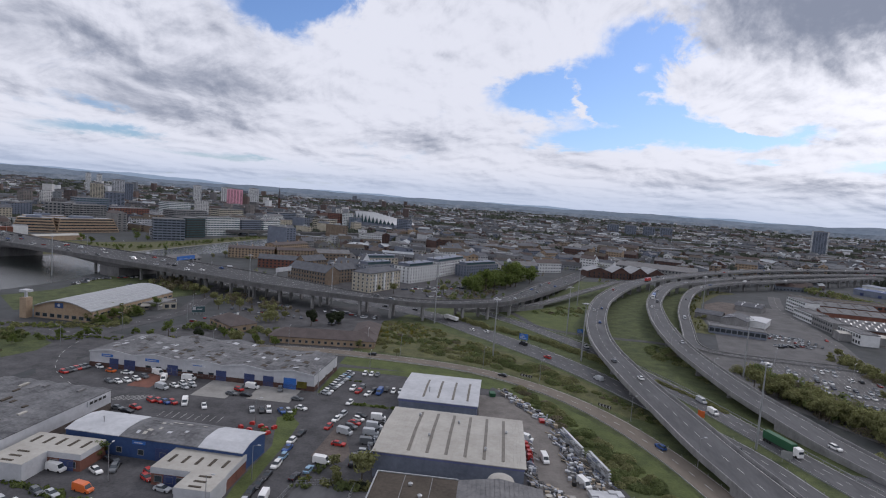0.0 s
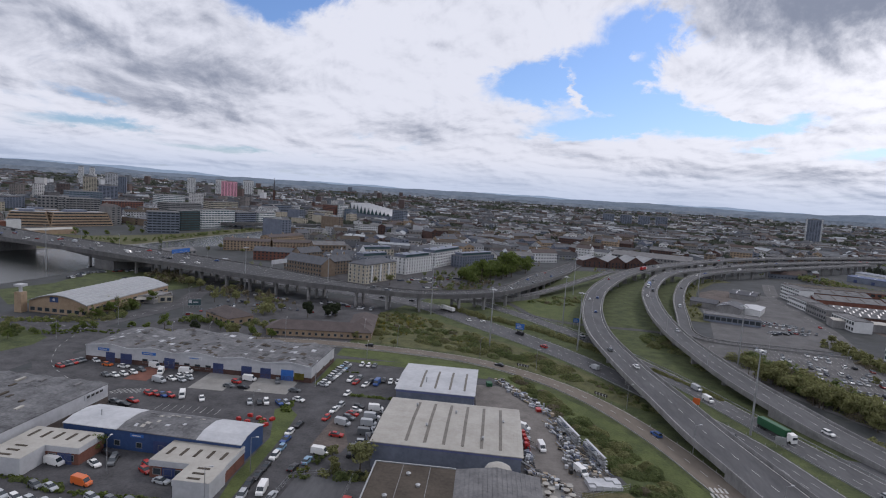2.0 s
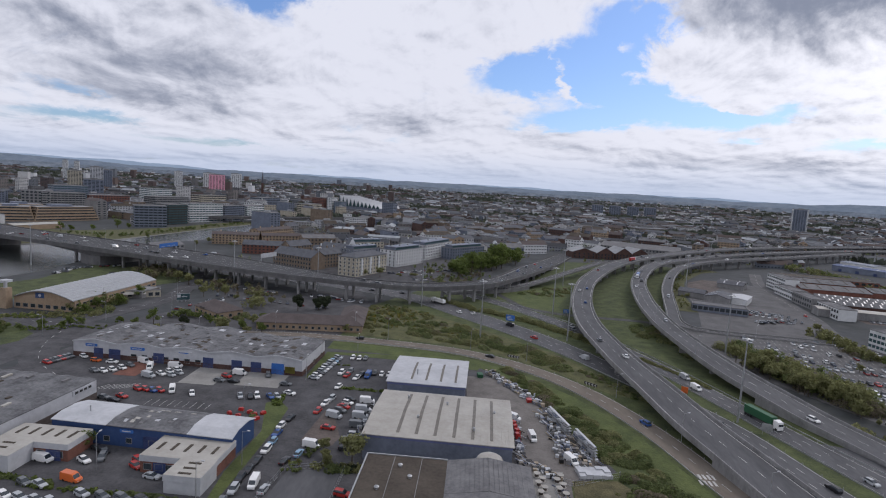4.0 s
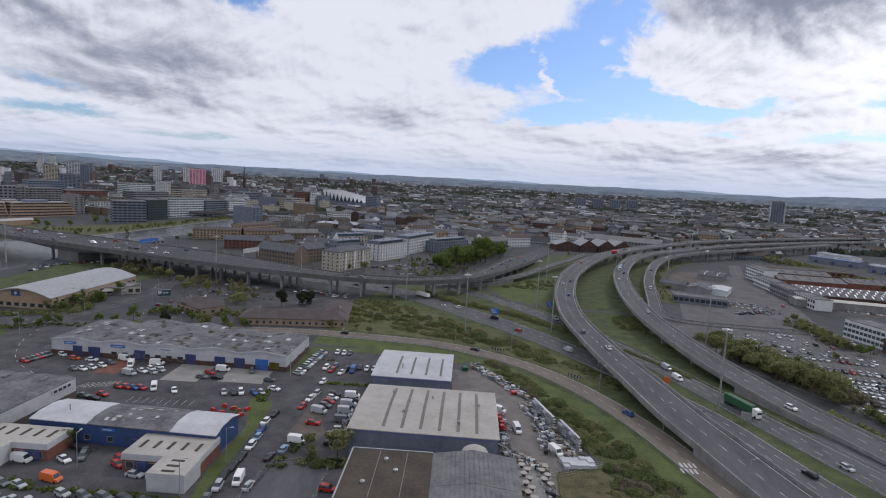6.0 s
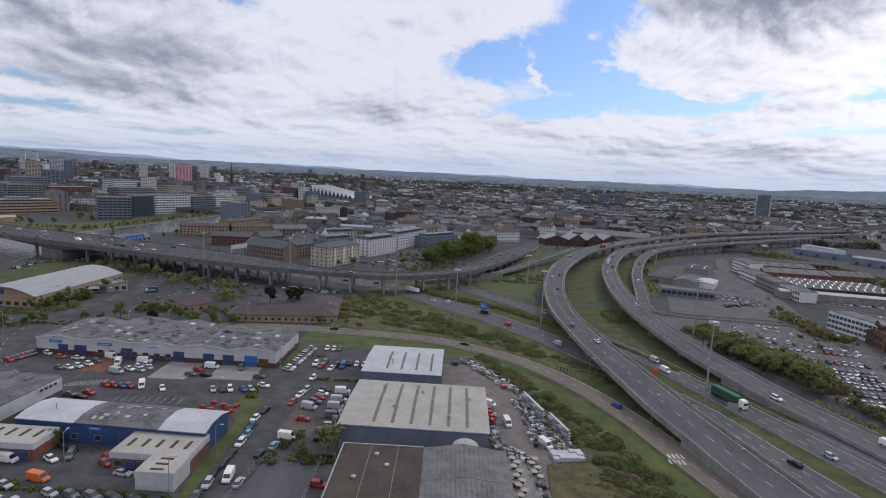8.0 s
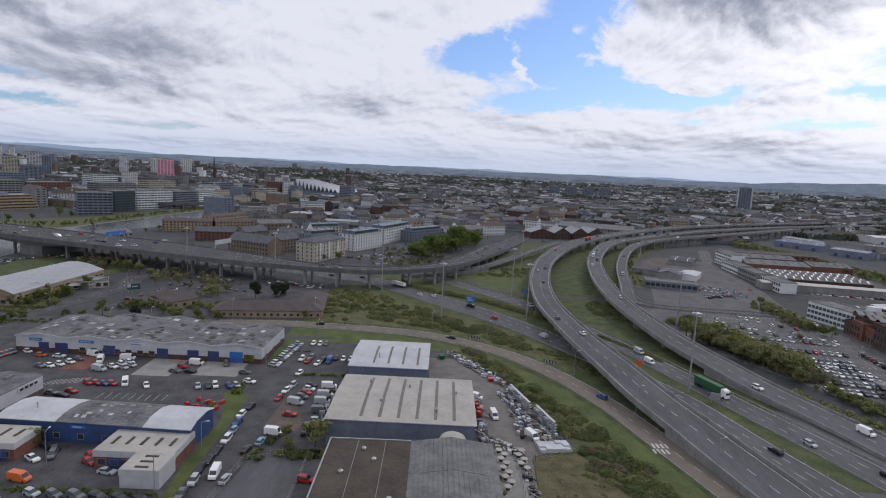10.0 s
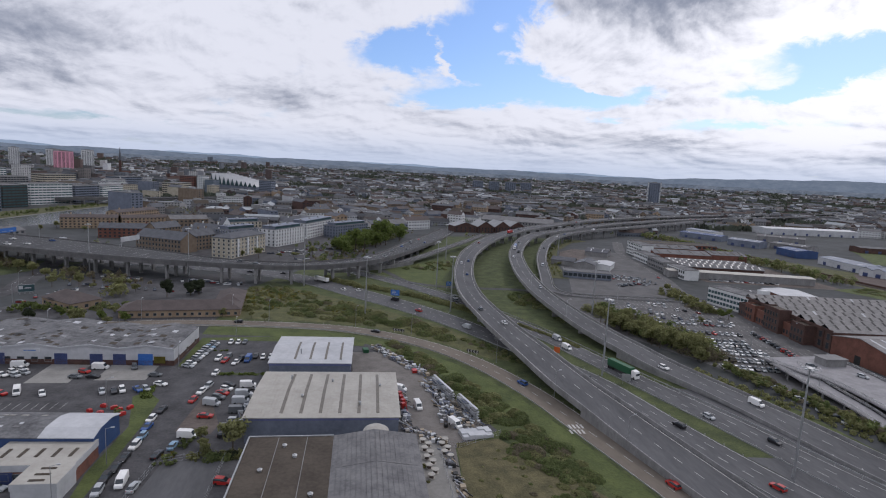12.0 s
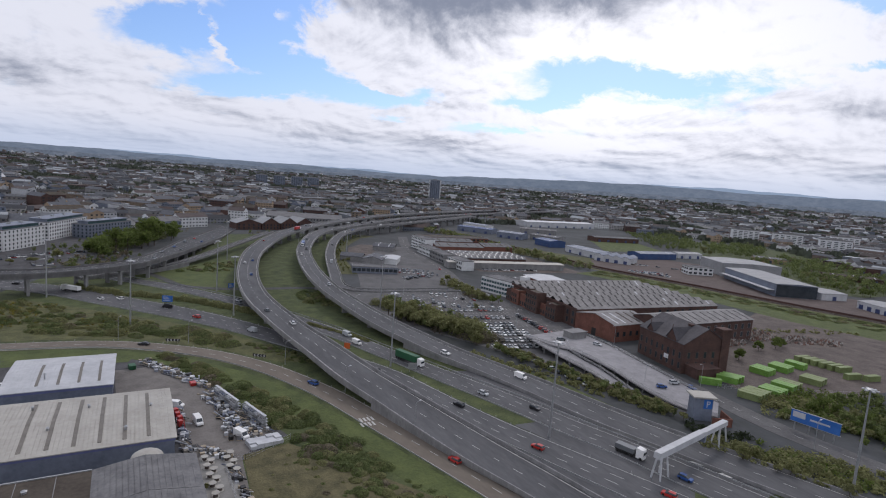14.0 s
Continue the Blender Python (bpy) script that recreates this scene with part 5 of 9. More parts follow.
def glass_office():
    w, d, h = 36, 16, 11
    b = thing("office_block", 235.5, 323.5, 0, -80, "three-storey office with long pale window bands", "building")
    plain_walls(b, w, d, h, RENDER_WHITE)
    flat_roof(b, w, d, h, GREY_ROOF)
    window_rows(b, w, d, "front", 14, 3, 1.4, 3.1, 2.1, 1.7, WHITE_CLAD, TEAL_GLASS)
    window_rows(b, w, d, "right", 5, 3, 1.4, 3.1, 2.1, 1.7, WHITE_CLAD, TEAL_GLASS)
    part("stair_tower", Geo().box(28, 33, 10, 15, h, h + 4), RENDER_WHITE, b)
    a = thing("brick_works", 241.5, 288, 0, -76, "soot-stained red brick terrace with arched openings", "factory")
    w, d, h = 40, 16, 8.5
    plain_walls(a, w, d, h, BRICK)
    saw_roofs(a, 0, w, 0, 2, 8, h - 0.2, 2.2, 5)
    window_rows(a, w, d, "front", 10, 2, 1.4, 3.6, 1.5, 2.4, RUST, GLASS)


def simple_shed(x, y, turn, w, d, h, rise, wall, roof, label, lights=0, doors=0, axis="x", name="shed", light_mat=None, category="building"):
    b = thing(name, x, y, 0, turn, label, category)
    gable_walls(b, w, d, h, rise, axis, wall)
    r = gable_roof(b, w, d, h, rise, axis, roof, 0.4)
    length = w if axis == "x" else d
    for i in range(lights):
        rooflight(r, w, d, h, rise, axis, length * (i + 0.5) / lights, 0.08, 0.44, 1.0, light_mat or WHITE_CLAD)
    for i in range(doors):
        shutter(b, w, d, "front", w * (i + 0.5) / doors, min(4, w / doors * 0.6), min(3.6, h * 0.7))
    return b


def flat_block(x, y, turn, w, d, h, wall, roof, label, floors=1, cols=6, name="building", pane=None, faces=("front", "right", "left"), ww=None, frame_mat=None):
    b = thing(name, x, y, 0, turn, label, "building")
    plain_walls(b, w, d, h, wall)
    flat_roof(b, w, d, h, roof)
    pitch = h / floors
    for f in faces:
        n = max(1, round(cols * FACES[f](w, d)[3] / w))
        window_rows(b, w, d, f, n, floors, pitch * 0.3, pitch, ww or FACES[f](w, d)[3] / n * 0.6, pitch * 0.5, frame_mat, pane)
    return b


def canopy_sheds():
    simple_shed(262, 413, -12.6, 118, 13, 5.5, 0.7, CONCRETE, CREAM_ROOF, "long narrow pale-roofed shed beside the street", 0, 0, name="long_shed")
    simple_shed(278, 296, -10, 25, 40, 8, 1.0, BRICK, WHITE_CLAD, "white-roofed brick workshop beside the works", 0, axis="y", name="workshop")
    simple_shed(254, 330, -10, 44, 12, 6, 1.2, CONCRETE, GREY_ROOF, "grey roofed workshop behind the office", 6, name="workshop")
    flat_block(166, 402, -19, 36, 15, 5.0, GREYBLUE_CLAD, GREY_ROOF, "low lilac-grey showroom with dark glazed front", 1, 10, "showroom", ww=3.0)
    simple_shed(190, 440, -34, 18, 24, 5, 2.5, CONCRETE, SLATE, "grey showroom with pitched roof and white canopy", 2, axis="y", name="showroom")
    simple_shed(208, 440, -34, 14, 26, 4.6, 0.8, RENDER_WHITE, WHITE_CLAD, "white flat canopy beside the showroom", 0, axis="y", name="showroom")
    simple_shed(178, 462, -34, 20, 12, 4.5, 2.4, CONCRETE, SLATE, "small grey building with pitched slate roof", 0, name="workshop")
    for i, (x, y, ln) in enumerate(((297, 552, 40), (283, 512, 36), (276, 472, 34), (272, 432, 32))):
        flat_block(x, y, -97, ln, 12, 8 if i else 13, RENDER_WHITE if i != 2 else CONCRETE, GREY_ROOF, "pale terraced commercial building along the street", 2 if i else 4, 9, "terrace_building", faces=("front", "left"))
    for i, (x, y, w, d) in enumerate(((312, 545, 60, 26), (300, 500, 56, 30), (362, 500, 36, 28))):
        simple_shed(x, y, -9, w, d, 7.5, 2.6, BRICK, (GREY_ROOF, RIB_ROOF)[i % 2], "red brick workshop with grey ridged roof", 5, name="workshop", light_mat=DARK_ROOF)
    flat_block(320, 572, -9, 90, 26, 9, BRICK, DARK_ROOF, "long red brick warehouse with dark flat roof", 2, 16, "brick_warehouse")
    for k in range(2):
        simple_shed(236 + k * 6, 522 + k * 9, -34, 22, 11, 4.5, 2.4, CONCRETE, (SLATE, GREY_ROOF)[k], "small workshop with pitched grey roof", 2, name="workshop")
    for k in range(4):
        simple_shed(289 + k * 2.2, 440 + k * 10.5, -11, 74, 9.5, 5, 2.2, DARK_BRICK, (GREY_ROOF, RIB_ROOF)[k % 2], "low workshop with glazed ridged roof", 12, name="workshop", light_mat=STEEL)
    # beyond the railway
    simple_shed(700, 835, -3, 175, 44, 10, 1.6, WHITE_CLAD, WHITE_CLAD, "long white-roofed distribution shed", 0, 8, name="distribution_shed")
    simple_shed(660, 617, -15, 80, 24, 7, 1.0, DARK_BRICK, GREY_ROOF, "dark shed beside a playing field", 0, 5, name="industrial_shed")
    for k in range(4):
        u = radians(-64)
        simple_shed(480 + 10 * k * math.cos(u), 446 + 10 * k * math.sin(u), -64, 10, 34, 6.5, 2.2, WHITE_CLAD, GREYBLUE_CLAD, "bay of a workshop with blue-grey ridged roof", 4, 1, "y", name="industrial_shed")
    for x, y, t, w, d, h, wm, rm in ((500, 515, -98, 62, 26, 7, WHITE_CLAD, GREYBLUE_CLAD), (506, 582, -95, 34, 26, 8, BLUE_CLAD, BLUE_CLAD), (498, 660, -62, 40, 24, 8, GREYBLUE_CLAD, GREYBLUE_CLAD), (545, 640, -70, 46, 26, 7, CONCRETE, GREY_ROOF),
                                     (528, 800, -75, 50, 22, 7, RENDER_WHITE, GREYBLUE_CLAD), (480, 742, -60, 60, 22, 7, GREYBLUE_CLAD, BLUE_CLAD), (590, 720, -40, 60, 24, 8, CONCRETE, RIB_ROOF), (560, 447, -5, 62, 22, 7, BLUE_CLAD, GREYBLUE_CLAD),
                                     (640, 452, -12, 40, 18, 6, WHITE_CLAD, SHEET_ROOF), (760, 420, -50, 40, 18, 6, TAN_BRICK, GREY_ROOF), (830, 330, -50, 70, 22, 7, DARK_BRICK, GREY_ROOF), (700, 305, -50, 60, 14, 5, DARK_BRICK, DARK_ROOF), (640, 200, -60, 60, 22, 7, CONCRETE, GREY_ROOF)):
        simple_shed(x, y, t, w, d, h, 1.6, wm, rm, "industrial shed with sheet walls and low ridged roof", 3, 3, name="industrial_shed")
    hall = simple_shed(497, 251, -32.3, 36, 92, 11, 0.8, GREYBLUE_CLAD, SHEET_ROOF, "large grey modern warehouse with dark glazed end", 0, 0, "y", name="large_warehouse")
    part("glazed_end", Geo().box(0.4, 35.6, -0.3, 0.02, 0.4, 10.6), GLASS, hall, "dark tinted end wall")
    part("canopy", Geo().box(-6, 0, 2, 90, 5.2, 5.7), WHITE_CLAD, hall, "pale side canopy")
    simple_shed(556, 338, -32.3, 62, 52, 14, 1.0, SHEET_ROOF, SHEET_ROOF, "pale grey modern warehouse with high walls", 0, 3, "y", name="large_warehouse")
    simple_shed(530, 229, -20, 26, 30, 6, 0.8, WHITE_CLAD, SHEET_ROOF, "low pale annex of a modern warehouse", 0, 1, name="industrial_shed")
    flat_block(519, 352, -32, 26, 16, 8, RENDER_WHITE, GREY_ROOF, "small white two-storey office with flat roof", 2, 5, "office_block", faces=("front", "left"))
    simple_shed(529, 202, -115, 62, 26, 6, 1.0, WHITE_CLAD, SHEET_ROOF, "low white-roofed industrial unit row", 0, 8, name="industrial_shed")


def parking_deck():
    b = thing("parking_deck", 0, 0, 0, 0, "sloping pale concrete parking deck on columns with steel railings", "car park")
    z = 4.5
    deck = curve([(196, 205, 4.5, 34), (197, 190, 4.5, 30), (198.5, 178, 4.5, 24), (196, 156, 4.0, 20), (194, 136, 2.6, 21), (195, 121, 0.9, 20), (199, 113, 0.2, 16)], 4)
    ramp = curve([(184, 197, 4.3, 11), (181.5, 176, 3.0, 8), (181, 157, 1.9, 6.5), (178, 138, 0.3, 5)], 4)
    for name, line, label in (("deck", deck, "pale concrete deck"), ("ramp", ramp, "sloping concrete ramp")):
        d = part(name, strip(Geo(), line, -1, 1, -0.6, 0.0 if name == "deck" else -0.03, "share"), DECK, b, label)
        nor = normals(line)
        for side in (-1, 1):
            g = Geo()
            for zz in (0.45, 0.8, 1.15):
                strip(g, line, side * 0.001, side * 0.10, zz, zz + 0.14, "edge")
            rail = part("railing", g, STEEL, d)
            for i in range(0, len(line), 1):
                o = side * (line[i][3] / 2 - 0.05)
                x, y = line[i][0] + nor[i][0] * o, line[i][1] + nor[i][1] * o
                part("railing_post", Geo().box(x - 0.06, x + 0.06, y - 0.06, y + 0.06, line[i][2] - 0.1, line[i][2] + 1.25), STEEL, rail)
        for i in range(0, len(line), 2):
            for side in (-0.9, -0.3, 0.3, 0.9) if name == "deck" else (-0.8, 0.8):
                if line[i][2] > 1.8:
                    x, y = line[i][0] + nor[i][0] * side * line[i][3] / 2, line[i][1] + nor[i][1] * side * line[i][3] / 2
                    part("column", Geo().box(x - 0.25, x + 0.25, y - 0.25, y + 0.25, 0, line[i][2] - 0.6), CONCRETE, d)
    part("hut", Geo().box(199, 209, 192, 198, z, z + 3).box(198.6, 209.4, 191.6, 198.4, z + 3, z + 3.3), CONCRETE, b, "small grey hut on the deck")
    t = thing("parking_tower", 180.5, 111, 0, -32, "slim grey entrance tower with flat cap and blue sign", "tower")
    part("core", Geo().box(0, 6.5, 0, 5, 0, 8.5), GREYBLUE_CLAD, t)
    part("cap", Geo().box(-0.9, 7.4, -0.9, 5.9, 8.5, 9.0), CREAM_ROOF, t, "flat pale roof cap")
    s = part("sign_panel", Geo().box(3.2, 6.2, -0.15, 0, 4.6, 8.0), SIGN_BLUE, t, "blue parking sign")
    part("sign_letter", Geo().box(4.2, 4.5, -0.2, -0.14, 5.2, 7.4).box(4.5, 5.3, -0.2, -0.14, 7.1, 7.4).box(5.1, 5.4, -0.2, -0.14, 6.3, 7.4).box(4.5, 5.3, -0.2, -0.14, 6.2, 6.5), WHITE_CLAD, s, "white letter P")
    part("low_wall", Geo().box(5, 12, -4, -3.6, 0, 3).box(11.6, 12, -4, 4, 0, 3), BRICK, t)


brick_works()
gabled_hall()
long_ridged_block()
corner_works()
glass_office()
canopy_sheds()
parking_deck()

# ---- town beyond the viaduct ----
def apartments(x, y, turn, w, d, floors, wall, label, balcony=True, top=True):
    h = floors * 3.1
    b = thing("apartment_block", x, y, 0, turn, label, "apartment block", "riverside flats")
    plain_walls(b, w, d, h, wall)
    flat_roof(b, w, d, h, GREY_ROOF)
    if top:
        s = part("penthouse", Geo().box(2.5, w - 2.5, 3, d - 3, h, h + 2.8).box(1.8, w - 1.8, 2.3, d - 2.3, h + 2.8, h + 3.1), GREYBLUE_CLAD, b, "set-back top storey with grey roof")
        part("penthouse_glazing", Geo().box(3.2, w - 3.2, 2.9, 3.02, h + 0.5, h + 2.4), TEAL_GLASS, s)
    bays = max(4, int(w / 4))
    window_rows(b, w, d, "front", bays, floors, 0.8, 3.1, 1.5, 1.7, RENDER_WHITE, GLASS)
    window_rows(b, w, d, "left", max(3, int(d / 4)), floors, 0.8, 3.1, 1.5, 1.7, RENDER_WHITE, GLASS)
    if balcony:
        for k in range(2, bays, 3):
            on_face(b, "bay", Geo().box(-0.9, 0.9, -0.8, 0, 0, h - 1.5), RENDER_WHITE, w, d, "front", w * k / bays, 1.0, "pale projecting bay")
    for k in range(3):
        part("roof_plant", Geo().box(4 + k * w / 3.4, 6.4 + k * w / 3.4, d / 2 - 1, d / 2 + 1, h + 0.02, h + (4.4 if top else 1.8)), STEEL, b)
    return b


cream = apartments(-90, 444, 64.6, 45, 18, 5, BEIGE, "cream stone apartment block with projecting bays and slate roof", True, False)
hip_roof(cream, 45, 18, 16.0, 3.4, SLATE)
apartments(-66, 514, 61.8, 46, 19, 5, RENDER_WHITE, "white and grey apartment block with flat roof", False)
apartments(-43, 577, 68.5, 70, 20, 5, RENDER_WHITE, "tall white apartment block with set-back top", False)
apartments(-15, 594, 52.5, 58, 16, 4, GREYBLUE_CLAD, "blue-grey apartment block with flat roof", False)
apartments(-104, 500, 55, 36, 16, 5, GREYBLUE_CLAD, "grey apartment block with flat roof", False)
apartments(-120, 560, 40, 40, 15, 5, BEIGE, "pale stone apartment block", False)


def old_block(x, y, turn, w, d, h, floors, wall, roof, rise, label, cols, name="old_warehouse"):
    b = thing(name, x, y, 0, turn, label, "building")
    gable_walls(b, w, d, h, rise, "x", wall)
    r = gable_roof(b, w, d, h, rise, "x", roof, 0.4)
    window_rows(b, w, d, "front", cols, floors, h / floors * 0.3, h / floors, w / cols * 0.45, h / floors * 0.5)
    window_rows(b, w, d, "left", max(2, int(d / 5)), floors, h / floors * 0.3, h / floors, 1.4, h / floors * 0.5)
    for k in range(3):
        part("chimney", Geo().box(w * (k + 0.5) / 3 - 0.6, w * (k + 0.5) / 3 + 0.6, d / 2 - 0.5, d / 2 + 0.5, h + rise - 0.5, h + rise + 2), wall, r)
    return b


old_block(-172, 481, -26.6, 45, 18, 11, 3, SANDSTONE, SLATE, 5.5, "long brown sandstone block with steep slate roof", 14)
old_block(-150, 520, -26, 44, 14, 10, 3, RENDER_WHITE, SLATE, 5, "white rendered flats under steep slate roof", 11)
old_block(-128, 478, 60, 26, 12, 12, 4, SANDSTONE, SLATE, 5, "sandstone gabled wing with slate roof", 7)
old_block(-150, 556, -22, 50, 14, 10, 3, RENDER_WHITE, SLATE, 4.5, "white rendered terrace with grey roof", 12)
old_block(-176, 540, 62, 30, 13, 10, 3, SANDSTONE, SLATE, 5, "sandstone gabled block with slate roof", 8)
old_block(-284, 598, 15, 50, 16, 11, 4, TAN_BRICK, BROWN_TILE, 2.5, "tan brick riverside warehouse flats", 14)
old_block(-232, 612, 30, 44, 16, 11, 4, TAN_BRICK, BROWN_TILE, 2.5, "tan brick riverside flats with brown roof", 12)
old_block(-252, 655, 70, 64, 16, 12, 4, TAN_BRICK, BROWN_TILE, 2.5, "orange-tan brick flats along the river", 16)
old_block(-225, 540, 8, 46, 15, 9, 3, BRICK, SLATE, 4, "low brick block with slate roof", 12)
old_block(192, 800, -24, 105, 46, 9, 2, CONCRETE, RIB_ROOF, 5, "long grey works with wide ridged roof", 24)
for x, y, turn, w, d, rise in ((132, 690, 8, 30, 26, 5), (163, 693, 8, 22, 30, 7), (188, 700, 12, 22, 30, 7), (212, 712, 20, 24, 28, 6)):
    b = thing("brick_workshop", x, y, 0, turn, "old brick workshop with pale-edged gable and grey roof", "factory")
    gable_walls(b, w, d, 8, rise, "y", DARK_BRICK)
    gable_roof(b, w, d, 8, rise, "y", SHEET_ROOF, 0.6)
    window_rows(b, w, d, "front", 5, 2, 1.2, 3.4, 1.6, 2.2)
flat_block(-198, 914, 36, 32, 26, 17, RENDER_WHITE, GREY_ROOF, "pale square office block with flat roof", 5, 8, "office_block")
OFFICES = [(-444, 713, 36, 39, 30, 29, 8, GREYBLUE_CLAD, GLASS), (-432, 775, 70, 34, 30, 29, 8, BLACK, TEAL_GLASS), (-432, 836, 61, 59, 28, 29, 8, RENDER_WHITE, TEAL_GLASS),
           (-405, 901, 72, 46, 26, 25, 7, GREYBLUE_CLAD, GLASS), (-387, 948, 82, 58, 26, 24, 7, RENDER_WHITE, TEAL_GLASS), 
           (-640, 800, 60, 60, 34, 34, 10, CONCRETE, GLASS), (-700, 900, 50, 50, 40, 42, 12, GREYBLUE_CLAD, TEAL_GLASS),
           (-560, 960, 66, 70, 30, 30, 9, CONCRETE, GLASS), (-520, 1050, 66, 60, 30, 34, 9, BEIGE, GLASS), (-640, 1080, 60, 46, 40, 40, 11, RENDER_WHITE, TEAL_GLASS),
           (-330, 1120, 78, 60, 26, 26, 7, BEIGE, GLASS), (-440, 1150, 70, 60, 30, 32, 9, GREYBLUE_CLAD, GLASS)]
for x, y, turn, w, d, h, floors, wall, pane in OFFICES:
    flat_block(x, y, turn, w, d, h, wall, GREY_ROOF, "riverside office block with long window bands and flat roof", floors, max(6, int(w / 5)), "office_block", pane, ("front", "left"), w / max(6, int(w / 5)) * 0.86)


def tower_block(x, y, turn, w, d, h, wall, label, stripe=None):
    z = land(x, y)
    b = thing("tower_block", x, y, z, turn, label, "tower block")
    plain_walls(b, w, d, h, wall, z0=-6)
    flat_roof(b, w, d, h, GREY_ROOF, 2.0)
    n = int(h / 3.2)
    g = Geo()
    for k in range(n):
        for j in range(5):
            g.box(w * (j + 0.15) / 5, w * (j + 0.8) / 5, -0.1, 0.05, k * 3.2 + 0.9, k * 3.2 + 2.3)
    tagged(part("windows", g, GLASS, b), kind="stuff")
    if stripe:
        part("cladding_panel", Geo().box(w * 0.1, w * 0.9, -0.25, -0.12, h * 0.12, h * 0.95), stripe, b)
    part("roof_plant", Geo().box(w * 0.3, w * 0.7, d * 0.3, d * 0.7, h, h + 4), CONCRETE, b)


PINK = surface("pink_cladding", (0.64, 0.29, 0.37), (0.76, 0.38, 0.46), 0.6, size=8, fine=2)
tower_block(966, 1697, -30, 34, 18, 72, GREYBLUE_CLAD, "dark slab tower block with pale edges")
tower_block(962, 1699, -30, 4, 19, 72, RENDER_WHITE, "pale stair tower of the slab block")
tower_block(995.5, 1679.8, -30, 4, 19, 72, RENDER_WHITE, "pale stair tower of the slab block")
for x, y in ((470, 2150), (536, 2150), (605, 2155), (672, 2160)):
    tower_block(x, y, -14, 42, 16, 40, GREYBLUE_CLAD, "blue-grey slab block of flats in a row")
tower_block(-1160, 2120, 28, 30, 24, 66, RENDER_WHITE, "pale concrete residential tower block")
tower_block(-1078, 2190, 28, 44, 24, 67, RENDER_WHITE, "pale concrete residential tower block")
tower_block(-955, 1985, 28, 54, 24, 67, PINK, "bright pink clad residential block")
tower_block(-1010, 2300, 28, 40, 24, 70, RENDER_WHITE, "pale concrete residential tower block")
tower_block(-1604, 2110, 32, 18, 18, 78, RENDER_WHITE, "grey residential tower far off")
tower_block(-1572, 2130, 32, 18, 18, 76, RENDER_WHITE, "grey residential tower far off")
tower_block(-1180, 1720, 32, 30, 30, 62, GREYBLUE_CLAD, "blue-grey glass office tower")
tower_block(-985, 1392, 35, 30, 24, 74, WHITE_CLAD, "pale blue-white office tower")
tower_block(-1030, 1372, 35, 30, 24, 62, BEIGE, "tan stone clad office tower")
tower_block(-900, 1250, 35, 40, 30, 46, GREYBLUE_CLAD, "grey office tower near the river")
for x, y, a in ((1100, 660, -45), (1125, 590, -50), (1110, 500, -55), (1290, 560, -50)):
    tower_block(x, y, a, 50, 16, 24, RENDER_WHITE, "long pale slab block of flats far off")


def spire(x, y, h, label):
    z = land(x, y)
    b = thing("church", x, y, z, 20, label, "church")
    part("tower", Geo().box(-4, 4, -4, 4, -4, h * 0.55), DARK_BRICK, b)
    part("spire", Geo().lathe(0, 0, [(4.4, h * 0.55), (0.2, h)], 8), SLATE, b)
    part("nave", Geo().box(4, 30, -7, 7, -4, 12).extrude([(-7.5, 12), (0, 19), (7.5, 12)], 4, 30, "x"), DARK_BRICK, b)


spire(-722, 1895, 92, "stone church with tall dark spire")
spire(-520, 1700, 46, "stone church with short spire")


def arena():
    """A great glazed hall whose ridged white roof steps down to one side."""
    b = thing("glazed_hall", -352, 1470, 0, -38, "great glazed hall under a stepped white ridged roof", "building")
    w, d, n = 165, 70, 11
    plain_walls(b, w, d, 15, GREYBLUE_CLAD)
    for k in range(n):
        x, top = k * w / n, 40 - 20 * k / n
        r = part("roof", Geo().extrude([(x, 14), (x + w / n * 0.55, top), (x + w / n, 14), (x + w / n, 14.5), (x + w / n * 0.55, top + 0.5), (x, 14.5)], -2, d, "y"), WHITE_CLAD, b, "white glazed roof ridge")
        part("gable", Geo().extrude([(x + 0.5, 14), (x + w / n * 0.55, top - 0.6), (x + w / n - 0.5, 14)], -1.4, -1.0, "y"), TEAL_GLASS, r)
    flat_block(-372, 1292, -20, 34, 24, 36, BRICK, GREY_ROOF, "red-clad office block with flat roof", 10, 6, "office_block")
    flat_block(-334, 1282, -20, 14, 24, 38, RENDER_WHITE, GREY_ROOF, "narrow pale office block with flat roof", 10, 3, "office_block", TEAL_GLASS)
    flat_block(-316, 1275, -20, 20, 24, 30, GREYBLUE_CLAD, GREY_ROOF, "blue glass office block with flat roof", 9, 4, "office_block", TEAL_GLASS)
    flat_block(-205, 1290, -15, 28, 26, 34, GREYBLUE_CLAD, DARK_ROOF, "dark blue glass office block with flat roof", 9, 6, "office_block", GLASS)


def gable_tower():
    """A white gable standing above the flats."""
    b = thing("gabled_tower", -112, 512, 0, 25, "pale stair tower with a tall pointed white gable", "tower")
    part("wall", Geo().box(0, 9, 0, 9, 0, 16), RENDER_WHITE, b)
    part("gable", Geo().extrude([(-0.5, 15.8), (4.5, 25), (9.5, 15.8)], -0.2, 0.3, "y"), RENDER_WHITE, b, "tall white gable")
    part("roof", Geo().extrude([(-0.6, 15.9), (4.5, 24.8), (9.6, 15.9), (9.6, 16.3), (4.5, 25.2), (-0.6, 16.3)], 0.3, 14, "y"), SLATE, b)


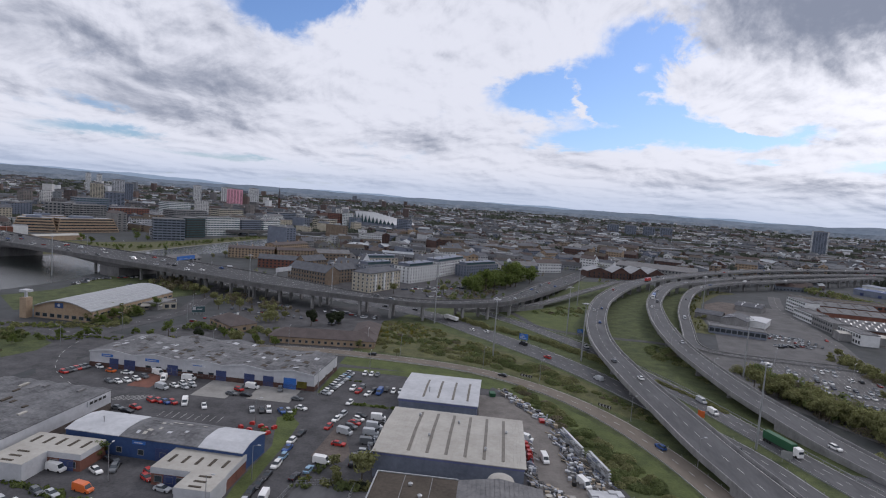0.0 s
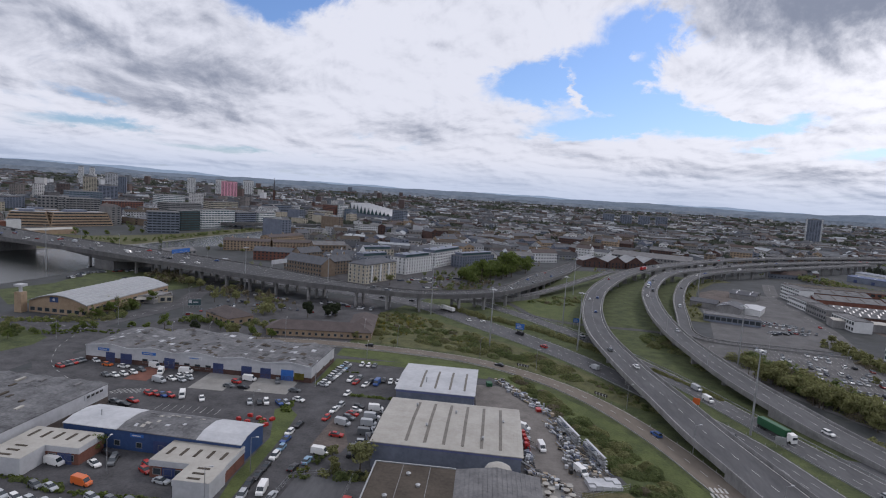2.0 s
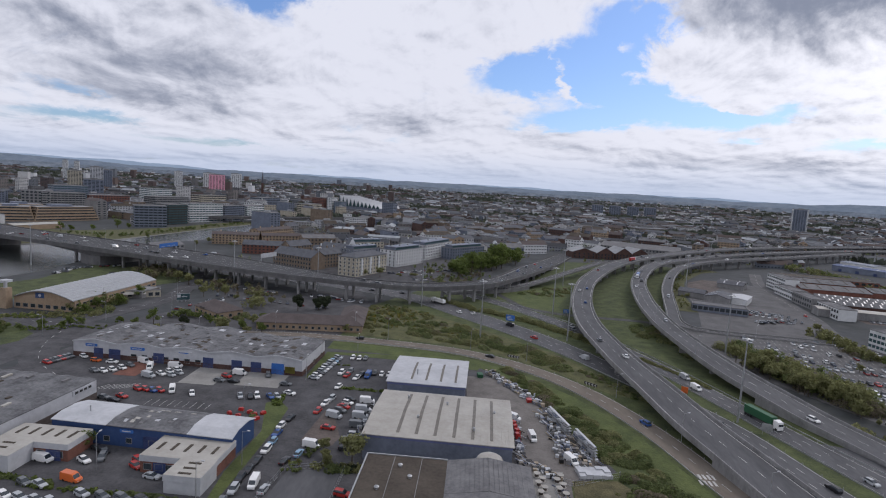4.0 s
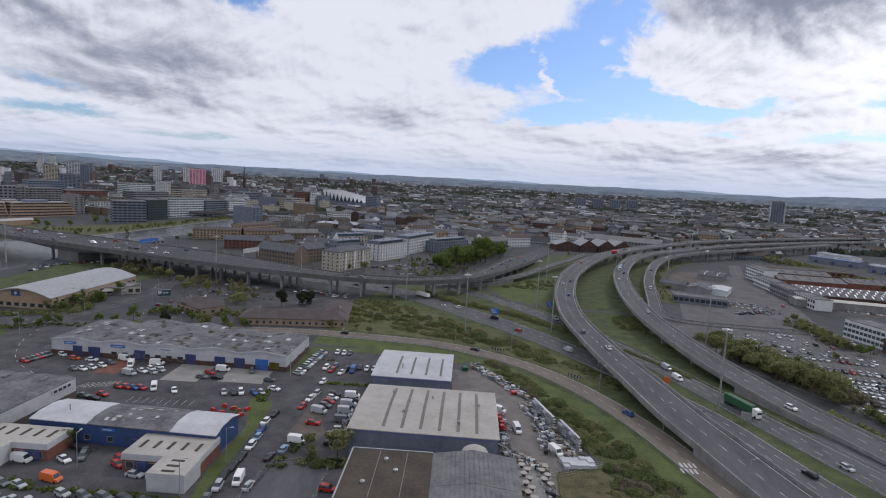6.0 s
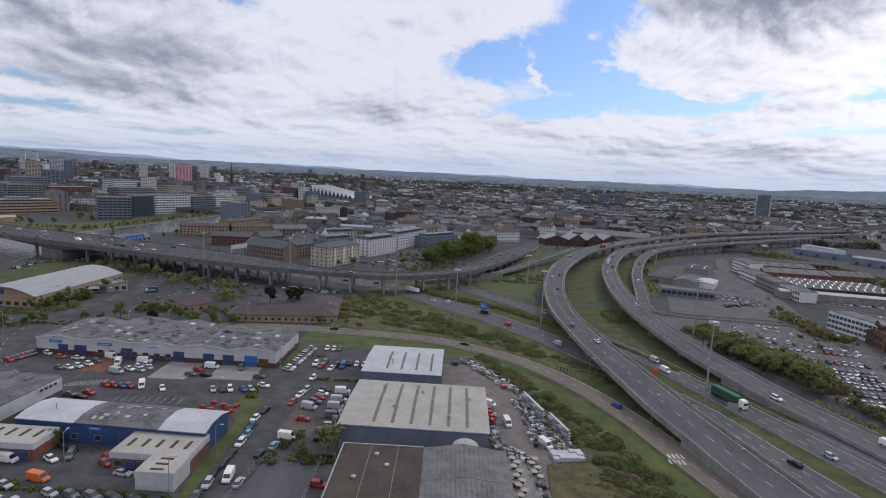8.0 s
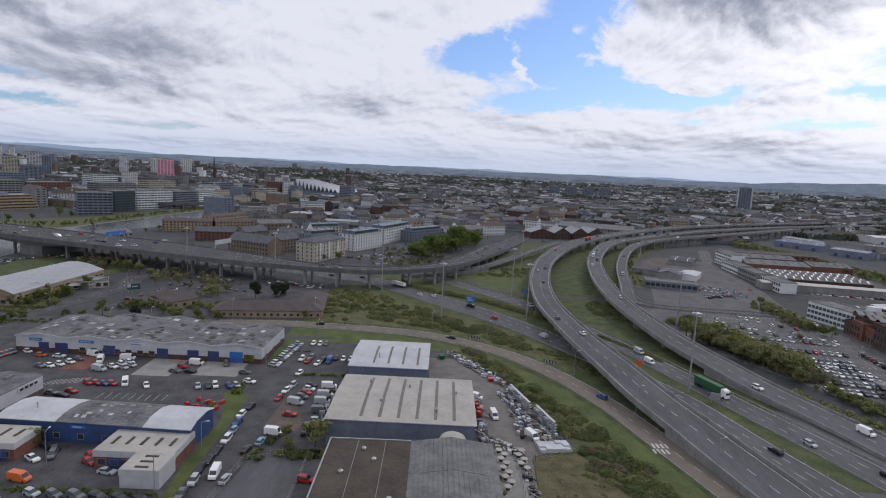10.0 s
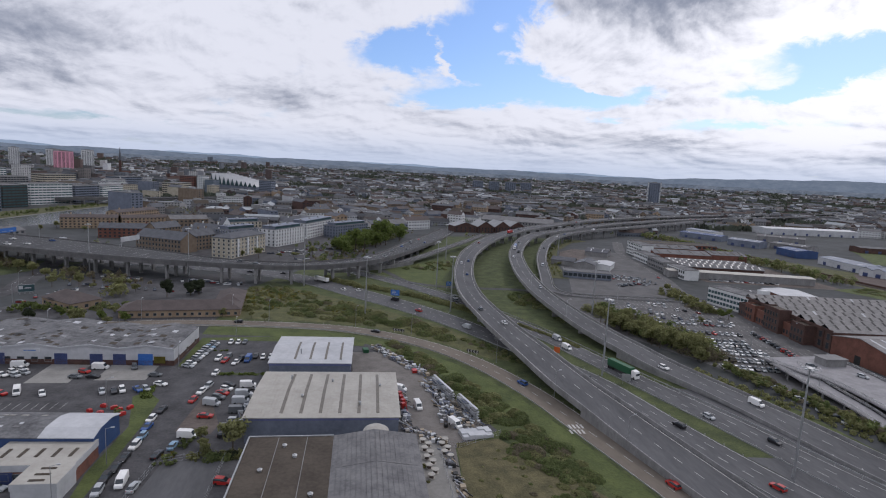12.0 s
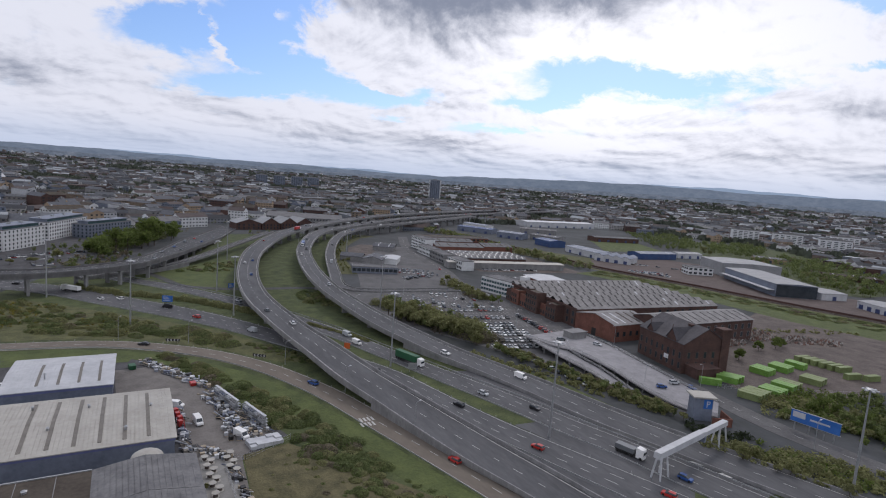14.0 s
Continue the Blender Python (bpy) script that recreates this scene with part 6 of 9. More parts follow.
def terraced_offices():
    """Low office complex of stepped wings with long window bands."""
    for k, (x, y, turn, w, d) in enumerate(((-615, 675, 35.7, 50, 34), (-574, 704, 63, 82, 30), (-640, 715, 45, 60, 26))):
        b = thing("office_complex", x, y, 0, turn, "stepped tan office wing with long window bands", "building")
        floors = 5
        for f in range(floors):
            z, step = f * 3.8, f * 1.3
            part("storey", Geo().box(step, w - step, step, d, z, z + 3.9), TAN_BRICK, b)
            part("window_band", Geo().box(step + 1, w - step - 1, step - 0.12, step + 0.1, z + 1.5, z + 3.1).box(step - 0.12, step + 0.1, step + 1, d - 1, z + 1.5, z + 3.1), GLASS, b)
        part("roof_plant", Geo().box(w * 0.3, w * 0.62, 10, d - 5, floors * 3.8, floors * 3.8 + 3.2), GREYBLUE_CLAD, b)
        part("roof", Geo().box(floors * 1.3, w - floors * 1.3, floors * 1.3, d - 0.1, floors * 3.8 + 0.1, floors * 3.8 + 0.35), SHEET_ROOF, b)
    for x, y, t, w, d, h, m in ((-665, 790, 30, 36, 26, 36, CONCRETE), (-702, 884, 45, 40, 26, 34, GREYBLUE_CLAD), (-663, 935, 66, 74, 24, 27, BRICK)):
        flat_block(x, y, t, w, d, h, m, SHEET_ROOF, "tall city office block with flat roof", 8, max(6, int(w / 5)), "office_block", TEAL_GLASS if m is GREYBLUE_CLAD else GLASS, ("front", "left"))
    simple_shed(-514, 600, 71, 54, 22, 5.5, 1.4, TAN_BRICK, CREAM_ROOF, "long low shed with pale curved roof by the river", 0, 0, name="riverside_shed")
    b = thing("white_hall", -552, 610, 0, 50, "plain white box building beside the bridge", "building")
    part("wall", Geo().box(0, 14, 0, 12, 0, 15), RENDER_WHITE, b)
    part("roof", Geo().box(-0.1, 14.1, -0.1, 12.1, 15, 15.3), SHEET_ROOF, b)
    part("side_block", Geo().box(-18, -0.05, 2, 14, 0, 13), BRICK, b, "red side block")


terraced_offices()


def river_haunches(line, parent, spots):
    """Deep curved girders that meet broad river piers."""
    nor = normals(line)
    for sx, sy, length in spots:
        mid = min(range(len(line)), key=lambda i: (line[i][0] - sx) ** 2 + (line[i][1] - sy) ** 2)
        v, f = [], []
        for i in range(max(0, mid - 15), min(len(line), mid + 16)):
            p, n = line[i], nor[i]
            away = min(1.0, math.hypot(p[0] - line[mid][0], p[1] - line[mid][1]) / length)
            low = -1.5 - 5.5 * (1 - away) ** 1.4
            o = p[3] / 2 - 0.6
            v += [(p[0] - n[0] * o, p[1] - n[1] * o, p[2] - 1.5), (p[0] + n[0] * o, p[1] + n[1] * o, p[2] - 1.5), (p[0] + n[0] * (o - 2), p[1] + n[1] * (o - 2), p[2] + low), (p[0] - n[0] * (o - 2), p[1] - n[1] * (o - 2), p[2] + low)]
            if len(v) > 4:
                k = len(v) - 4
                f += [(k - 4 + a, k - 4 + (a + 1) % 4, k + (a + 1) % 4, k + a) for a in range(4)]
        part("haunch", Geo().add(v, f), DARK_CONCRETE, parent, "deep curved concrete girder")
        p, n = line[mid], nor[mid]
        a = math.degrees(math.atan2(n[1], n[0]))
        o = p[3] / 2 - 3
        part("river_pier", Geo().prism([(-o, -11), (o, -11), (o + 2, 0), (o, 11), (-o, 11), (-o - 2, 0)], -1, p[2] - 6.5), DARK_CONCRETE, parent, "broad concrete river pier", at=pose(p[0], p[1], 0, 0, 0, a))


river_haunches(LEFT_VIADUCT, left_viaduct, [(-292, 438, 88), (-440, 486, 88)])
RAIL_BRIDGE = curve([(-420, 870, 9, 22), (-318, 945, 9, 22), (-215, 1040, 9, 22), (-110, 1140, 9, 20), (20, 1250, 9, 18)])
viaduct("viaduct_rail_bridge", RAIL_BRIDGE, "long dark railway bridge on squat piers across the river", 5, 16, 3.0, 3.0, columns=2)
gable_tower()
arena()
KEEP_OUT = [RIVER, [(230, 570), (240, 700), (420, 720), (470, 600), (330, 560)], [(-200, 385), (-60, 375), (10, 400), (75, 560), (45, 710), (-200, 610)], [(-720, 420), (-640, 640), (-520, 800), (-470, 760), (-420, 1010), (-330, 990), (-376, 583), (-420, 490)], [(-330, 220), (-330, 440), (-70, 400), (-40, 430), (110, 640), (330, 640), (560, 880), (660, 620), (640, 60), (-330, 60)],
            [(-200, 430), (-110, 430), (60, 560), (40, 690), (-60, 700), (-200, 560)], [(-330, 500), (-180, 500), (-180, 760), (-320, 760)], [(120, 630), (290, 780), (350, 900), (220, 900), (120, 720)],
            [(560, 420), (470, 800), (560, 880), (900, 850), (960, 720), (1030, 560), (900, 360), (640, 60)]]
TAKEN = [(x + 12, y + 12, 44) for x, y, *_ in OFFICES] + [(180, 705, 55), (250, 800, 75), (-620, 720, 60), (-560, 740, 60), (-640, 900, 50), (-290, 1430, 95), (-392, 545, 46), (-400, 640, 40), (-345, 1300, 50), (-190, 1300, 34), (-180, 930, 36), (-130, 520, 60)]
LINES = [RAMP_A, RAMP_B, LEFT_VIADUCT, BRANCH, STREET, RAIL_BRIDGE]


def free_spot(x, y, r=10):
    if any(inside(x, y, p) for p in KEEP_OUT) or any((x - a) ** 2 + (y - b) ** 2 < c * c for a, b, c in TAKEN):
        return False
    return math.hypot(x, y) > 1400 or not any(near_line(x, y, l[::3], r + 14) for l in LINES)


def town_house_row(g_wall, g_roof, g_win, x, y, turn, w, d, h, rise, base):
    """Adds one plain building to three shared meshes."""
    ca, sa = math.cos(radians(turn)), math.sin(radians(turn))
    P = lambda u, v, z: (x + u * ca - v * sa, y + u * sa + v * ca, base + z)
    a, b = w / 2, d / 2
    g_wall.add([P(-a, -b, -3), P(a, -b, -3), P(a, b, -3), P(-a, b, -3), P(-a, -b, h), P(a, -b, h), P(a, b, h), P(-a, b, h), P(-a, 0, h + rise), P(a, 0, h + rise)],
               [(0, 1, 5, 4), (1, 2, 6, 9, 5), (2, 3, 7, 6), (3, 0, 4, 8, 7)])
    if rise > 0.6:
        e = 0.4
        g_roof.add([P(-a - e, -b - e, h - 0.2), P(a + e, -b - e, h - 0.2), P(a + e, 0, h + rise + 0.1), P(-a - e, 0, h + rise + 0.1), P(a + e, b + e, h - 0.2), P(-a - e, b + e, h - 0.2)], [(0, 1, 2, 3), (3, 2, 4, 5)])
    else:
        g_roof.add([P(-a, -b, h + 0.3), P(a, -b, h + 0.3), P(a, b, h + 0.3), P(-a, b, h + 0.3), P(-a, -b, h - 0.3), P(a, -b, h - 0.3), P(a, b, h - 0.3), P(-a, b, h - 0.3)], [(0, 1, 2, 3), (4, 5, 1, 0), (5, 6, 2, 1), (6, 7, 3, 2), (7, 4, 0, 3)])
    if g_win is not None:
        n, cols = max(1, int(h / 3.2)), max(2, int(w / 4))
        for k in range(n):
            z0, z1 = 0.9 + k * h / n, 0.9 + k * h / n + 1.5
            for c in range(cols):
                u0, u1 = -a + w * (c + 0.25) / cols, -a + w * (c + 0.75) / cols
                g_win.add([P(u0, -b - 0.08, z0), P(u1, -b - 0.08, z0), P(u1, -b - 0.08, z1), P(u0, -b - 0.08, z1)], [(0, 1, 2, 3)])
            for s in (-1, 1):
                for c in range(max(1, int(d / 5))):
                    v0, v1 = -b + d * (c + 0.25) / max(1, int(d / 5)), -b + d * (c + 0.7) / max(1, int(d / 5))
                    g_win.add([P(s * (a + 0.08), v0, z0), P(s * (a + 0.08), v1, z0), P(s * (a + 0.08), v1, z1), P(s * (a + 0.08), v0, z1)], [(0, 1, 2, 3)])


ROOF_MATS = [SLATE, SLATE, GREY_ROOF, DARK_ROOF, BROWN_TILE, RIB_ROOF]
WALL_MATS = [TAN_BRICK, DARK_BRICK, CONCRETE, DARK_BRICK, SANDSTONE, CONCRETE, SANDSTONE, RENDER_WHITE, RENDER_WHITE, GREYBLUE_CLAD, GREYBLUE_CLAD, WHITE_CLAD]

CITY_MATS = [CONCRETE, GREYBLUE_CLAD, CONCRETE, BEIGE, GREYBLUE_CLAD, RENDER_WHITE, SANDSTONE, BEIGE, WHITE_CLAD, RENDER_WHITE]


MID_SPOTS = []


def mid_town():
    """Single buildings from 430 to 1250 m."""
    rng = random.Random(21)
    spots = MID_SPOTS
    tries = 0
    while len(spots) < 235 and tries < 9000:
        tries += 1
        az, r = radians(rng.uniform(-46, 66)), math.sqrt(rng.uniform(430 ** 2, 1250 ** 2))
        x, y = r * math.sin(az), r * math.cos(az)
        if not free_spot(x, y) or any((x - a) ** 2 + (y - b) ** 2 < 27 ** 2 for a, b in spots):
            continue
        spots.append((x, y))
        west = x < -250
        turn = (62 if west else 35 if x < 150 else -30) + rng.choice((0, 90)) + rng.uniform(-4, 4)
        w, d = rng.uniform(20, 44), rng.uniform(11, 18)
        h = rng.choice((7, 10, 13, 16, 22, 27)) if west else rng.choice((6, 7, 9, 10, 12, 12, 15))
        rise = 0 if west and rng.random() < 0.6 else rng.choice((0, 3, 3.5, 4.5))
        gw, gr, gn = Geo(), Geo(), Geo()
        town_house_row(gw, gr, gn, 0, 0, 0, w, d, h, rise, 0)
        wall = rng.choice(CITY_MATS if west else WALL_MATS)
        roof = rng.choice(ROOF_MATS)
        words = {TAN_BRICK: "tan brick", DARK_BRICK: "dark sooty brick", SANDSTONE: "brown sandstone", BEIGE: "pale stone", BRICK: "red brick", CONCRETE: "grey concrete", RENDER_WHITE: "white rendered", GREYBLUE_CLAD: "grey clad", WHITE_CLAD: "pale clad"}
        b = thing("building", x, y, 0, turn, words[wall] + (" town building with flat roof" if rise == 0 else " town building with pitched roof"), "building", "town buildings")
        part("wall", gw, wall, b)
        part("roof", gr, roof, b)
        tagged(part("windows", gn, GLASS, b), kind="stuff")
        if rise:
            k = rng.uniform(-0.4, 0.4)
            part("chimney", Geo().box(w * k - 0.8, w * k + 0.8, -0.5, 0.5, h + rise - 1, h + rise + 1.8), wall, b)
        else:
            part("roof_plant", Geo().box(-w * 0.2, w * 0.05, -2, 2, h + 0.2, h + 2.8), STEEL, b)


def far_town():
    rng = random.Random(4)
    gw, gr = Geo(), Geo()
    win = Geo()
    for k in range(13500):
        az = radians(rng.uniform(-50, 76))
        r = 640 * (4000 / 640) ** (rng.random() ** 0.85)
        x, y = r * math.sin(az), r * math.cos(az)
        if not free_spot(x, y) or (r < 1300 and any((x - a) ** 2 + (y - b) ** 2 < 30 ** 2 for a, b in MID_SPOTS)) or noise.noise((x / 230, y / 230, 0)) > 0.16 - 0.10 * (r > 2600) + rng.uniform(-0.12, 0.12):
            continue
        dist = int(noise.noise((x / 500, y / 500, 5)) * 4) * 22
        turn = dist + rng.choice((0, 90)) + rng.uniform(-3, 3)
        big = rng.random()
        if big < 0.10:
            w, d, h, rise = rng.uniform(40, 90), rng.uniform(20, 45), rng.uniform(6, 12), 0.0
        elif big < 0.14 and math.degrees(az) < -8 and r > 1500:
            w, d, h, rise = rng.uniform(18, 30), rng.uniform(14, 22), rng.uniform(20, 42), 0.0
        else:
            w, d, h, rise = rng.uniform(14, 46), rng.uniform(9, 13), rng.choice((5.5, 6, 8, 10, 12) if r > 1150 else (5.5, 6, 7, 9)), rng.uniform(2.5, 4.5)
        town_house_row(gw, gr, win if r < 1900 else None, x, y, turn, w, d, h, rise, land(x, y))
    solid("far_town_walls", gw, CITY_WALL, "countless far houses and blocks of mixed stone and brick", "houses", "stuff")
    solid("far_town_roofs", gr, CITY_ROOF, "countless far slate and grey roofs", "roofs", "stuff")
    solid("far_town_windows", win, GLASS, "countless small dark windows of far houses", "windows", "stuff")


mid_town()
far_town()

# ---- trees and scrub ----
def leaf_cloud(g, cx, cy, cz, rx, rz, count, size, rng):
    """Leaf clumps in an uneven shell, each facing roughly outwards and up."""
    for i in range(count):
        while True:
            p = Vector((rng.uniform(-1, 1), rng.uniform(-1, 1), rng.uniform(-1, 1)))
            if 0.3 < p.length < 1:
                break
        s = size * rng.uniform(0.6, 1.4)
        n = (p.normalized() + Vector((rng.uniform(-0.7, 0.7), rng.uniform(-0.7, 0.7), rng.uniform(-0.1, 0.9)))).normalized()
        a = n.orthogonal().normalized()
        a.rotate(Quaternion(n, rng.uniform(0, 6.28)))
        b = n.cross(a) * s * rng.uniform(0.6, 1.0)
        a = a * s
        c = Vector((cx + p.x * rx, cy + p.y * rx, cz + p.z * rz))
        g.add([c - a, c + b * 0.6, c + a, c - b * 0.7], [(0, 1, 2), (0, 2, 3)])


def bush(g, x, y, rx, ry, turn, h, size, rng):
    """A low dome of leaf clumps standing on the ground."""
    ca, sa = math.cos(radians(turn)), math.sin(radians(turn))
    k = int(24 + 5.5 * rx * ry / (size * size))
    lobes = [(rng.uniform(0, 6.28), rng.uniform(0.0, 0.6), rng.uniform(0.6, 1.0)) for j in range(4)]
    for i in range(min(k, 420)):
        az, up = rng.uniform(0, 6.28), rng.random() ** 0.8
        lobe = 0.78 + 0.22 * max(q * math.cos(az - t) for t, w, q in lobes) + rng.uniform(-0.10, 0.10)
        flat = math.sqrt(max(0.0, 1 - up * up)) * lobe
        u, v, z = rx * flat * math.cos(az), ry * flat * math.sin(az), h * up * (0.75 + 0.25 * lobe)
        n = Vector((math.cos(az) * flat / rx, math.sin(az) * flat / ry, up / h + 0.1)).normalized()
        n = (n + Vector((rng.uniform(-0.5, 0.5), rng.uniform(-0.5, 0.5), rng.uniform(0, 0.5)))).normalized()
        a = n.orthogonal().normalized()
        a.rotate(Quaternion(n, rng.uniform(0, 6.28)))
        w = size * rng.uniform(0.6, 1.4)
        b = n.cross(a) * w * 0.8
        a = a * w
        c = Vector((u, v, z))
        q = [c - a, c + b * 0.8, c + a, c - b * 0.9]
        g.add([(x + p.x * ca - p.y * sa, y + p.x * sa + p.y * ca, max(0.02, p.z)) for p in q], [(0, 1, 2), (0, 2, 3)])


def thicket(shades, areas, seed):
    """Bushes of mixed greens. areas: polygon, number, least and greatest half width, height as a share of it; shades: name, material, label, share."""
    rng = random.Random(seed)
    geos = [Geo() for _ in shades]
    for poly, count, lo, hi, tall in areas:
        xs, ys = [p[0] for p in poly], [p[1] for p in poly]
        done = 0
        while done < count:
            x, y = rng.uniform(min(xs), max(xs)), rng.uniform(min(ys), max(ys))
            if not inside(x, y, poly):
                continue
            done += 1
            r = rng.uniform(lo, hi)
            pick_one = rng.choices(range(len(shades)), [q[3] for q in shades])[0]
            bush(geos[pick_one], x, y, r * rng.uniform(0.9, 1.7), r, rng.uniform(-60, 0), r * tall * rng.uniform(0.7, 1.2), 0.15 + 0.05 * r, rng)
    for g, (name, material, label, _) in zip(geos, shades):
        solid(name, g, material, label, "bushes", "stuff")


def hedge(name, material, label, lines, seed):
    """Overlapping bushes along lines of points; width, height."""
    rng = random.Random(seed)
    g = Geo()
    for pts, wide, tall in lines:
        for (x0, y0), (x1, y1) in zip(pts, pts[1:]):
            n = max(1, int(math.hypot(x1 - x0, y1 - y0) / (wide * 0.55)))
            for i in range(n):
                t = (i + rng.random()) / n
                r = wide * rng.uniform(0.4, 0.62)
                bush(g, x0 + (x1 - x0) * t + rng.uniform(-0.2, 0.2) * wide, y0 + (y1 - y0) * t + rng.uniform(-0.2, 0.2) * wide, r * 1.3, r, math.degrees(math.atan2(y1 - y0, x1 - x0)), tall * rng.uniform(0.7, 1.15), 0.30, rng)
    solid(name, g, material, label, "hedge", "stuff")


def tree_meshes(height, spread, leaf, seed, leaf_size=0.48, count=850):
    rng = random.Random(seed)
    trunk = Geo()
    trunk.lathe(0, 0, [(height * 0.030, 0), (height * 0.022, height * 0.2), (height * 0.014, height * 0.5), (height * 0.005, height * 0.85)], 7)
    crown = Geo()
    for k in range(9):
        a = k * 2.4 + rng.uniform(-0.4, 0.4)
        z0 = height * rng.uniform(0.22, 0.6)
        ln = spread * rng.uniform(0.55, 1.0)
        tip = (ln * math.cos(a), ln * math.sin(a), z0 + height * rng.uniform(0.12, 0.36))
        trunk.bar((0, 0, z0), tip, height * 0.008, 5)
        leaf_cloud(crown, tip[0] * 0.8, tip[1] * 0.8, tip[2], spread * rng.uniform(0.38, 0.6), height * rng.uniform(0.10, 0.18), count // 11, leaf_size, rng)
    leaf_cloud(crown, 0, 0, height * 0.78, spread * 0.6, height * 0.2, count // 5, leaf_size, rng)
    return trunk.mesh("trunk", BARK), crown.mesh("crown", leaf)


TREES = {"green": [tree_meshes(9, 3.6, LEAF, 1), tree_meshes(11, 4.2, LEAF, 2), tree_meshes(7, 3.0, LEAF, 3)],
         "olive": [tree_meshes(8, 3.4, LEAF_OLIVE, 4), tree_meshes(10, 3.8, LEAF_OLIVE, 5), tree_meshes(6, 2.8, LEAF_OLIVE, 6)],
         "dark": [tree_meshes(8, 2.8, LEAF_DARK, 7, 0.5, 1500)]}
TREE_WORDS = {"green": "leafy bright green tree in spring", "olive": "tree with thin olive spring leaves", "dark": "dense dark evergreen tree"}


def tree(x, y, tone, rng, scale=1.0):
    trunk, crown = rng.choice(TREES[tone])
    s = scale * rng.uniform(0.8, 1.2)
    t = thing("tree", x, y, land(x, y), rng.uniform(0, 360), TREE_WORDS[tone], "tree", "trees")
    t.scale = (s, s, s * rng.uniform(0.9, 1.1))
    part("trunk", trunk, None, t)
    part("crown", crown, None, t)


def tree_rows():
    rng = random.Random(9)

    def along(a, b, n, tone, spread, scale=1.0):
        for i in range(n):
            t = (i + rng.uniform(-0.3, 0.3)) / max(1, n - 1)
            tree(a[0] + (b[0] - a[0]) * t + rng.uniform(-spread, spread), a[1] + (b[1] - a[1]) * t + rng.uniform(-spread, spread), tone, rng, scale)
    along((0, 488), (62, 620), 10, "green", 8, 2.0)
    along((-80, 452), (-30, 470), 6, "olive", 5, 0.8)
    along((138, 268), (157, 210), 26, "olive", 3.5, 0.95)
    along((144, 262), (163, 222), 20, "olive", 3.5, 0.9)
    along((160, 192), (172, 128), 8, "olive", 3, 0.45)
    along((224, 352), (216, 296), 8, "olive", 1.2, 0.6)
    tree(218, 285, "green", rng, 0.7), tree(220, 281, "green", rng, 0.7), tree(196, 272, "olive", rng, 0.6)
    along((385, 545), (402, 430), 8, "olive", 3, 0.9)
    along((408, 520), (412, 400), 6, "olive", 3, 0.9)
    along((408, 640), (412, 560), 6, "green", 4, 0.9)
    along((740, 480), (760, 480), 4, "olive", 10, 1.1)
    along((640, 300), (720, 260), 6, "olive", 10, 1.0)
    along((600, 250), (640, 90), 11, "green", 14, 1.0)
    along((225, 92), (262, 62), 12, "green", 8, 0.6)
    along((222, 82), (245, 50), 9, "olive", 5, 0.6)
    along((168, 84), (182, 60), 8, "olive", 4, 0.5)
    along((176, 112), (166, 150), 8, "olive", 2, 0.5)
    along((262, 160), (272, 148), 3, "green", 3, 0.8)
    along((300, 152), (330, 160), 3, "green", 5, 0.8)
    along((-27, 143), (-24, 141), 1, "olive", 0.6, 1.1)
    along((-34, 141), (-38, 150), 3, "olive", 0.6, 0.5)
    along((-195, 255), (-150, 262), 5, "green", 5, 0.6)
    along((-200, 278), (-198, 318), 4, "green", 3, 0.7)
    along((-128, 270), (-104, 268), 5, "green", 4, 0.65)
    along((-122, 258), (-106, 264), 3, "olive", 3, 0.7)
    along((-95, 318), (-80, 322), 3, "dark", 2, 1.0)
    along((-140, 266), (-141, 268), 1, "dark", 0.3, 0.7)
    along((-60, 278), (-40, 270), 3, "olive", 3, 0.5)
    along((-165, 335), (-120, 330), 5, "olive", 6, 0.7)
    along((-210, 375), (-180, 360), 5, "olive", 6, 0.8)
    along((-220, 230), (-186, 246), 4, "green", 4, 0.7)
    along((-480, 620), (-440, 700), 5, "green", 10, 0.9)
    along((-300, 590), (-200, 560), 5, "olive", 10, 0.8)
    along((-400, 560), (-360, 600), 2, "green", 8, 0.8)
    along((-101, 142), (-97, 142), 1, "green", 0.5, 0.55)
    for i in range(24):
        az, r = radians(rng.uniform(-44, 62)), rng.uniform(430, 1150)
        x, y = r * math.sin(az), r * math.cos(az)
        if free_spot(x, y, 2):
            tree(x, y, rng.choice(("green", "olive", "olive")), rng, rng.uniform(0.8, 1.3))


def scrub(name, material, label, patches, seed, size=0.42):
    """patches: centre x, y, half length, half width, turn, count, height."""
    rng = random.Random(seed)
    g = Geo()
    for x, y, a, b, turn, count, h in patches:
        ca, sa = math.cos(radians(turn)), math.sin(radians(turn))
        for k in range(count):
            u, v = a * rng.uniform(-1, 1), b * rng.uniform(-1, 1)
            px, py = x + u * ca - v * sa, y + u * sa + v * ca
            k = h * rng.uniform(0.5, 1.2)
            leaf_cloud(g, px, py, k * 0.45, k * rng.uniform(0.6, 1.1), k * 0.5, 26, size * (0.7 + 0.25 * k), rng)
    solid(name, g, material, label, "bushes", "stuff")


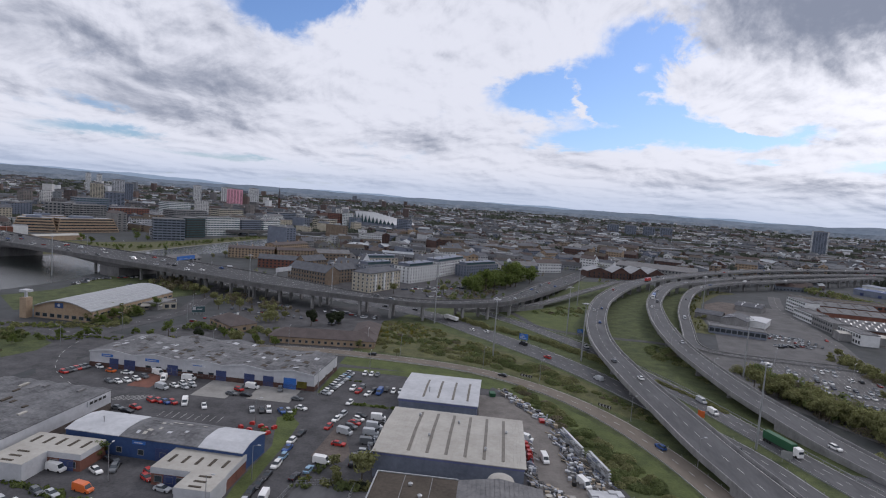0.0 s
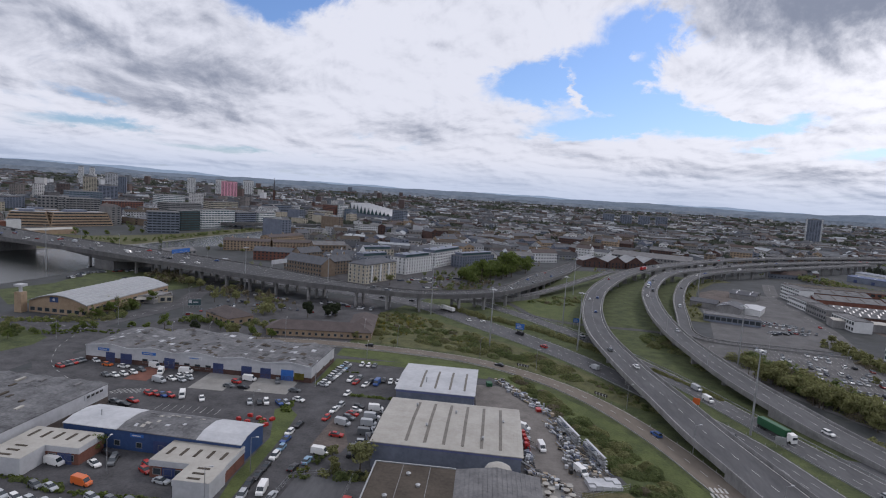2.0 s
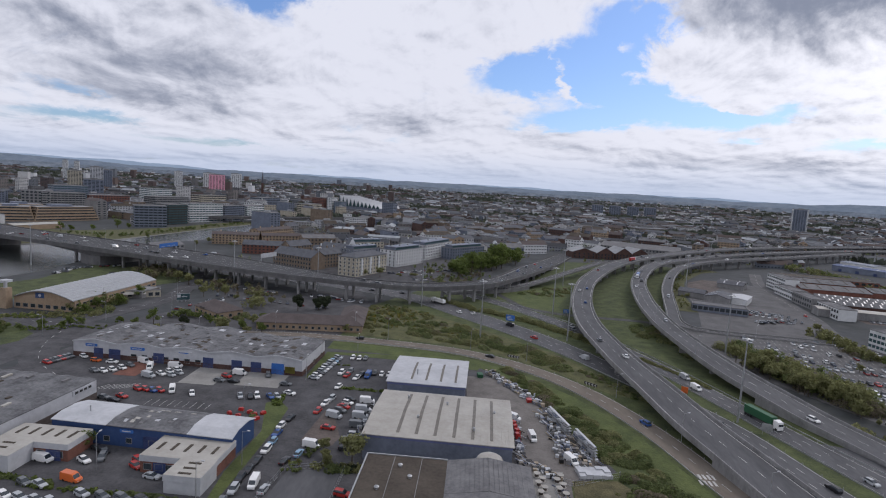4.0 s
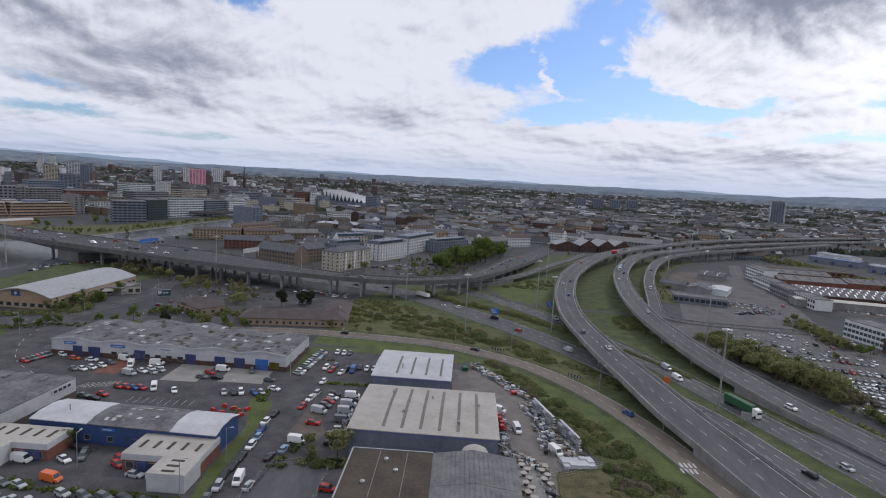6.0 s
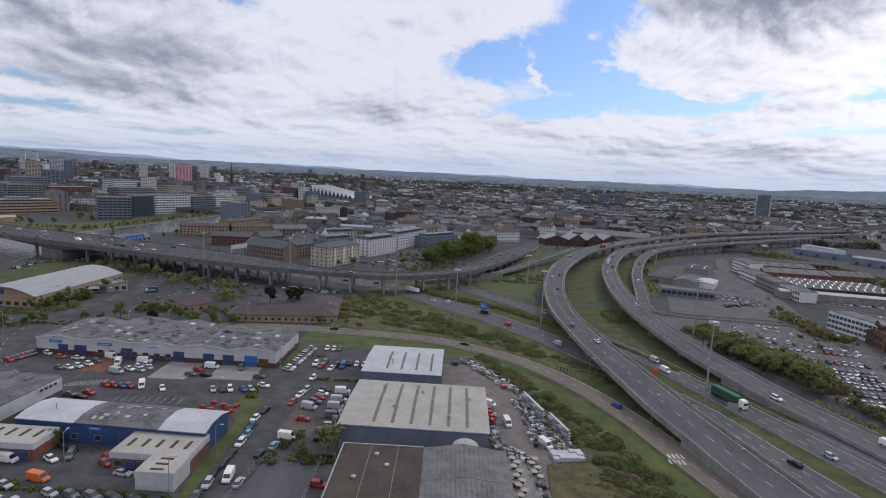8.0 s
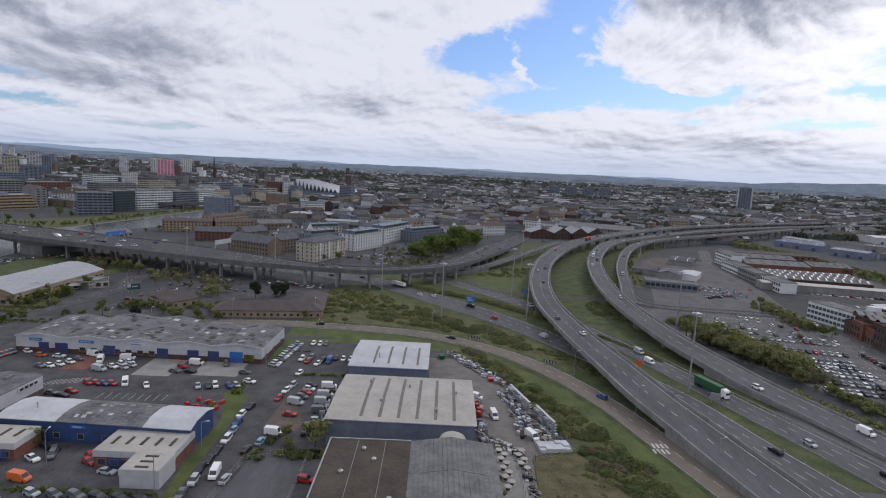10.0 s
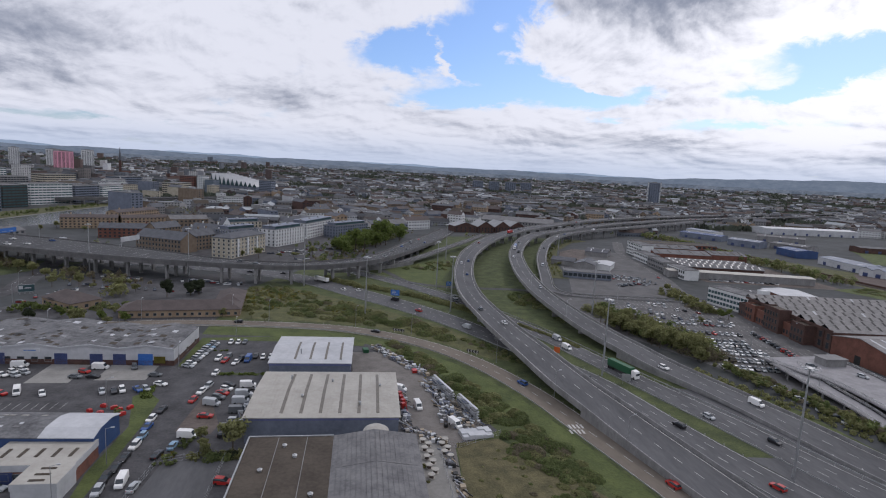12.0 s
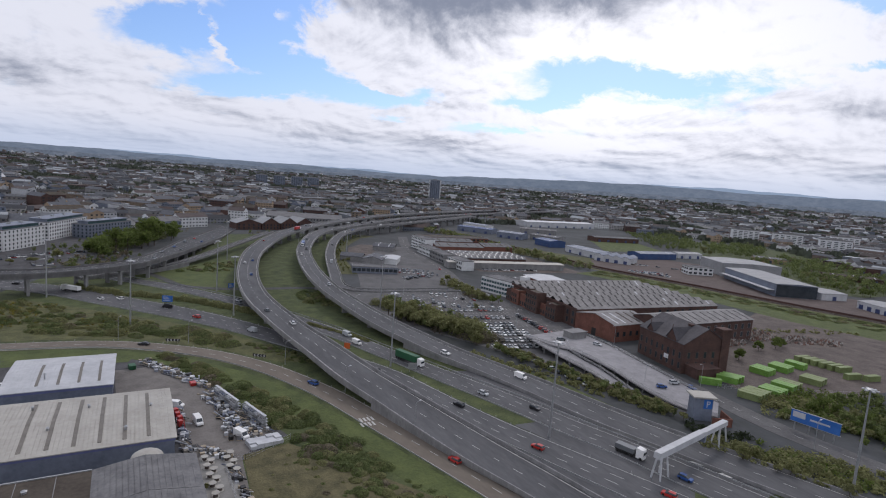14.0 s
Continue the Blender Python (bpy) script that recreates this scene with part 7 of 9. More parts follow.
def far_trees():
    rng = random.Random(6)
    g = Geo()
    for k in range(30000):
        az = radians(rng.uniform(-50, 76))
        r = 1000 * (4000 / 1000) ** (rng.random() ** 0.8)
        x, y = r * math.sin(az), r * math.cos(az)
        wild = noise.noise((x / 230, y / 230, 0)) + 0.10 * (r > 2600)
        if not free_spot(x, y) or (wild < 0.08 and rng.random() > 0.42):
            continue
        h = rng.uniform(5, 11)
        z = land(x, y)
        for j in range(5):
            w = h * rng.uniform(0.4, 0.8)
            cx, cy, a = x + rng.uniform(-6, 6), y + rng.uniform(-6, 6), rng.uniform(0, 6.3)
            g.add([(cx - w * math.cos(a), cy - w * math.sin(a), z), (cx + w * math.cos(a), cy + w * math.sin(a), z), (cx + w * 0.6 * math.cos(a + 0.4), cy + w * 0.6 * math.sin(a + 0.4), z + h * rng.uniform(0.6, 1)), (cx - w * 0.5 * math.cos(a - 0.3), cy - w * 0.5 * math.sin(a - 0.3), z + h * rng.uniform(0.7, 1.1))], [(0, 1, 2, 3)])
    solid("far_woods", g, FAR_LEAF, "countless far trees between the houses", "trees", "stuff")


def wood_tree(g, x, y, h, leaves, rng, size=None):
    """One crown of a wood: a few leaf clumps on a thin stem."""
    g.bar((x, y, -0.1), (x, y, h * 0.6), h * 0.012, 4)
    for k in range(3):
        leaf_cloud(g, x + rng.uniform(-0.18, 0.18) * h, y + rng.uniform(-0.18, 0.18) * h, h * rng.uniform(0.38, 0.72), h * rng.uniform(0.2, 0.32), h * rng.uniform(0.2, 0.3), leaves // 3, size or 0.35 + h * 0.055, rng)


def woods(name, material, label, areas, seed):
    """areas: polygon, number of trees, least and greatest height."""
    rng = random.Random(seed)
    g = Geo()
    for poly, count, lo, hi in areas:
        xs, ys = [p[0] for p in poly], [p[1] for p in poly]
        done = 0
        while done < count:
            x, y = rng.uniform(min(xs), max(xs)), rng.uniform(min(ys), max(ys))
            if inside(x, y, poly):
                done += 1
                wood_tree(g, x, y, rng.uniform(lo, hi), 60 if hi < 4 else 150 if hi > 14 else 48, rng, 0.2 + 0.07 * hi if hi < 4 else None)
    solid(name, g, material, label, "trees", "stuff")


def town_trees():
    """Trees and hedges between the buildings of the middle distance."""
    rng = random.Random(16)
    shades = (Geo(), Geo(), Geo())
    for k in range(16000):
        az, r = radians(rng.uniform(-46, 72)), rng.uniform(430, 1350)
        x, y = r * math.sin(az), r * math.cos(az)
        n = noise.noise((x / 70, y / 70, 3))
        if n < 0.02 or not free_spot(x, y, 2) or any((x - a) ** 2 + (y - b) ** 2 < 19 ** 2 for a, b in MID_SPOTS):
            continue
        wood_tree(shades[0 if n > 0.3 else rng.choice((0, 1, 2, 2))], x, y, rng.uniform(3.5, 8.5), 18, rng)
    for g, m, words in zip(shades, (WOOD_LEAF, LEAF_OLIVE, BROWN_LEAF), ("green", "olive", "brown budding")):
        solid("town_trees", g, m, words + " trees among the town buildings", "trees", "stuff")


tree_rows()
scrub("bushes_embankment", LEAF_OLIVE, "olive green scrub on the road embankments", [
    (160, 160, 45, 3.5, 112, 160, 1.5), (176, 82, 20, 5, -70, 160, 2.0), (238, 88, 26, 14, -60, 330, 2.6), (190, 68, 16, 6, -75, 110, 2.0), (198, 62, 14, 4, -70, 60, 1.6),
    (-150, 262, 16, 4, 10, 60, 1.2), (-215, 268, 24, 5, 20, 90, 1.4), (-32, 141.5, 7, 1.6, 0, 40, 1.4), (20, 122, 12, 2, 80, 20, 0.8), (380, 170, 40, 5, -20, 60, 1.4)], 31)
scrub("bushes_green", LEAF, "bright green bushes and hedges", [
    (-92, 121.5, 13, 1.0, -2, 55, 0.8), (-107, 124.5, 9, 0.8, -3, 30, 0.7), (-62, 183, 2.2, 5, 20, 26, 1.0),
    (-35, 199.5, 9, 0.8, -2, 36, 0.8), (-52, 226, 6, 0.7, 0, 18, 0.6), (-190, 250, 20, 4, 20, 60, 1.0), (-230, 262, 20, 3, 10, 60, 1.2), (240, 82, 26, 12, -60, 200, 2.4), (262, 98, 24, 8, -40, 110, 2.0), (186, 74, 16, 5, -75, 60, 1.8)], 32)
scrub("bushes_gorse", GORSE, "yellow flowering gorse", [(-42, 318, 16, 22, -20, 120, 1.4), (-5, 292, 22, 10, -30, 40, 1.3), (30, 200, 16, 4, -50, 8, 0.7), (-44, 143, 2, 1, 0, 6, 0.8), (160, 165, 30, 3, 112, 6, 0.7)], 33, 0.3)
scrub("bushes_dark", LEAF_DARK, "dark evergreen hedges and shrubs", [(-28, 141, 3, 1.2, 0, 14, 1.5), (178, 100, 10, 4, -60, 40, 2.0)], 34)
far_trees()
BELT = [(395, 760), (402, 650), (392, 545), (402, 475), (400, 420), (398, 390), (420, 386), (424, 420), (424, 475), (416, 545), (430, 650), (425, 770)]
BEHIND_HALL = [(640, 330), (590, 240), (600, 225), (680, 222), (790, 280), (898, 378), (850, 430), (745, 420), (720, 350)]
FIELD_WOOD = [(712, 543), (750, 600), (800, 650), (857, 736), (949, 702), (900, 600), (827, 545), (730, 500)]
FLATS_WOOD = [(767, 486), (793, 440), (880, 470), (1015, 548), (912, 600), (830, 540)]
woods("wood_green", WOOD_LEAF, "green spring trees in dense belts", [
    ([(156, 206), (163, 207), (173, 160), (181, 118), (174, 113), (164, 158)], 70, 2.2, 4.6), (BELT, 150, 6, 10), (BEHIND_HALL, 360, 7, 12), (FIELD_WOOD, 230, 8, 12), (FLATS_WOOD, 220, 7, 11), ([(540, 150), (600, 215), (700, 215), (760, 120), (640, 60)], 130, 6, 10),
    ([(140, 302), (152, 304), (168, 262), (174, 228), (160, 204), (150, 218), (140, 262)], 60, 5, 8), 
    ([(-260, 242), (-228, 248), (-204, 245), (-198, 238), (-205, 234), (-250, 230)], 36, 3, 5), ([(-216, 284), (-207, 276), (-198, 292), (-200, 308), (-208, 302)], 16, 5, 8), ([(-160, 280), (-130, 282), (-128, 290), (-158, 292)], 26, 2.5, 4.5), ([(-60, 480), (-30, 450), (10, 500), (20, 590), (-10, 600), (-44, 520)], 46, 3, 6),
    ([(-450, 592), (-386, 602), (-374, 680), (-366, 760), (-352, 860), (-364, 862), (-380, 760), (-390, 680), (-402, 616), (-455, 606)], 120, 3, 6.5), ([(-30, 425), (0, 425), (30, 475), (10, 500), (-30, 470)], 40, 3, 6), ([(222, 88), (250, 104), (285, 92), (262, 56), (236, 50)], 90, 3, 6)], 51)
woods("wood_olive", LEAF_OLIVE, "olive trees just coming into leaf", [
    (BELT, 110, 6, 9), ([(156, 206), (163, 207), (173, 160), (181, 118), (174, 113), (164, 158)], 80, 2.2, 4.2), ([(142, 302), (150, 304), (166, 262), (172, 228), (160, 204), (150, 218), (142, 262)], 60, 5, 8),
    ([(-250, 395), (-225, 380), (-205, 385), (-212, 402), (-240, 418)], 26, 4, 7), ([(-176, 376), (-168, 376), (-120, 352), (-125, 340), (-172, 350)], 22, 4, 7), ([(-216, 284), (-205, 274), (-197, 290), (-200, 312), (-208, 302)], 14, 5, 9), ([(-130, 312), (-122, 310), (-116, 322), (-126, 326)], 10, 5, 8),
    ([(-118, 286), (-100, 274), (-96, 280), (-112, 294)], 14, 2.5, 4), ([(-262, 244), (-228, 249), (-203, 246), (-250, 226)], 24, 3, 5.5), ([(218, 352), (228, 350), (222, 292), (212, 294)], 60, 4, 6), ([(160, 405), (170, 400), (186, 464), (220, 556), (270, 640), (258, 632), (206, 560), (176, 480)], 50, 2, 4.5),], 52)
woods("wood_brown", BROWN_LEAF, "brown bare scrub with budding twigs", [
    ([(-250, 398), (-222, 378), (-204, 385), (-212, 404), (-240, 420)], 34, 4, 8), ([(-176, 380), (-168, 376), (-110, 352), (-112, 338), (-172, 350)], 40, 3, 7), ([(-30, 420), (0, 420), (30, 470), (10, 500), (-30, 470)], 40, 3, 6), (BELT, 70, 4, 8), ([(-300, 200), (-200, 214), (-205, 230), (-300, 240)], 60, 1.0, 2.0),
    ([(600, 250), (700, 215), (898, 378), (850, 430)], 60, 5, 9)], 53)
woods("wood_young", WOOD_LEAF, "young green trees and shrubs on the verges", [([(-46, 136), (-42, 156), (-38, 156), (-40, 136)], 26, 0.8, 2.0)], 55)
woods("wood_spring", LEAF, "tall bright green trees beside the viaduct", [([(-4, 492), (56, 622), (40, 640), (-16, 515)], 60, 10, 16), ([(-158, 283), (-134, 283), (-130, 288), (-156, 290)], 12, 2.5, 4), ([(205, 92), (240, 110), (262, 62), (236, 52), (222, 60)], 34, 3, 5.5)], 54)
town_trees()
SHADES = [("bushes_olive", LEAF_OLIVE, "olive green bushes on the road banks", 0.40), ("bushes_leafy", WOOD_LEAF, "leafy green bushes on the road banks", 0.52), ("bushes_bare", BROWN_LEAF, "brown bare bushes on the road banks", 0.08)]
thicket(SHADES, [
    ([(-30, 302), (-6, 312), (22, 284), (44, 264), (56, 244), (48, 240), (20, 262), (-24, 280)], 105, 1.4, 4.2, 0.60),
    ([(-58, 346), (-38, 346), (-14, 325), (-22, 300), (-50, 288), (-60, 300)], 90, 0.9, 2.4, 0.8),
    ([(52, 246), (66, 234), (80, 204), (72, 204), (60, 226)], 40, 0.7, 1.6, 0.6),
    ([(18, 241), (26, 232), (43, 198), (57, 162), (66, 126), (60, 118), (54, 128), (45, 156), (36, 190), (30, 206), (20, 230)], 170, 1.0, 2.9, 0.72),
    ([(48, 146), (66, 124), (78, 96), (66, 94), (52, 118), (44, 138)], 50, 0.7, 2.0, 0.6), ([(36, 140), (50, 142), (66, 96), (34, 96)], 30, 0.3, 0.9, 0.6),
    ([(101, 306), (112, 300), (120, 318), (118, 336), (104, 342)], 30, 1.8, 3.2, 0.85),
    ([(44, 420), (58, 408), (80, 424), (92, 462), (78, 462), (56, 440)], 40, 1.2, 2.6, 0.7),
    ([(112, 278), (116, 268), (122, 300), (120, 312)], 14, 1.0, 2.0, 0.7),
    ([(388, 372), (422, 380), (441, 308), (450, 258), (458, 216), (474, 150), (446, 140), (432, 200), (424, 262), (412, 330)], 260, 1.2, 3.2, 0.32),
    ([(-4, 492), (56, 622), (40, 640), (-16, 515)], 60, 3.0, 5.0, 1.3),
    ([(-46, 416), (-12, 408), (22, 442), (6, 464), (-34, 442)], 46, 2.0, 4.0, 0.9),
    ([(-212, 268), (-206, 262), (-190, 276), (-192, 300), (-200, 312), (-203, 290)], 26, 1.4, 3.0, 1.0),
    ([(-134, 284), (-108, 288), (-108, 300), (-130, 300)], 22, 1.4, 2.8, 0.9),
    ([(-262, 240), (-230, 247), (-206, 243), (-210, 234), (-250, 226)], 30, 1.2, 2.6, 0.8)], 61)
thicket([("bushes_belt_olive", LEAF_OLIVE, "olive thicket along the car park", 0.46), ("bushes_belt_brown", BROWN_LEAF, "budding brown thicket along the car park", 0.38), ("bushes_belt_green", WOOD_LEAF, "green thicket along the car park", 0.16)], [
    ([(139, 300), (152, 304), (168, 262), (175, 230), (166, 208), (156, 214), (144, 250)], 100, 2.0, 3.4, 1.45),
    ([(160, 205), (166, 207), (176, 160), (184, 120), (178, 114), (168, 158)], 100, 0.9, 1.9, 1.1),
    ([(216, 352), (229, 350), (222, 292), (213, 294)], 34, 1.6, 2.3, 1.3)], 64)
hedge("hedge_motorway", LEAF_OLIVE, "dense dark hedge beside the motorway", [([(-16, 376), (5, 353), (28, 338), (46, 322), (60, 304), (72, 288)], 5.5, 3.0), ([(88, 268), (100, 246), (106, 232)], 3.0, 1.2)], 62)
hedge("hedge_estate", WOOD_LEAF, "clipped green hedge beside parked cars", [([(-79, 121.6), (-60, 120.2)], 1.8, 1.0), ([(-112, 124.2), (-97, 122.6)], 1.5, 0.9), ([(-66.5, 172), (-64, 158), (-66, 148)], 2.2, 1.1), ([(-33, 139.6), (-28, 140.5)], 3, 2.2)], 63)

# ---- vehicles ----
def paint(name, c, rough=0.28):
    return surface(name, tuple(v * 0.85 for v in c), c, rough, size=3, fine=0.5, bump=0, spec=0.5)


COLOURS = {"white": paint("white_car_paint", (0.78, 0.78, 0.77)), "silver": paint("silver_car_paint", (0.42, 0.44, 0.46)), "grey": paint("grey_car_paint", (0.13, 0.14, 0.15)), "black": paint("black_car_paint", (0.018, 0.018, 0.022)),
           "red": paint("red_car_paint", (0.42, 0.030, 0.025)), "blue": paint("blue_car_paint", (0.030, 0.085, 0.27)), "pale blue": paint("pale_blue_car_paint", (0.22, 0.36, 0.50)), "yellow": paint("yellow_car_paint", (0.62, 0.60, 0.06)),
           "orange": paint("orange_van_paint", (0.62, 0.14, 0.035)), "green": paint("green_truck_sheet", (0.02, 0.10, 0.045), 0.6)}
LAMP_CLEAR = surface("lamp_glass", (0.55, 0.56, 0.56), (0.7, 0.7, 0.7), 0.2, size=1, fine=0.2, bump=0)
LAMP_RED = surface("red_lamp_glass", (0.30, 0.01, 0.01), (0.42, 0.02, 0.02), 0.25, size=1, fine=0.2, bump=0)
wheel_me = Geo().lathe(0, 0, [(0.20, -0.11), (0.31, -0.10), (0.32, -0.04), (0.32, 0.04), (0.31, 0.10), (0.20, 0.11)], 12).mesh("wheel", TYRE)
hub_me = None


def loft(sections):
    """Rings of (half width low, half width high, z low, z high) at places y along the car."""
    g = Geo()
    v, f = [], []
    for y, a, b, z0, z1 in sections:
        m = (z0 + z1) / 2
        v += [(-a, y, z0), (-max(a, b), y, m), (-b, y, z1), (b, y, z1), (max(a, b), y, m), (a, y, z0)]
    for i in range(len(sections) - 1):
        f += [(6 * i + k, 6 * i + (k + 1) % 6, 6 * i + 6 + (k + 1) % 6, 6 * i + 6 + k) for k in range(6)]
    f += [tuple(range(6)), tuple(range(len(v) - 1, len(v) - 7, -1))]
    return g.add(v, f)


KINDS = {
    "hatchback": dict(body=[(-2.05, .70, .66, .32, .62), (-1.95, .82, .80, .24, .82), (-0.9, .86, .84, .20, .92), (1.2, .86, .84, .20, .96), (1.85, .84, .80, .22, .98), (2.02, .74, .70, .34, .82)],
                      cabin=[(-1.05, .78, .74, .90, .92), (-0.25, .79, .60, .90, 1.40), (0.7, .79, .62, .92, 1.46), (1.75, .76, .58, .94, 1.38), (1.98, .72, .66, .92, .96)], roof=(-0.2, 1.6, .60, 1.41), wheels=(-1.3, 1.25), wide=.80),
    "saloon": dict(body=[(-2.3, .70, .66, .32, .60), (-2.2, .84, .80, .24, .78), (-1.0, .88, .86, .20, .90), (1.2, .88, .86, .20, .94), (2.15, .86, .80, .22, .96), (2.3, .76, .70, .34, .80)],
                   cabin=[(-1.05, .80, .76, .88, .90), (-0.2, .80, .60, .88, 1.36), (0.7, .80, .60, .90, 1.40), (1.3, .78, .58, .92, 1.34), (1.95, .74, .70, .92, .95)], roof=(-0.15, 1.25, .58, 1.365), wheels=(-1.4, 1.35), wide=.82),
    "estate": dict(body=[(-2.25, .74, .70, .34, .66), (-2.15, .88, .84, .26, .88), (-1.0, .92, .90, .22, 1.00), (1.4, .92, .90, .22, 1.04), (2.1, .88, .86, .24, 1.06), (2.25, .80, .76, .36, .9)],
                   cabin=[(-1.1, .84, .80, .96, 1.0), (-0.35, .85, .68, .96, 1.54), (0.9, .85, .70, .98, 1.62), (1.95, .82, .66, 1.0, 1.54), (2.18, .78, .74, .98, 1.04)], roof=(-0.3, 1.85, .67, 1.57), wheels=(-1.4, 1.4), wide=.86),
    "van": dict(body=[(-2.65, .80, .76, .36, .74), (-2.5, .94, .92, .28, 1.02), (-1.75, .97, .95, .26, 1.18), (-1.2, .98, .88, .26, 2.05), (-0.6, .98, .90, .26, 2.24), (2.55, .98, .90, .28, 2.26), (2.68, .94, .86, .36, 2.16)],
                cabin=[(-1.86, .82, .80, 1.14, 1.18), (-1.26, .86, .76, 1.16, 1.98), (-1.15, .86, .76, 1.2, 1.98), (-1.1, .8, .7, 1.3, 1.9)], roof=None, wheels=(-1.75, 1.6), wide=.90),
}
_vehicles = {}


def vehicle(kind, colour, x, y, z, turn, rng=None, lights=False, state="parked", group="parked cars"):
    """turn: heading in degrees; 0 drives towards +y."""
    key = (kind, colour, lights, state)
    if key not in _vehicles:
        k = KINDS[kind]
        root = new("van" if kind == "van" else "car", loft(k["body"]).mesh("car_body", COLOURS[colour]))
        for o in root.data.polygons:
            o.use_smooth = False
        word = {"van": "panel van", "estate": "tall estate car", "hatchback": "hatchback car", "saloon": "saloon car"}[kind]
        tagged(root, f"{colour} {word} {'parked on tarmac' if state == 'parked' else 'driving on the road'}", "van" if kind == "van" else "car", group)
        part("windows_glass" if kind != "van" else "windscreen", loft(k["cabin"]).mesh("glasshouse", GLASS), None, root, "dark car glass")
        if k["roof"]:
            y0, y1, hw, zt = k["roof"]
            part("roof", loft([(y0, hw, hw - .06, zt, zt + .05), ((y0 + y1) / 2, hw + .03, hw - .03, zt + .05, zt + .11), (y1, hw, hw - .06, zt, zt + .05)]).mesh("car_roof", COLOURS[colour]), None, root)
        for wy in k["wheels"]:
            for s in (-1, 1):
                part("wheel", wheel_me, None, root, at=pose(s * k["wide"], wy, 0.32, 0, 90, 0))
        if lights:
            y0, y1 = k["body"][0][0], k["body"][-1][0]
            for s in (-1, 1):
                part("headlight", Geo().box(s * .56 - .16, s * .56 + .16, y0 - 0.02, y0 + .14, .56, .70), LAMP_CLEAR, root)
                part("tail_light", Geo().box(s * .60 - .12, s * .60 + .12, y1 - .14, y1 + .02, .66, .84), LAMP_RED, root)
        root.matrix_world = pose(x, y, z, 0, 0, turn)
        _vehicles[key] = root
        return root
    return copy_thing(_vehicles[key], pose(x, y, z, 0, 0, turn))


MIX = ["white"] * 4 + ["silver"] * 6 + ["grey"] * 5 + ["black"] * 5 + ["blue"] + ["red"]
rng_cars = random.Random(77)


def any_car(x, y, z, turn, colours=None, kinds=("hatchback", "hatchback", "saloon", "estate"), **more):
    return vehicle(rng_cars.choice(kinds), rng_cars.choice(colours or MIX), x, y, z, turn + rng_cars.uniform(-3, 3), **more)


def row_of(a, b, n, turn, colours=None, z=0.06, **more):
    for i in range(n):
        t = i / max(1, n - 1)
        any_car(a[0] + (b[0] - a[0]) * t, a[1] + (b[1] - a[1]) * t, z, turn, colours, **more)


def put(rows):
    for kind, colour, x, y, turn in rows:
        vehicle(kind, colour, x, y, 0.07, turn, lights=math.hypot(x, y) < 165)


# estate: rows and single cars
row_of((-56.6, 207.5), (-53.4, 234.5), 11, 70, ["pale blue", "silver", "silver", "black", "grey", "blue", "white"])
put([("hatchback", "white", -47.2, 235.7, 0), ("hatchback", "white", -44.2, 235.4, 0), ("saloon", "grey", -41.6, 235.9, 0), ("hatchback", "black", -34.2, 217.7, 0), ("hatchback", "white", -31.3, 217, 0), ("saloon", "white", -28.4, 217.4, 0),
     ("estate", "white", -47.6, 215.5, -8), ("hatchback", "red", -44.7, 212.8, -14), ("estate", "grey", -44.4, 217.6, -10), ("saloon", "white", -40.4, 211.0, -15), ("estate", "black", -39.2, 214.6, -15), ("van", "blue", -36.4, 213.9, -5)])
put([("hatchback", "white", -45.1, 200, -12), ("saloon", "white", -45.8, 183.5, -12), ("estate", "silver", -44.7, 188, -12), ("hatchback", "red", -46.6, 176.6, -10), ("saloon", "red", -38.9, 181.9, 70), ("hatchback", "white", -38.3, 185.5, 70),
     ("hatchback", "black", -38, 188.6, 70), ("estate", "grey", -39.2, 178.4, 70), ("van", "silver", -40.2, 173.6, 75), ("saloon", "red", -40, 164.8, 85), ("estate", "red", -27, 128.6, 80), ("van", "white", -41.5, 152.4, 84)])
put([("saloon", "black", -53.6, 169.4, -10), ("hatchback", "white", -54.6, 163.5, -10), ("saloon", "blue", -54.0, 158.2, -8), ("hatchback", "pale blue", -53.4, 152.8, -6), ("estate", "white", -53.4, 147.6, -4), ("saloon", "black", -53.6, 141.4, -2), ("saloon", "black", -53.9, 136.5, 0),
     ("estate", "black", -54.3, 131.8, 2), ("estate", "silver", -53.8, 126.6, 3), ("saloon", "grey", -54.4, 121, 4), ("saloon", "pale blue", -43.8, 147, 176), ("saloon", "black", -46.2, 142.4, 172), ("van", "white", -50, 130, 5), ("saloon", "silver", -46.6, 127.7, 176)])
put([("van", "white", -31.8, 188, 95), ("van", "silver", -31.8, 180.4, 92), ("van", "silver", -31.7, 174.8, 92), ("van", "grey", -31.2, 167.9, 92), ("estate", "silver", -30.7, 161.1, 92), ("van", "grey", -30.8, 155.8, 92), ("hatchback", "black", -31.6, 152.0, 92),
     ("van", "white", 24.7, 169, 8), ("van", "white", 19.8, 183.4, 60), ("van", "white", 34.6, 155.5, 25)])
row_of((-161.3, 202.3), (-158.6, 211), 6, 68, ["black", "black", "grey", "red"])
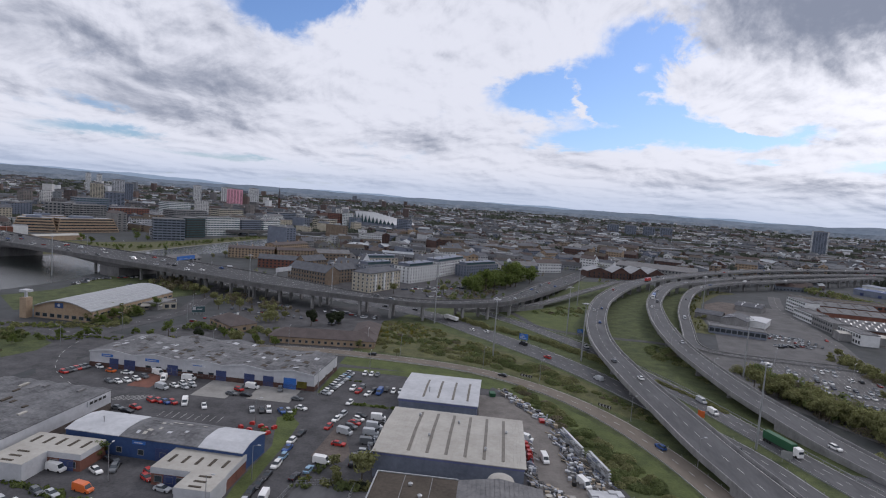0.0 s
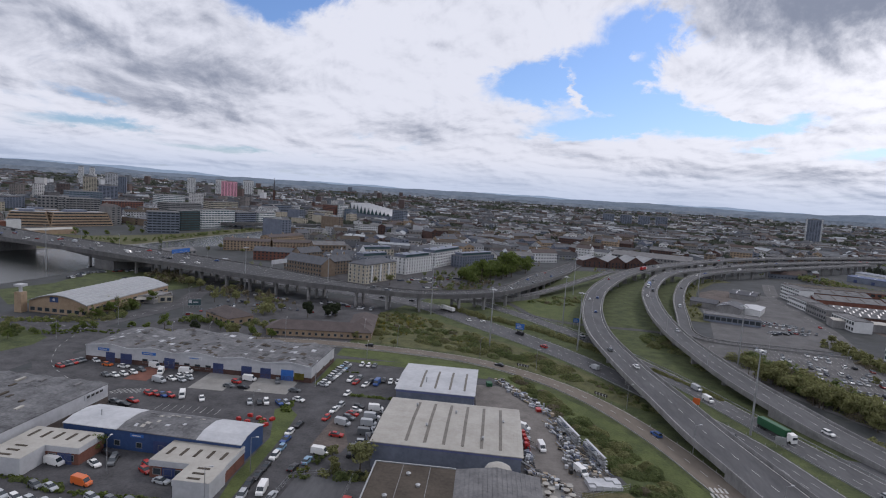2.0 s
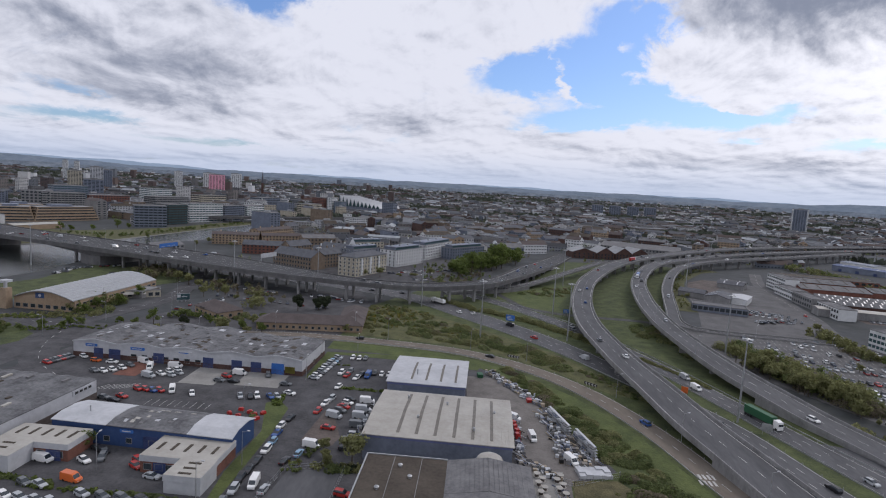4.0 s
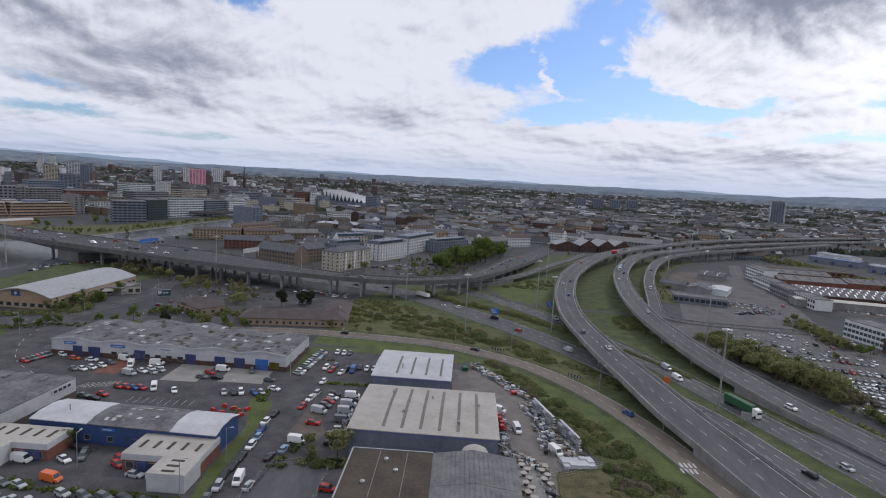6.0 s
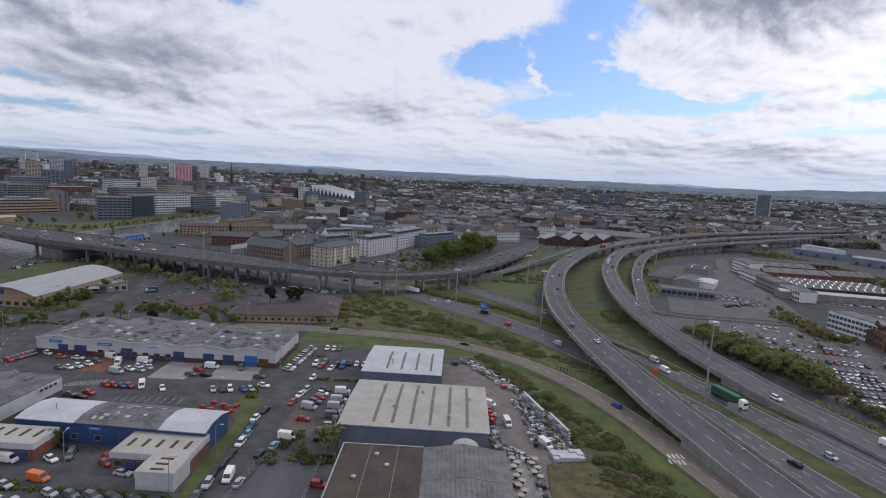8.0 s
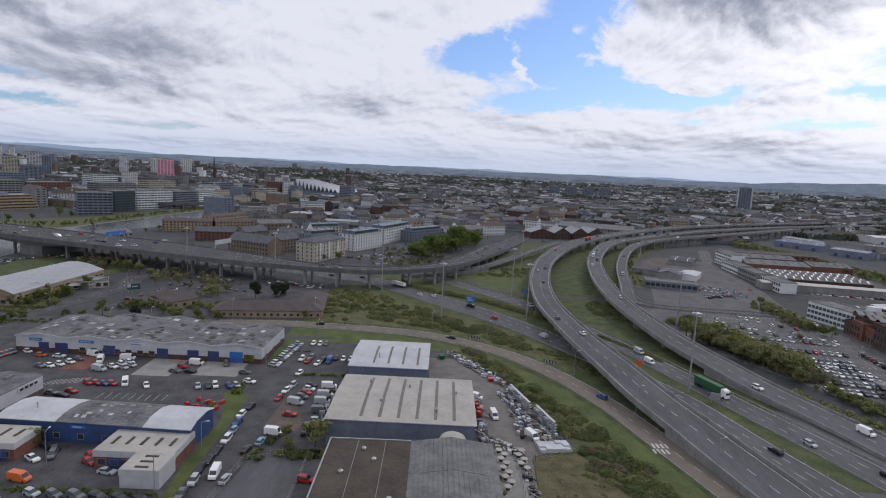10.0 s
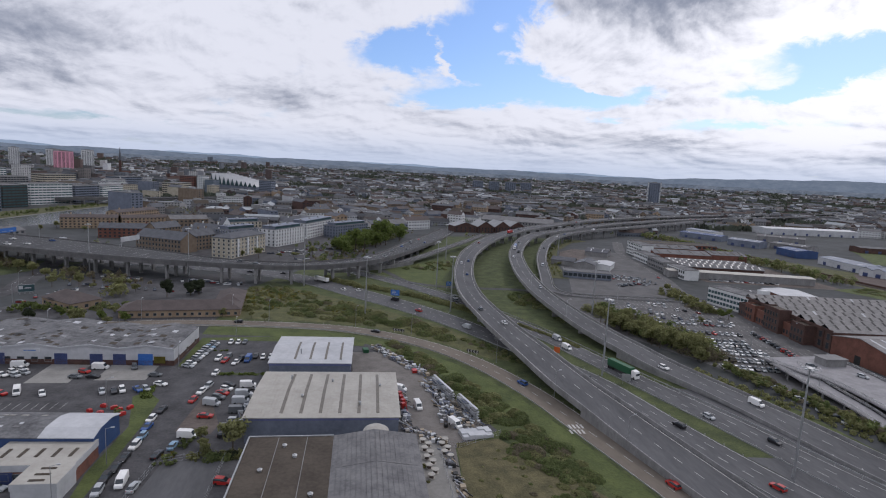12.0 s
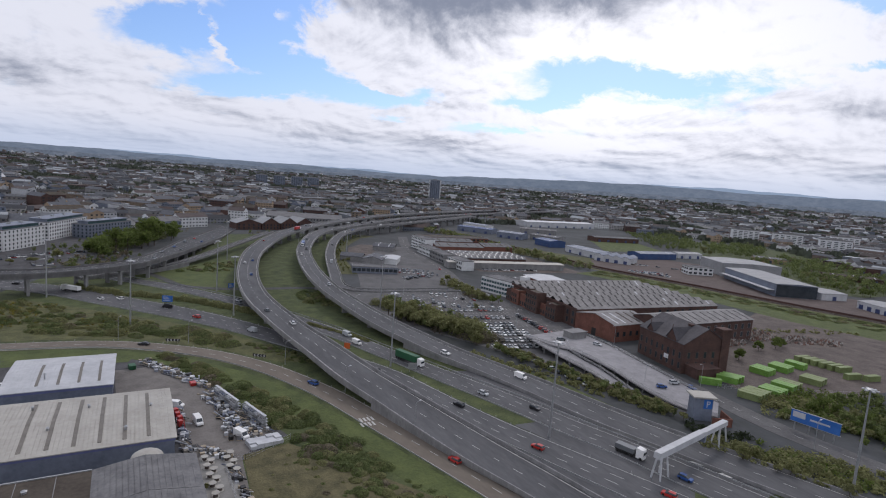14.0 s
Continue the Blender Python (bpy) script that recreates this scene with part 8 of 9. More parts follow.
put([("hatchback", "white", -153.4, 212, 60), ("saloon", "grey", -139, 197.6, 60), ("saloon", "white", -135.8, 198.1, 60), ("hatchback", "white", -133.4, 200, 60), ("hatchback", "white", -131.2, 202.6, 60), ("saloon", "white", -138.9, 208.2, 88), ("hatchback", "orange", -146, 208.6, 80),
     ("hatchback", "grey", -130, 206, 60), ("van", "white", -127.5, 211, 70), ("van", "white", -121.5, 205, 20), ("van", "silver", -116.9, 196.2, 75), ("saloon", "white", -113.9, 199.6, 60), ("hatchback", "white", -112, 202.4, 60), ("hatchback", "white", -110.2, 204.6, 60), ("hatchback", "silver", -109.6, 199, 60)])
put([("hatchback", "silver", -108, 201.6, 60), ("van", "white", -113, 208.4, 100), ("saloon", "grey", -90.1, 197.4, 80), ("hatchback", "red", -89.4, 202.2, 70), ("saloon", "black", -84.5, 197.4, 80), ("van", "white", -85.7, 206, 88), ("estate", "grey", -74.6, 206.4, 20), ("saloon", "grey", -65, 198.6, 85)])
put([("hatchback", "red", -113.3, 183.7, 60), ("hatchback", "red", -110.4, 183.7, 60), ("saloon", "blue", -107.8, 183.5, 60), ("hatchback", "red", -105.2, 183.7, 60), ("saloon", "red", -114.4, 176.4, 70), ("saloon", "black", -115, 172.8, 80), ("saloon", "grey", -119.4, 174.4, 80), ("van", "white", -101.2, 184.4, 25),
     ("saloon", "white", -93.4, 183.2, 30), ("saloon", "silver", -76.4, 184.3, 25), ("estate", "white", -70.8, 185.4, 25), ("saloon", "blue", -66.2, 185.8, 40), ("hatchback", "silver", -63.8, 186.2, 40), ("saloon", "white", -60.6, 190.2, 70), ("saloon", "black", -73, 184.6, 25)])
put([("van", "white", -107.7, 133, 80), ("saloon", "white", -97.6, 134.4, 60), ("saloon", "black", -98.4, 140.8, 60), ("estate", "black", -96, 139.8, 60), ("estate", "grey", -94, 136.4, 20), ("saloon", "silver", -76.1, 129.4, 80), ("van", "orange", -94.2, 125.2, 78), ("hatchback", "grey", -104, 122.2, 65), ("saloon", "silver", -99.8, 122, 65)])
row_of((-87.5, 119.6), (-62, 118.4), 6, 66, ["black", "grey", "black", "silver"], lights=True)
row_of((-112, 117), (-92, 115.6), 6, 66, ["silver", "white", "grey", "silver"], lights=True)
put([("hatchback", "yellow", -55, 116.2, 4), ("hatchback", "red", -84, 136.5, 60), ("hatchback", "red", -83, 133.6, 60)])

# the large car park and the sheds beyond: near rows one by one
for a, b, n in (((170.2, 236.3), (193, 230.2), 10), ((172.2, 241.5), (195, 235.5), 9), ((166.3, 224.1), (192, 217), 11), ((168, 229), (193, 222), 9), ((165, 213.3), (186, 207.3), 9), ((160.5, 203.5), (181.7, 198.4), 9)):
    row_of(a, b, n, -14, ["white", "white", "silver", "silver", "silver", "silver", "grey", "grey", "black", "black", "white"], 0.07)
row_of((214, 252), (206, 214), 13, 60, None, 0.07)
row_of((166, 190), (168.5, 150), 9, 80, None, 0.07)
row_of((178, 255), (203, 249), 9, -14, None, 0.07)
for i in range(6):
    u, v = rng_cars.random(), rng_cars.random()
    x, y = 162 + 52 * u + 6 * v, 262 + 70 * v - 12 * u
    row = 262 + round((y - 262) / 9.5) * 9.5
    any_car(x, row - 0.25 * (x - 162) + 10, 0.07, -14 + rng_cars.choice((0, 180)))
for x, y, z, a in ((204.5, 180, 4.52, 20), (191.6, 133, 2.5, 60), (201, 134, 2.5, 70), (192, 192, 4.52, 90)):
    any_car(x, y, z, a)


LORRY_SPOTS = [tuple(l[int(s * (len(l) - 1))][:2]) for l, s in ((RAMP_B, 0.80), (WEST, 0.66), (RAMP_A, 0.74), (EAST, 0.36), (WEST, 0.88))]


def lane_traffic(line, off, spots, backwards=False, lift=0.05):
    """spots: share of the way along, kind, colour."""
    nor = normals(line)
    for share, kind, colour in spots:
        i = int(share * (len(line) - 1))
        p, n = line[i], nor[i]
        o = off * p[3] / 2
        d = math.degrees(math.atan2(n[1], n[0]))
        if any(math.hypot(p[0] + n[0] * o - a, p[1] + n[1] * o - b) < 13 for a, b in LORRY_SPOTS):
            continue
        vehicle(kind, colour, p[0] + n[0] * o, p[1] + n[1] * o, p[2] + lift, d + (0 if backwards else 180), state="driving", group="traffic")


def pick(n, lo, hi, seed):
    r = random.Random(seed)
    return [(lo + (hi - lo) * (k + r.uniform(0.1, 0.9)) / n, r.choice(("hatchback", "saloon", "estate", "hatchback", "van")), r.choice(("white", "silver", "grey", "black", "red", "blue", "white"))) for k in range(n)]


lane_traffic(RAMP_A, -0.35, pick(11, 0.3, 0.97, 1), True)
lane_traffic(RAMP_A, 0.38, pick(9, 0.3, 0.97, 2), True)
lane_traffic(RAMP_B, -0.38, pick(10, 0.3, 0.97, 3))
lane_traffic(RAMP_B, 0.35, pick(8, 0.3, 0.97, 4))
lane_traffic(RAMP_C, 0.0, pick(6, 0.3, 0.85, 5))
lane_traffic(EAST, -0.4, pick(6, 0.2, 0.97, 6), True, 0.01)
lane_traffic(EAST, 0.2, pick(6, 0.2, 0.97, 7), True, 0.01)
lane_traffic(WEST, -0.3, pick(6, 0.3, 0.97, 8), False, 0.01)
lane_traffic(WEST, 0.4, pick(6, 0.3, 0.97, 9), False, 0.01)
lane_traffic(SLIP, -0.3, pick(4, 0.2, 0.9, 10), True, 0.01)
lane_traffic(LEFT_VIADUCT, -0.62, pick(8, 0.2, 0.85, 11), True)
lane_traffic(LEFT_VIADUCT, -0.25, pick(8, 0.2, 0.85, 12), True)
lane_traffic(LEFT_VIADUCT, 0.3, pick(7, 0.2, 0.85, 13))
lane_traffic(LEFT_VIADUCT, 0.65, pick(7, 0.2, 0.85, 14))
lane_traffic(BRANCH, -0.5, pick(7, 0.02, 0.75, 16), True)
lane_traffic(BRANCH, 0.5, pick(6, 0.02, 0.75, 17))
lane_traffic(STREET, 0.4, pick(5, 0.3, 0.95, 15), False, 0.01)


def lorry(line, share, off, backwards, tarp, label, length=12.5, height=3.9):
    """An articulated lorry: cab, trailer box, wheels."""
    nor = normals(line)
    i = int(share * (len(line) - 1))
    p, n = line[i], nor[i]
    o = off * p[3] / 2
    turn = math.degrees(math.atan2(n[1], n[0])) + (0 if backwards else 180)
    t = thing("lorry", p[0] + n[0] * o, p[1] + n[1] * o, p[2] + 0.05, turn, label, "lorry", "traffic")
    part("trailer", Geo().box(-1.25, 1.25, -length / 2, length / 2, 1.15, height), tarp, t)
    part("chassis", Geo().box(-1.0, 1.0, -length / 2 - 2.2, length / 2, 0.75, 1.12), BLACK, t)
    cab = part("cab", loft([(-length / 2 - 3.0, 1.15, 1.1, 0.4, 2.2), (-length / 2 - 2.8, 1.22, 1.1, 0.4, 3.2), (-length / 2 - 0.9, 1.22, 1.15, 0.5, 3.5), (-length / 2 - 0.7, 1.15, 1.1, 0.6, 3.4)]), COLOURS["white"], t, "white lorry cab")
    part("windscreen", Geo().box(-1.0, 1.0, -length / 2 - 3.06, -length / 2 - 2.9, 1.7, 2.5), GLASS, cab)
    for wy in (-length / 2 - 2.2, -length / 2 + 0.6, length / 2 - 3.4, length / 2 - 2.1, length / 2 - 0.8):
        for s in (-1, 1):
            w = part("wheel", wheel_me, None, t, at=pose(s * 1.1, wy, 0.5, 0, 90, 0))
            w.scale = (1.55, 1.55, 1.4)


lorry(RAMP_B, 0.80, 0.35, False, COLOURS["blue"], "blue curtain-sided lorry with white cab")
lorry(WEST, 0.66, 0.0, False, COLOURS["green"], "green curtain-sided lorry with white cab")
lorry(RAMP_A, 0.74, -0.38, True, COLOURS["red"], "red box lorry driving on the ramp")
lorry(EAST, 0.36, -0.3, True, COLOURS["white"], "white tanker lorry driving on the motorway", 9, 3.2)
lorry(WEST, 0.88, 0.4, False, COLOURS["grey"], "grey tipper lorry on the motorway", 6, 2.6)


def coach():
    p = RAMP_A[int(0.52 * (len(RAMP_A) - 1))]
    n = normals(RAMP_A)[int(0.52 * (len(RAMP_A) - 1))]
    t = thing("coach", p[0], p[1], p[2] + 0.05, math.degrees(math.atan2(n[1], n[0])), "white coach with long dark windows", "coach", "traffic")
    part("body", loft([(-6, 1.15, 1.05, 0.4, 3.0), (-5.8, 1.25, 1.15, 0.35, 3.4), (5.8, 1.25, 1.15, 0.35, 3.4), (6, 1.2, 1.1, 0.4, 3.2)]), COLOURS["white"], t)
    for s in (-1, 1):
        part("window", Geo().box(s * 1.24 - 0.04, s * 1.24 + 0.04, -5.2, 5.4, 1.7, 2.7), GLASS, t)
    part("windscreen", Geo().box(-1.0, 1.0, -6.06, -5.9, 1.3, 2.8), GLASS, t)
    for wy in (-4, 3, 4.2):
        for s in (-1, 1):
            w = part("wheel", wheel_me, None, t, at=pose(s * 1.08, wy, 0.48, 0, 90, 0))
            w.scale = (1.5, 1.5, 1.3)


coach()


def far_cars():
    """Cars too far to tell apart, joined."""
    rng = random.Random(12)
    body, glass = Geo(), Geo()

    def one(x, y, z, turn):
        ca, sa = math.cos(radians(turn)), math.sin(radians(turn))
        for g, secs in ((body, KINDS["hatchback"]["body"]), (glass, KINDS["hatchback"]["cabin"])):
            h = loft([s for s in secs])
            g.add([(x + u * ca - v * sa, y + u * sa + v * ca, z + w) for u, v, w in h.v], h.f)
    for k in range(3):
        for j in range(14):
            if rng.random() < 0.85:
                one(292 + j * 4 + k * 3, 400 + k * 9 - j * 0.8, 0.05, rng.uniform(-8, 8))
    for k in range(320):
        a, b = rng.choice((((-152, 369), (-129, 361)), ((-70, 470), (-46, 500)), ((-40, 450), (10, 510)), ((-46, 470), (-4, 530)), ((-100, 360), (-66, 350)), ((-296, 397), (-278, 423)), ((-290, 371), (-296, 397)), ((-160, 300), (-150, 330)), ((459, 376), (476, 342)), ((462, 380), (490, 348)), ((198, 372), (222, 378)), ((-160, 345), (-85, 325)), ((-258, 388), (-225, 352)), ((-60, 480), (-20, 520)), ((280, 325), (330, 320)), ((500, 420), (545, 370)), ((180, 415), (235, 400)), ((-95, 300), (-70, 296))))
        t = rng.random()
        one(a[0] + (b[0] - a[0]) * t + rng.uniform(-3, 3), a[1] + (b[1] - a[1]) * t + rng.uniform(-3, 3), 0.05, rng.choice((20, 110)))
    for k in range(7):
        for j in range(17):
            if rng.random() < 0.62 - 0.085 * k:
                one(160 + j * 3.1 + k * 1.2, 278 + k * 9.4 - j * 0.75, 0.07, -14)
    for k in range(3):
        for j in range(9):
            one(206 + j * 3.2, 398 + k * 8 - j * 2.2, 0.06, -34 + rng.uniform(-6, 6))
    for line in (RAMP_A, RAMP_B, LEFT_VIADUCT):
        nor = normals(line)
        for k in range(30 if line is not LEFT_VIADUCT else 62):
            i = rng.randrange(0, int(len(line) * (0.35 if line is not LEFT_VIADUCT else 0.8)))
            o = rng.choice((-0.5, -0.1, 0.3, 0.6)) * line[i][3] / 2
            one(line[i][0] + nor[i][0] * o, line[i][1] + nor[i][1] * o, line[i][2] + 0.05, math.degrees(math.atan2(nor[i][1], nor[i][0])))
    solid("far_cars", body, palette("far_car_paint", [(0.75, 0.75, 0.75), (0.4, 0.42, 0.44), (0.12, 0.12, 0.13), (0.02, 0.02, 0.02), (0.75, 0.75, 0.74), (0.3, 0.31, 0.33), (0.22, 0.03, 0.03), (0.62, 0.63, 0.64), (0.05, 0.06, 0.09)], 0.25), "countless far parked and driving cars", "cars", "stuff")
    solid("far_car_glass", glass, GLASS, "dark windows of far cars", "cars", "stuff")


far_cars()

# ---- lighting masts, lamps, signs, yards ----
def mast_parts(root, h):
    part("pole", Geo().lathe(0, 0, [(0.42, 0), (0.34, h * 0.4), (0.2, h - 0.4), (0.2, h)], 10), STEEL, root)
    part("ring", Geo().lathe(0, 0, [(0.5, h - 0.3), (1.1, h - 0.2), (1.1, h + 0.1), (0.3, h + 0.4)], 10), STEEL, root)
    for k in range(6):
        a = k * math.pi / 3
        part("lamp_head", Geo().box(-0.3, 0.3, -0.45, 0.45, -0.18, 0.12), WHITE_CLAD, root, at=pose(1.5 * math.cos(a), 1.5 * math.sin(a), h - 0.1, 0, 0, math.degrees(a) + 90))


first_mast = thing("high_mast_light", 101.5, 196, 0, 0, "tall grey steel high-mast light with ring of lamps", "street lamp", "high masts")
mast_parts(first_mast, 31)
for x, y in ((121.5, 121), (-165, 383), (-102.8, 377), (-27, 352), (10, 282), (58, 352), (57, 292), (139, 289), (196, 493), (-330, 400), (178, 60), (84, 470), (300, 690)):
    copy_thing(first_mast, pose(x, y, 0, 0, 0, x * 7))

lamp = thing("street_lamp", -59.2, 205.5, 0, 90, "slim grey street lamp with single arm", "street lamp", "street lamps")
part("pole", Geo().lathe(0, 0, [(0.13, 0), (0.10, 3), (0.07, 9.6)], 8), STEEL, lamp)
part("arm", Geo().bar((0, 0, 9.5), (1.5, 0, 9.9), 0.05, 6), STEEL, lamp)
part("lamp_head", Geo().box(1.3, 2.1, -0.18, 0.18, 9.82, 10.02), WHITE_CLAD, lamp)
for x, y, a in ((-56.9, 139.1, 0), (-61, 122, 0), (-91.8, 131, 90), (-55.8, 281, 90), (-124.2, 250, 90), (-36.9, 272, 80), (5, 263, 60), (31, 250, 40), (62, 211, 20), (74, 176, 10), (83, 140, 10), (-70, 172, 10), (-46, 240, 90), (-95, 272, 90),
                (-182, 268, 200), (-190, 236, 200), (-205, 300, 240), (-165, 300, 60), (-178, 330, 60), (-140, 245, 90), (229, 240, 180), (228, 190, 180), (216, 132, 180), (200, 80, 0), (196, 232, 40), (172, 260, 40), (200, 300, 40), (170, 320, 40), (190, 140, 60), (180, 175, 60)):
    copy_thing(lamp, pose(x, y, 0, 0, 0, a))
# lamps on the ramps
for line, gap, side in ((RAMP_B, 9, 1), (LEFT_VIADUCT, 8, -1)):
    nor = normals(line)
    for i in range(len(line) // 4, len(line) - 20, gap):
        p, n = line[i], nor[i]
        o = side * (p[3] / 2 - 0.3)
        if p[2] > 3:
            copy_thing(lamp, pose(p[0] + n[0] * o, p[1] + n[1] * o, p[2] - 0.1, 0, 0, math.degrees(math.atan2(-side * n[1], -side * n[0]))))


def gantry():
    g = thing("sign_gantry", 133, 89.2, 0, 8.6, "pale grey steel box gantry spanning the motorway on raked legs", "gantry")
    part("beam", Geo().box(-1.5, 25, -1.0, 1.0, 6.4, 8.2), WHITE_CLAD, g, "pale grey box beam")
    part("beam", Geo().box(25.2, 41, -0.9, 0.9, 6.4, 7.9), WHITE_CLAD, g, "pale grey box beam")
    for x, s in ((0, -1), (3, 1), (36, -1), (40, 1)):
        part("leg", Geo().bar((x, -0.6, 6.4), (x + s * 1.2 * 0.6, -1.4, 0), 0.28, 6), WHITE_CLAD, g)
        part("leg", Geo().bar((x, 0.6, 6.4), (x + s * 1.2 * 0.6, 1.4, 0), 0.28, 6), WHITE_CLAD, g)
    for x in (8, 20):
        part("signal_panel", Geo().box(x, x + 1.8, 1.0, 1.3, 4.6, 6.3), BLACK, g)
    part("bracket", Geo().box(24.5, 25.6, -1.2, 1.2, 4.8, 6.6), GREYBLUE_CLAD, g)


def viaduct_sign(x, y, z, turn, w, h, front, label):
    s = thing("motorway_sign", x, y, z, turn, label, "road sign", "viaduct signs")
    p = part("panel", Geo().box(-w / 2, w / 2, -0.1, 0.1, 3.4, 3.4 + h), front, s)
    for k in (-0.48, 0.48):
        part("leg", Geo().bar((k * w, 0, 0), (k * w * 0.9, 0, 3.5), 0.22, 6), STEEL, s)
        part("leg", Geo().bar((k * w * 1.06, 1.6, 0), (k * w * 0.9, 0, 3.5), 0.16, 6), STEEL, s)
    if front is SIGN_BLUE:
        for k in range(3):
            part("sign_bars", Geo().box(-w * 0.4 + k * w * 0.28, -w * 0.2 + k * w * 0.28, -0.14, -0.09, 4.2, 4.5), WHITE_CLAD, p)


gantry()
viaduct_sign(-241, 433, 13.2, 78, 20, 3.2, SIGN_BLUE, "wide blue motorway direction sign")
viaduct_sign(-153, 418, 12.5, 70, 18, 3.4, WHITE_CLAD, "back of a pale motorway sign on legs")


def post_sign(name, x, y, turn, w, h, z, material, label, bars=None):
    s = thing(name, x, y, 0, turn, label, "road sign")
    p = part("panel", Geo().box(-w / 2, w / 2, -0.06, 0.06, z, z + h), material, s)
    for k in (-0.35, 0.35):
        part("post", Geo().bar((k * w, 0.1, 0), (k * w, 0.1, z + h * 0.9), 0.07, 6), STEEL, s)
    if bars:
        for k in range(3):
            part("sign_bars", Geo().box(-w * 0.38, w * (0.3 - 0.12 * k), -0.1, -0.05, z + h * (0.2 + 0.25 * k), z + h * (0.3 + 0.25 * k)), bars, p)
    return s, p


post_sign("direction_sign", 28.3, 320, -20, 5.2, 3.4, 2.2, SIGN_BLUE, "blue motorway direction sign on two posts", WHITE_CLAD)
post_sign("direction_sign", 66, 350, 10, 3.6, 2.6, 2.5, SIGN_BLUE, "small blue direction sign on posts", WHITE_CLAD)
post_sign("direction_sign", 92, 418, 30, 3.6, 2.6, 3.0, SIGN_BLUE, "small blue direction sign on posts", WHITE_CLAD)
post_sign("warning_sign", 91.6, 220, -30, 2.6, 2.6, 1.2, COLOURS["orange"], "orange temporary road works sign")
post_sign("back_of_sign", 107, 187, 160, 3.4, 2.6, 1.4, STEEL, "grey back of a roadside sign")
for x, y, a in ((54.3, 221.4, -38), (25, 252, -20)):
    s, p = post_sign("chevron_board", x, y, a, 5.6, 1.1, 0.9, BLACK, "black and white chevron bend board")
    for k in range(4):
        u = -2.4 + k * 1.35
        part("chevron", Geo().add([(u + 0.5, -0.08, 0.95), (u + 0.95, -0.08, 0.95), (u + 0.45, -0.08, 1.45), (u + 0.95, -0.08, 1.95), (u + 0.5, -0.08, 1.95), (u, -0.08, 1.45)], [(0, 1, 2, 5), (5, 2, 3, 4)]), WHITE_PAINT, p)


def billboard(x, y, turn, w, h, z, front, label):
    b = thing("billboard", x, y, 0, turn, label, "billboard")
    p = part("panel", Geo().box(-w / 2, w / 2, -0.15, 0.15, z, z + h), front, b)
    part("frame", Geo().box(-w / 2 - 0.2, w / 2 + 0.2, -0.1, 0.2, z - 0.25, z).box(-w / 2 - 0.2, w / 2 + 0.2, -0.1, 0.2, z + h, z + h + 0.2), STEEL, b)
    for k in (-0.4, -0.1, 0.2, 0.4):
        part("post", Geo().box(k * w - 0.15, k * w + 0.15, 0.15, 0.45, 0, z + h), STEEL, b)
    part("picture_block", Geo().box(-w * 0.46, -w * 0.2, -0.2, -0.14, z + h * 0.4, z + h * 0.9), WHITE_CLAD, p)
    part("sign_bars", Geo().box(-w * 0.1, w * 0.3, -0.2, -0.14, z + h * 0.45, z + h * 0.6), WHITE_CLAD, p)


billboard(211, 85.5, -82, 15, 4, 3.2, SIGN_BLUE, "long blue roadside billboard on posts")
billboard(-168, 318, 30, 7, 3.6, 1.5, TEAL_GLASS, "teal advertising board beside the road")


def container(x, y, turn, material, open_top, label):
    c = thing("container", x, y, 0.06, turn, label, "container", "green containers")
    w, d, h = 8.6, 2.45, 2.6
    g = Geo().box(0, w, 0, 0.1, 0, h).box(0, w, d - 0.1, d, 0, h).box(0, 0.1, 0.1, d - 0.1, 0, h).box(w - 0.1, w, 0.1, d - 0.1, 0, h).box(0.1, w - 0.1, 0.1, d - 0.1, 0, 0.15)
    part("body", g, material, c)
    ribs = Geo()
    for k in range(14):
        ribs.box(0.2 + k * 0.6, 0.35 + k * 0.6, -0.06, 0.02, 0.1, h - 0.1).box(0.2 + k * 0.6, 0.35 + k * 0.6, d - 0.02, d + 0.06, 0.1, h - 0.1)
    tagged(part("ribs", ribs, material, c), kind="stuff")
    if not open_top:
        part("lid", Geo().box(-0.05, w + 0.05, -0.05, d + 0.05, h, h + 0.12), material, c)
    return c


GREEN_STEEL = surface("green_painted_steel", (0.10, 0.22, 0.035), (0.17, 0.32, 0.06), 0.55, size=3, fine=0.5)
OLIVE_STEEL = surface("faded_green_steel", (0.13, 0.17, 0.06), (0.20, 0.24, 0.10), 0.6, size=3, fine=0.5)
c0 = container(219, 134.2, -42, GREEN_STEEL, False, "bright green steel container")
c1 = container(221, 119, -74, OLIVE_STEEL, False, "faded olive green steel container")
CONTAINER_ROWS = [(c0, 230.5, 134.4, -64, 3), (c0, 259.5, 136.4, -84, 3), (c0, 274, 135.6, -84, 3), (c0, 288.5, 135.4, -84, 2), (c1, 223.8, 119.4, -74, 3), (c0, 234.5, 118.2, -78, 3), (c0, 247.5, 120, -80, 2), (c1, 253, 120.6, -80, 2), (c1, 270, 119.4, -80, 3)]
for source, x, y, turn, count in CONTAINER_ROWS:
    for k in range(count):
        copy_thing(source, pose(x + 2.75 * k, y + 0.3 * k, 0.06, 0, 0, turn))
for k in range(6):
    copy_thing(c1, pose(303 + 0.5 * k, 136 - 3.6 * k, 0.06, 0, 0, -12))
for x, y, turn in ((297, 111, -15), (304, 106, -15)):
    copy_thing(c1, pose(x, y, 0.06, 0, 0, turn))


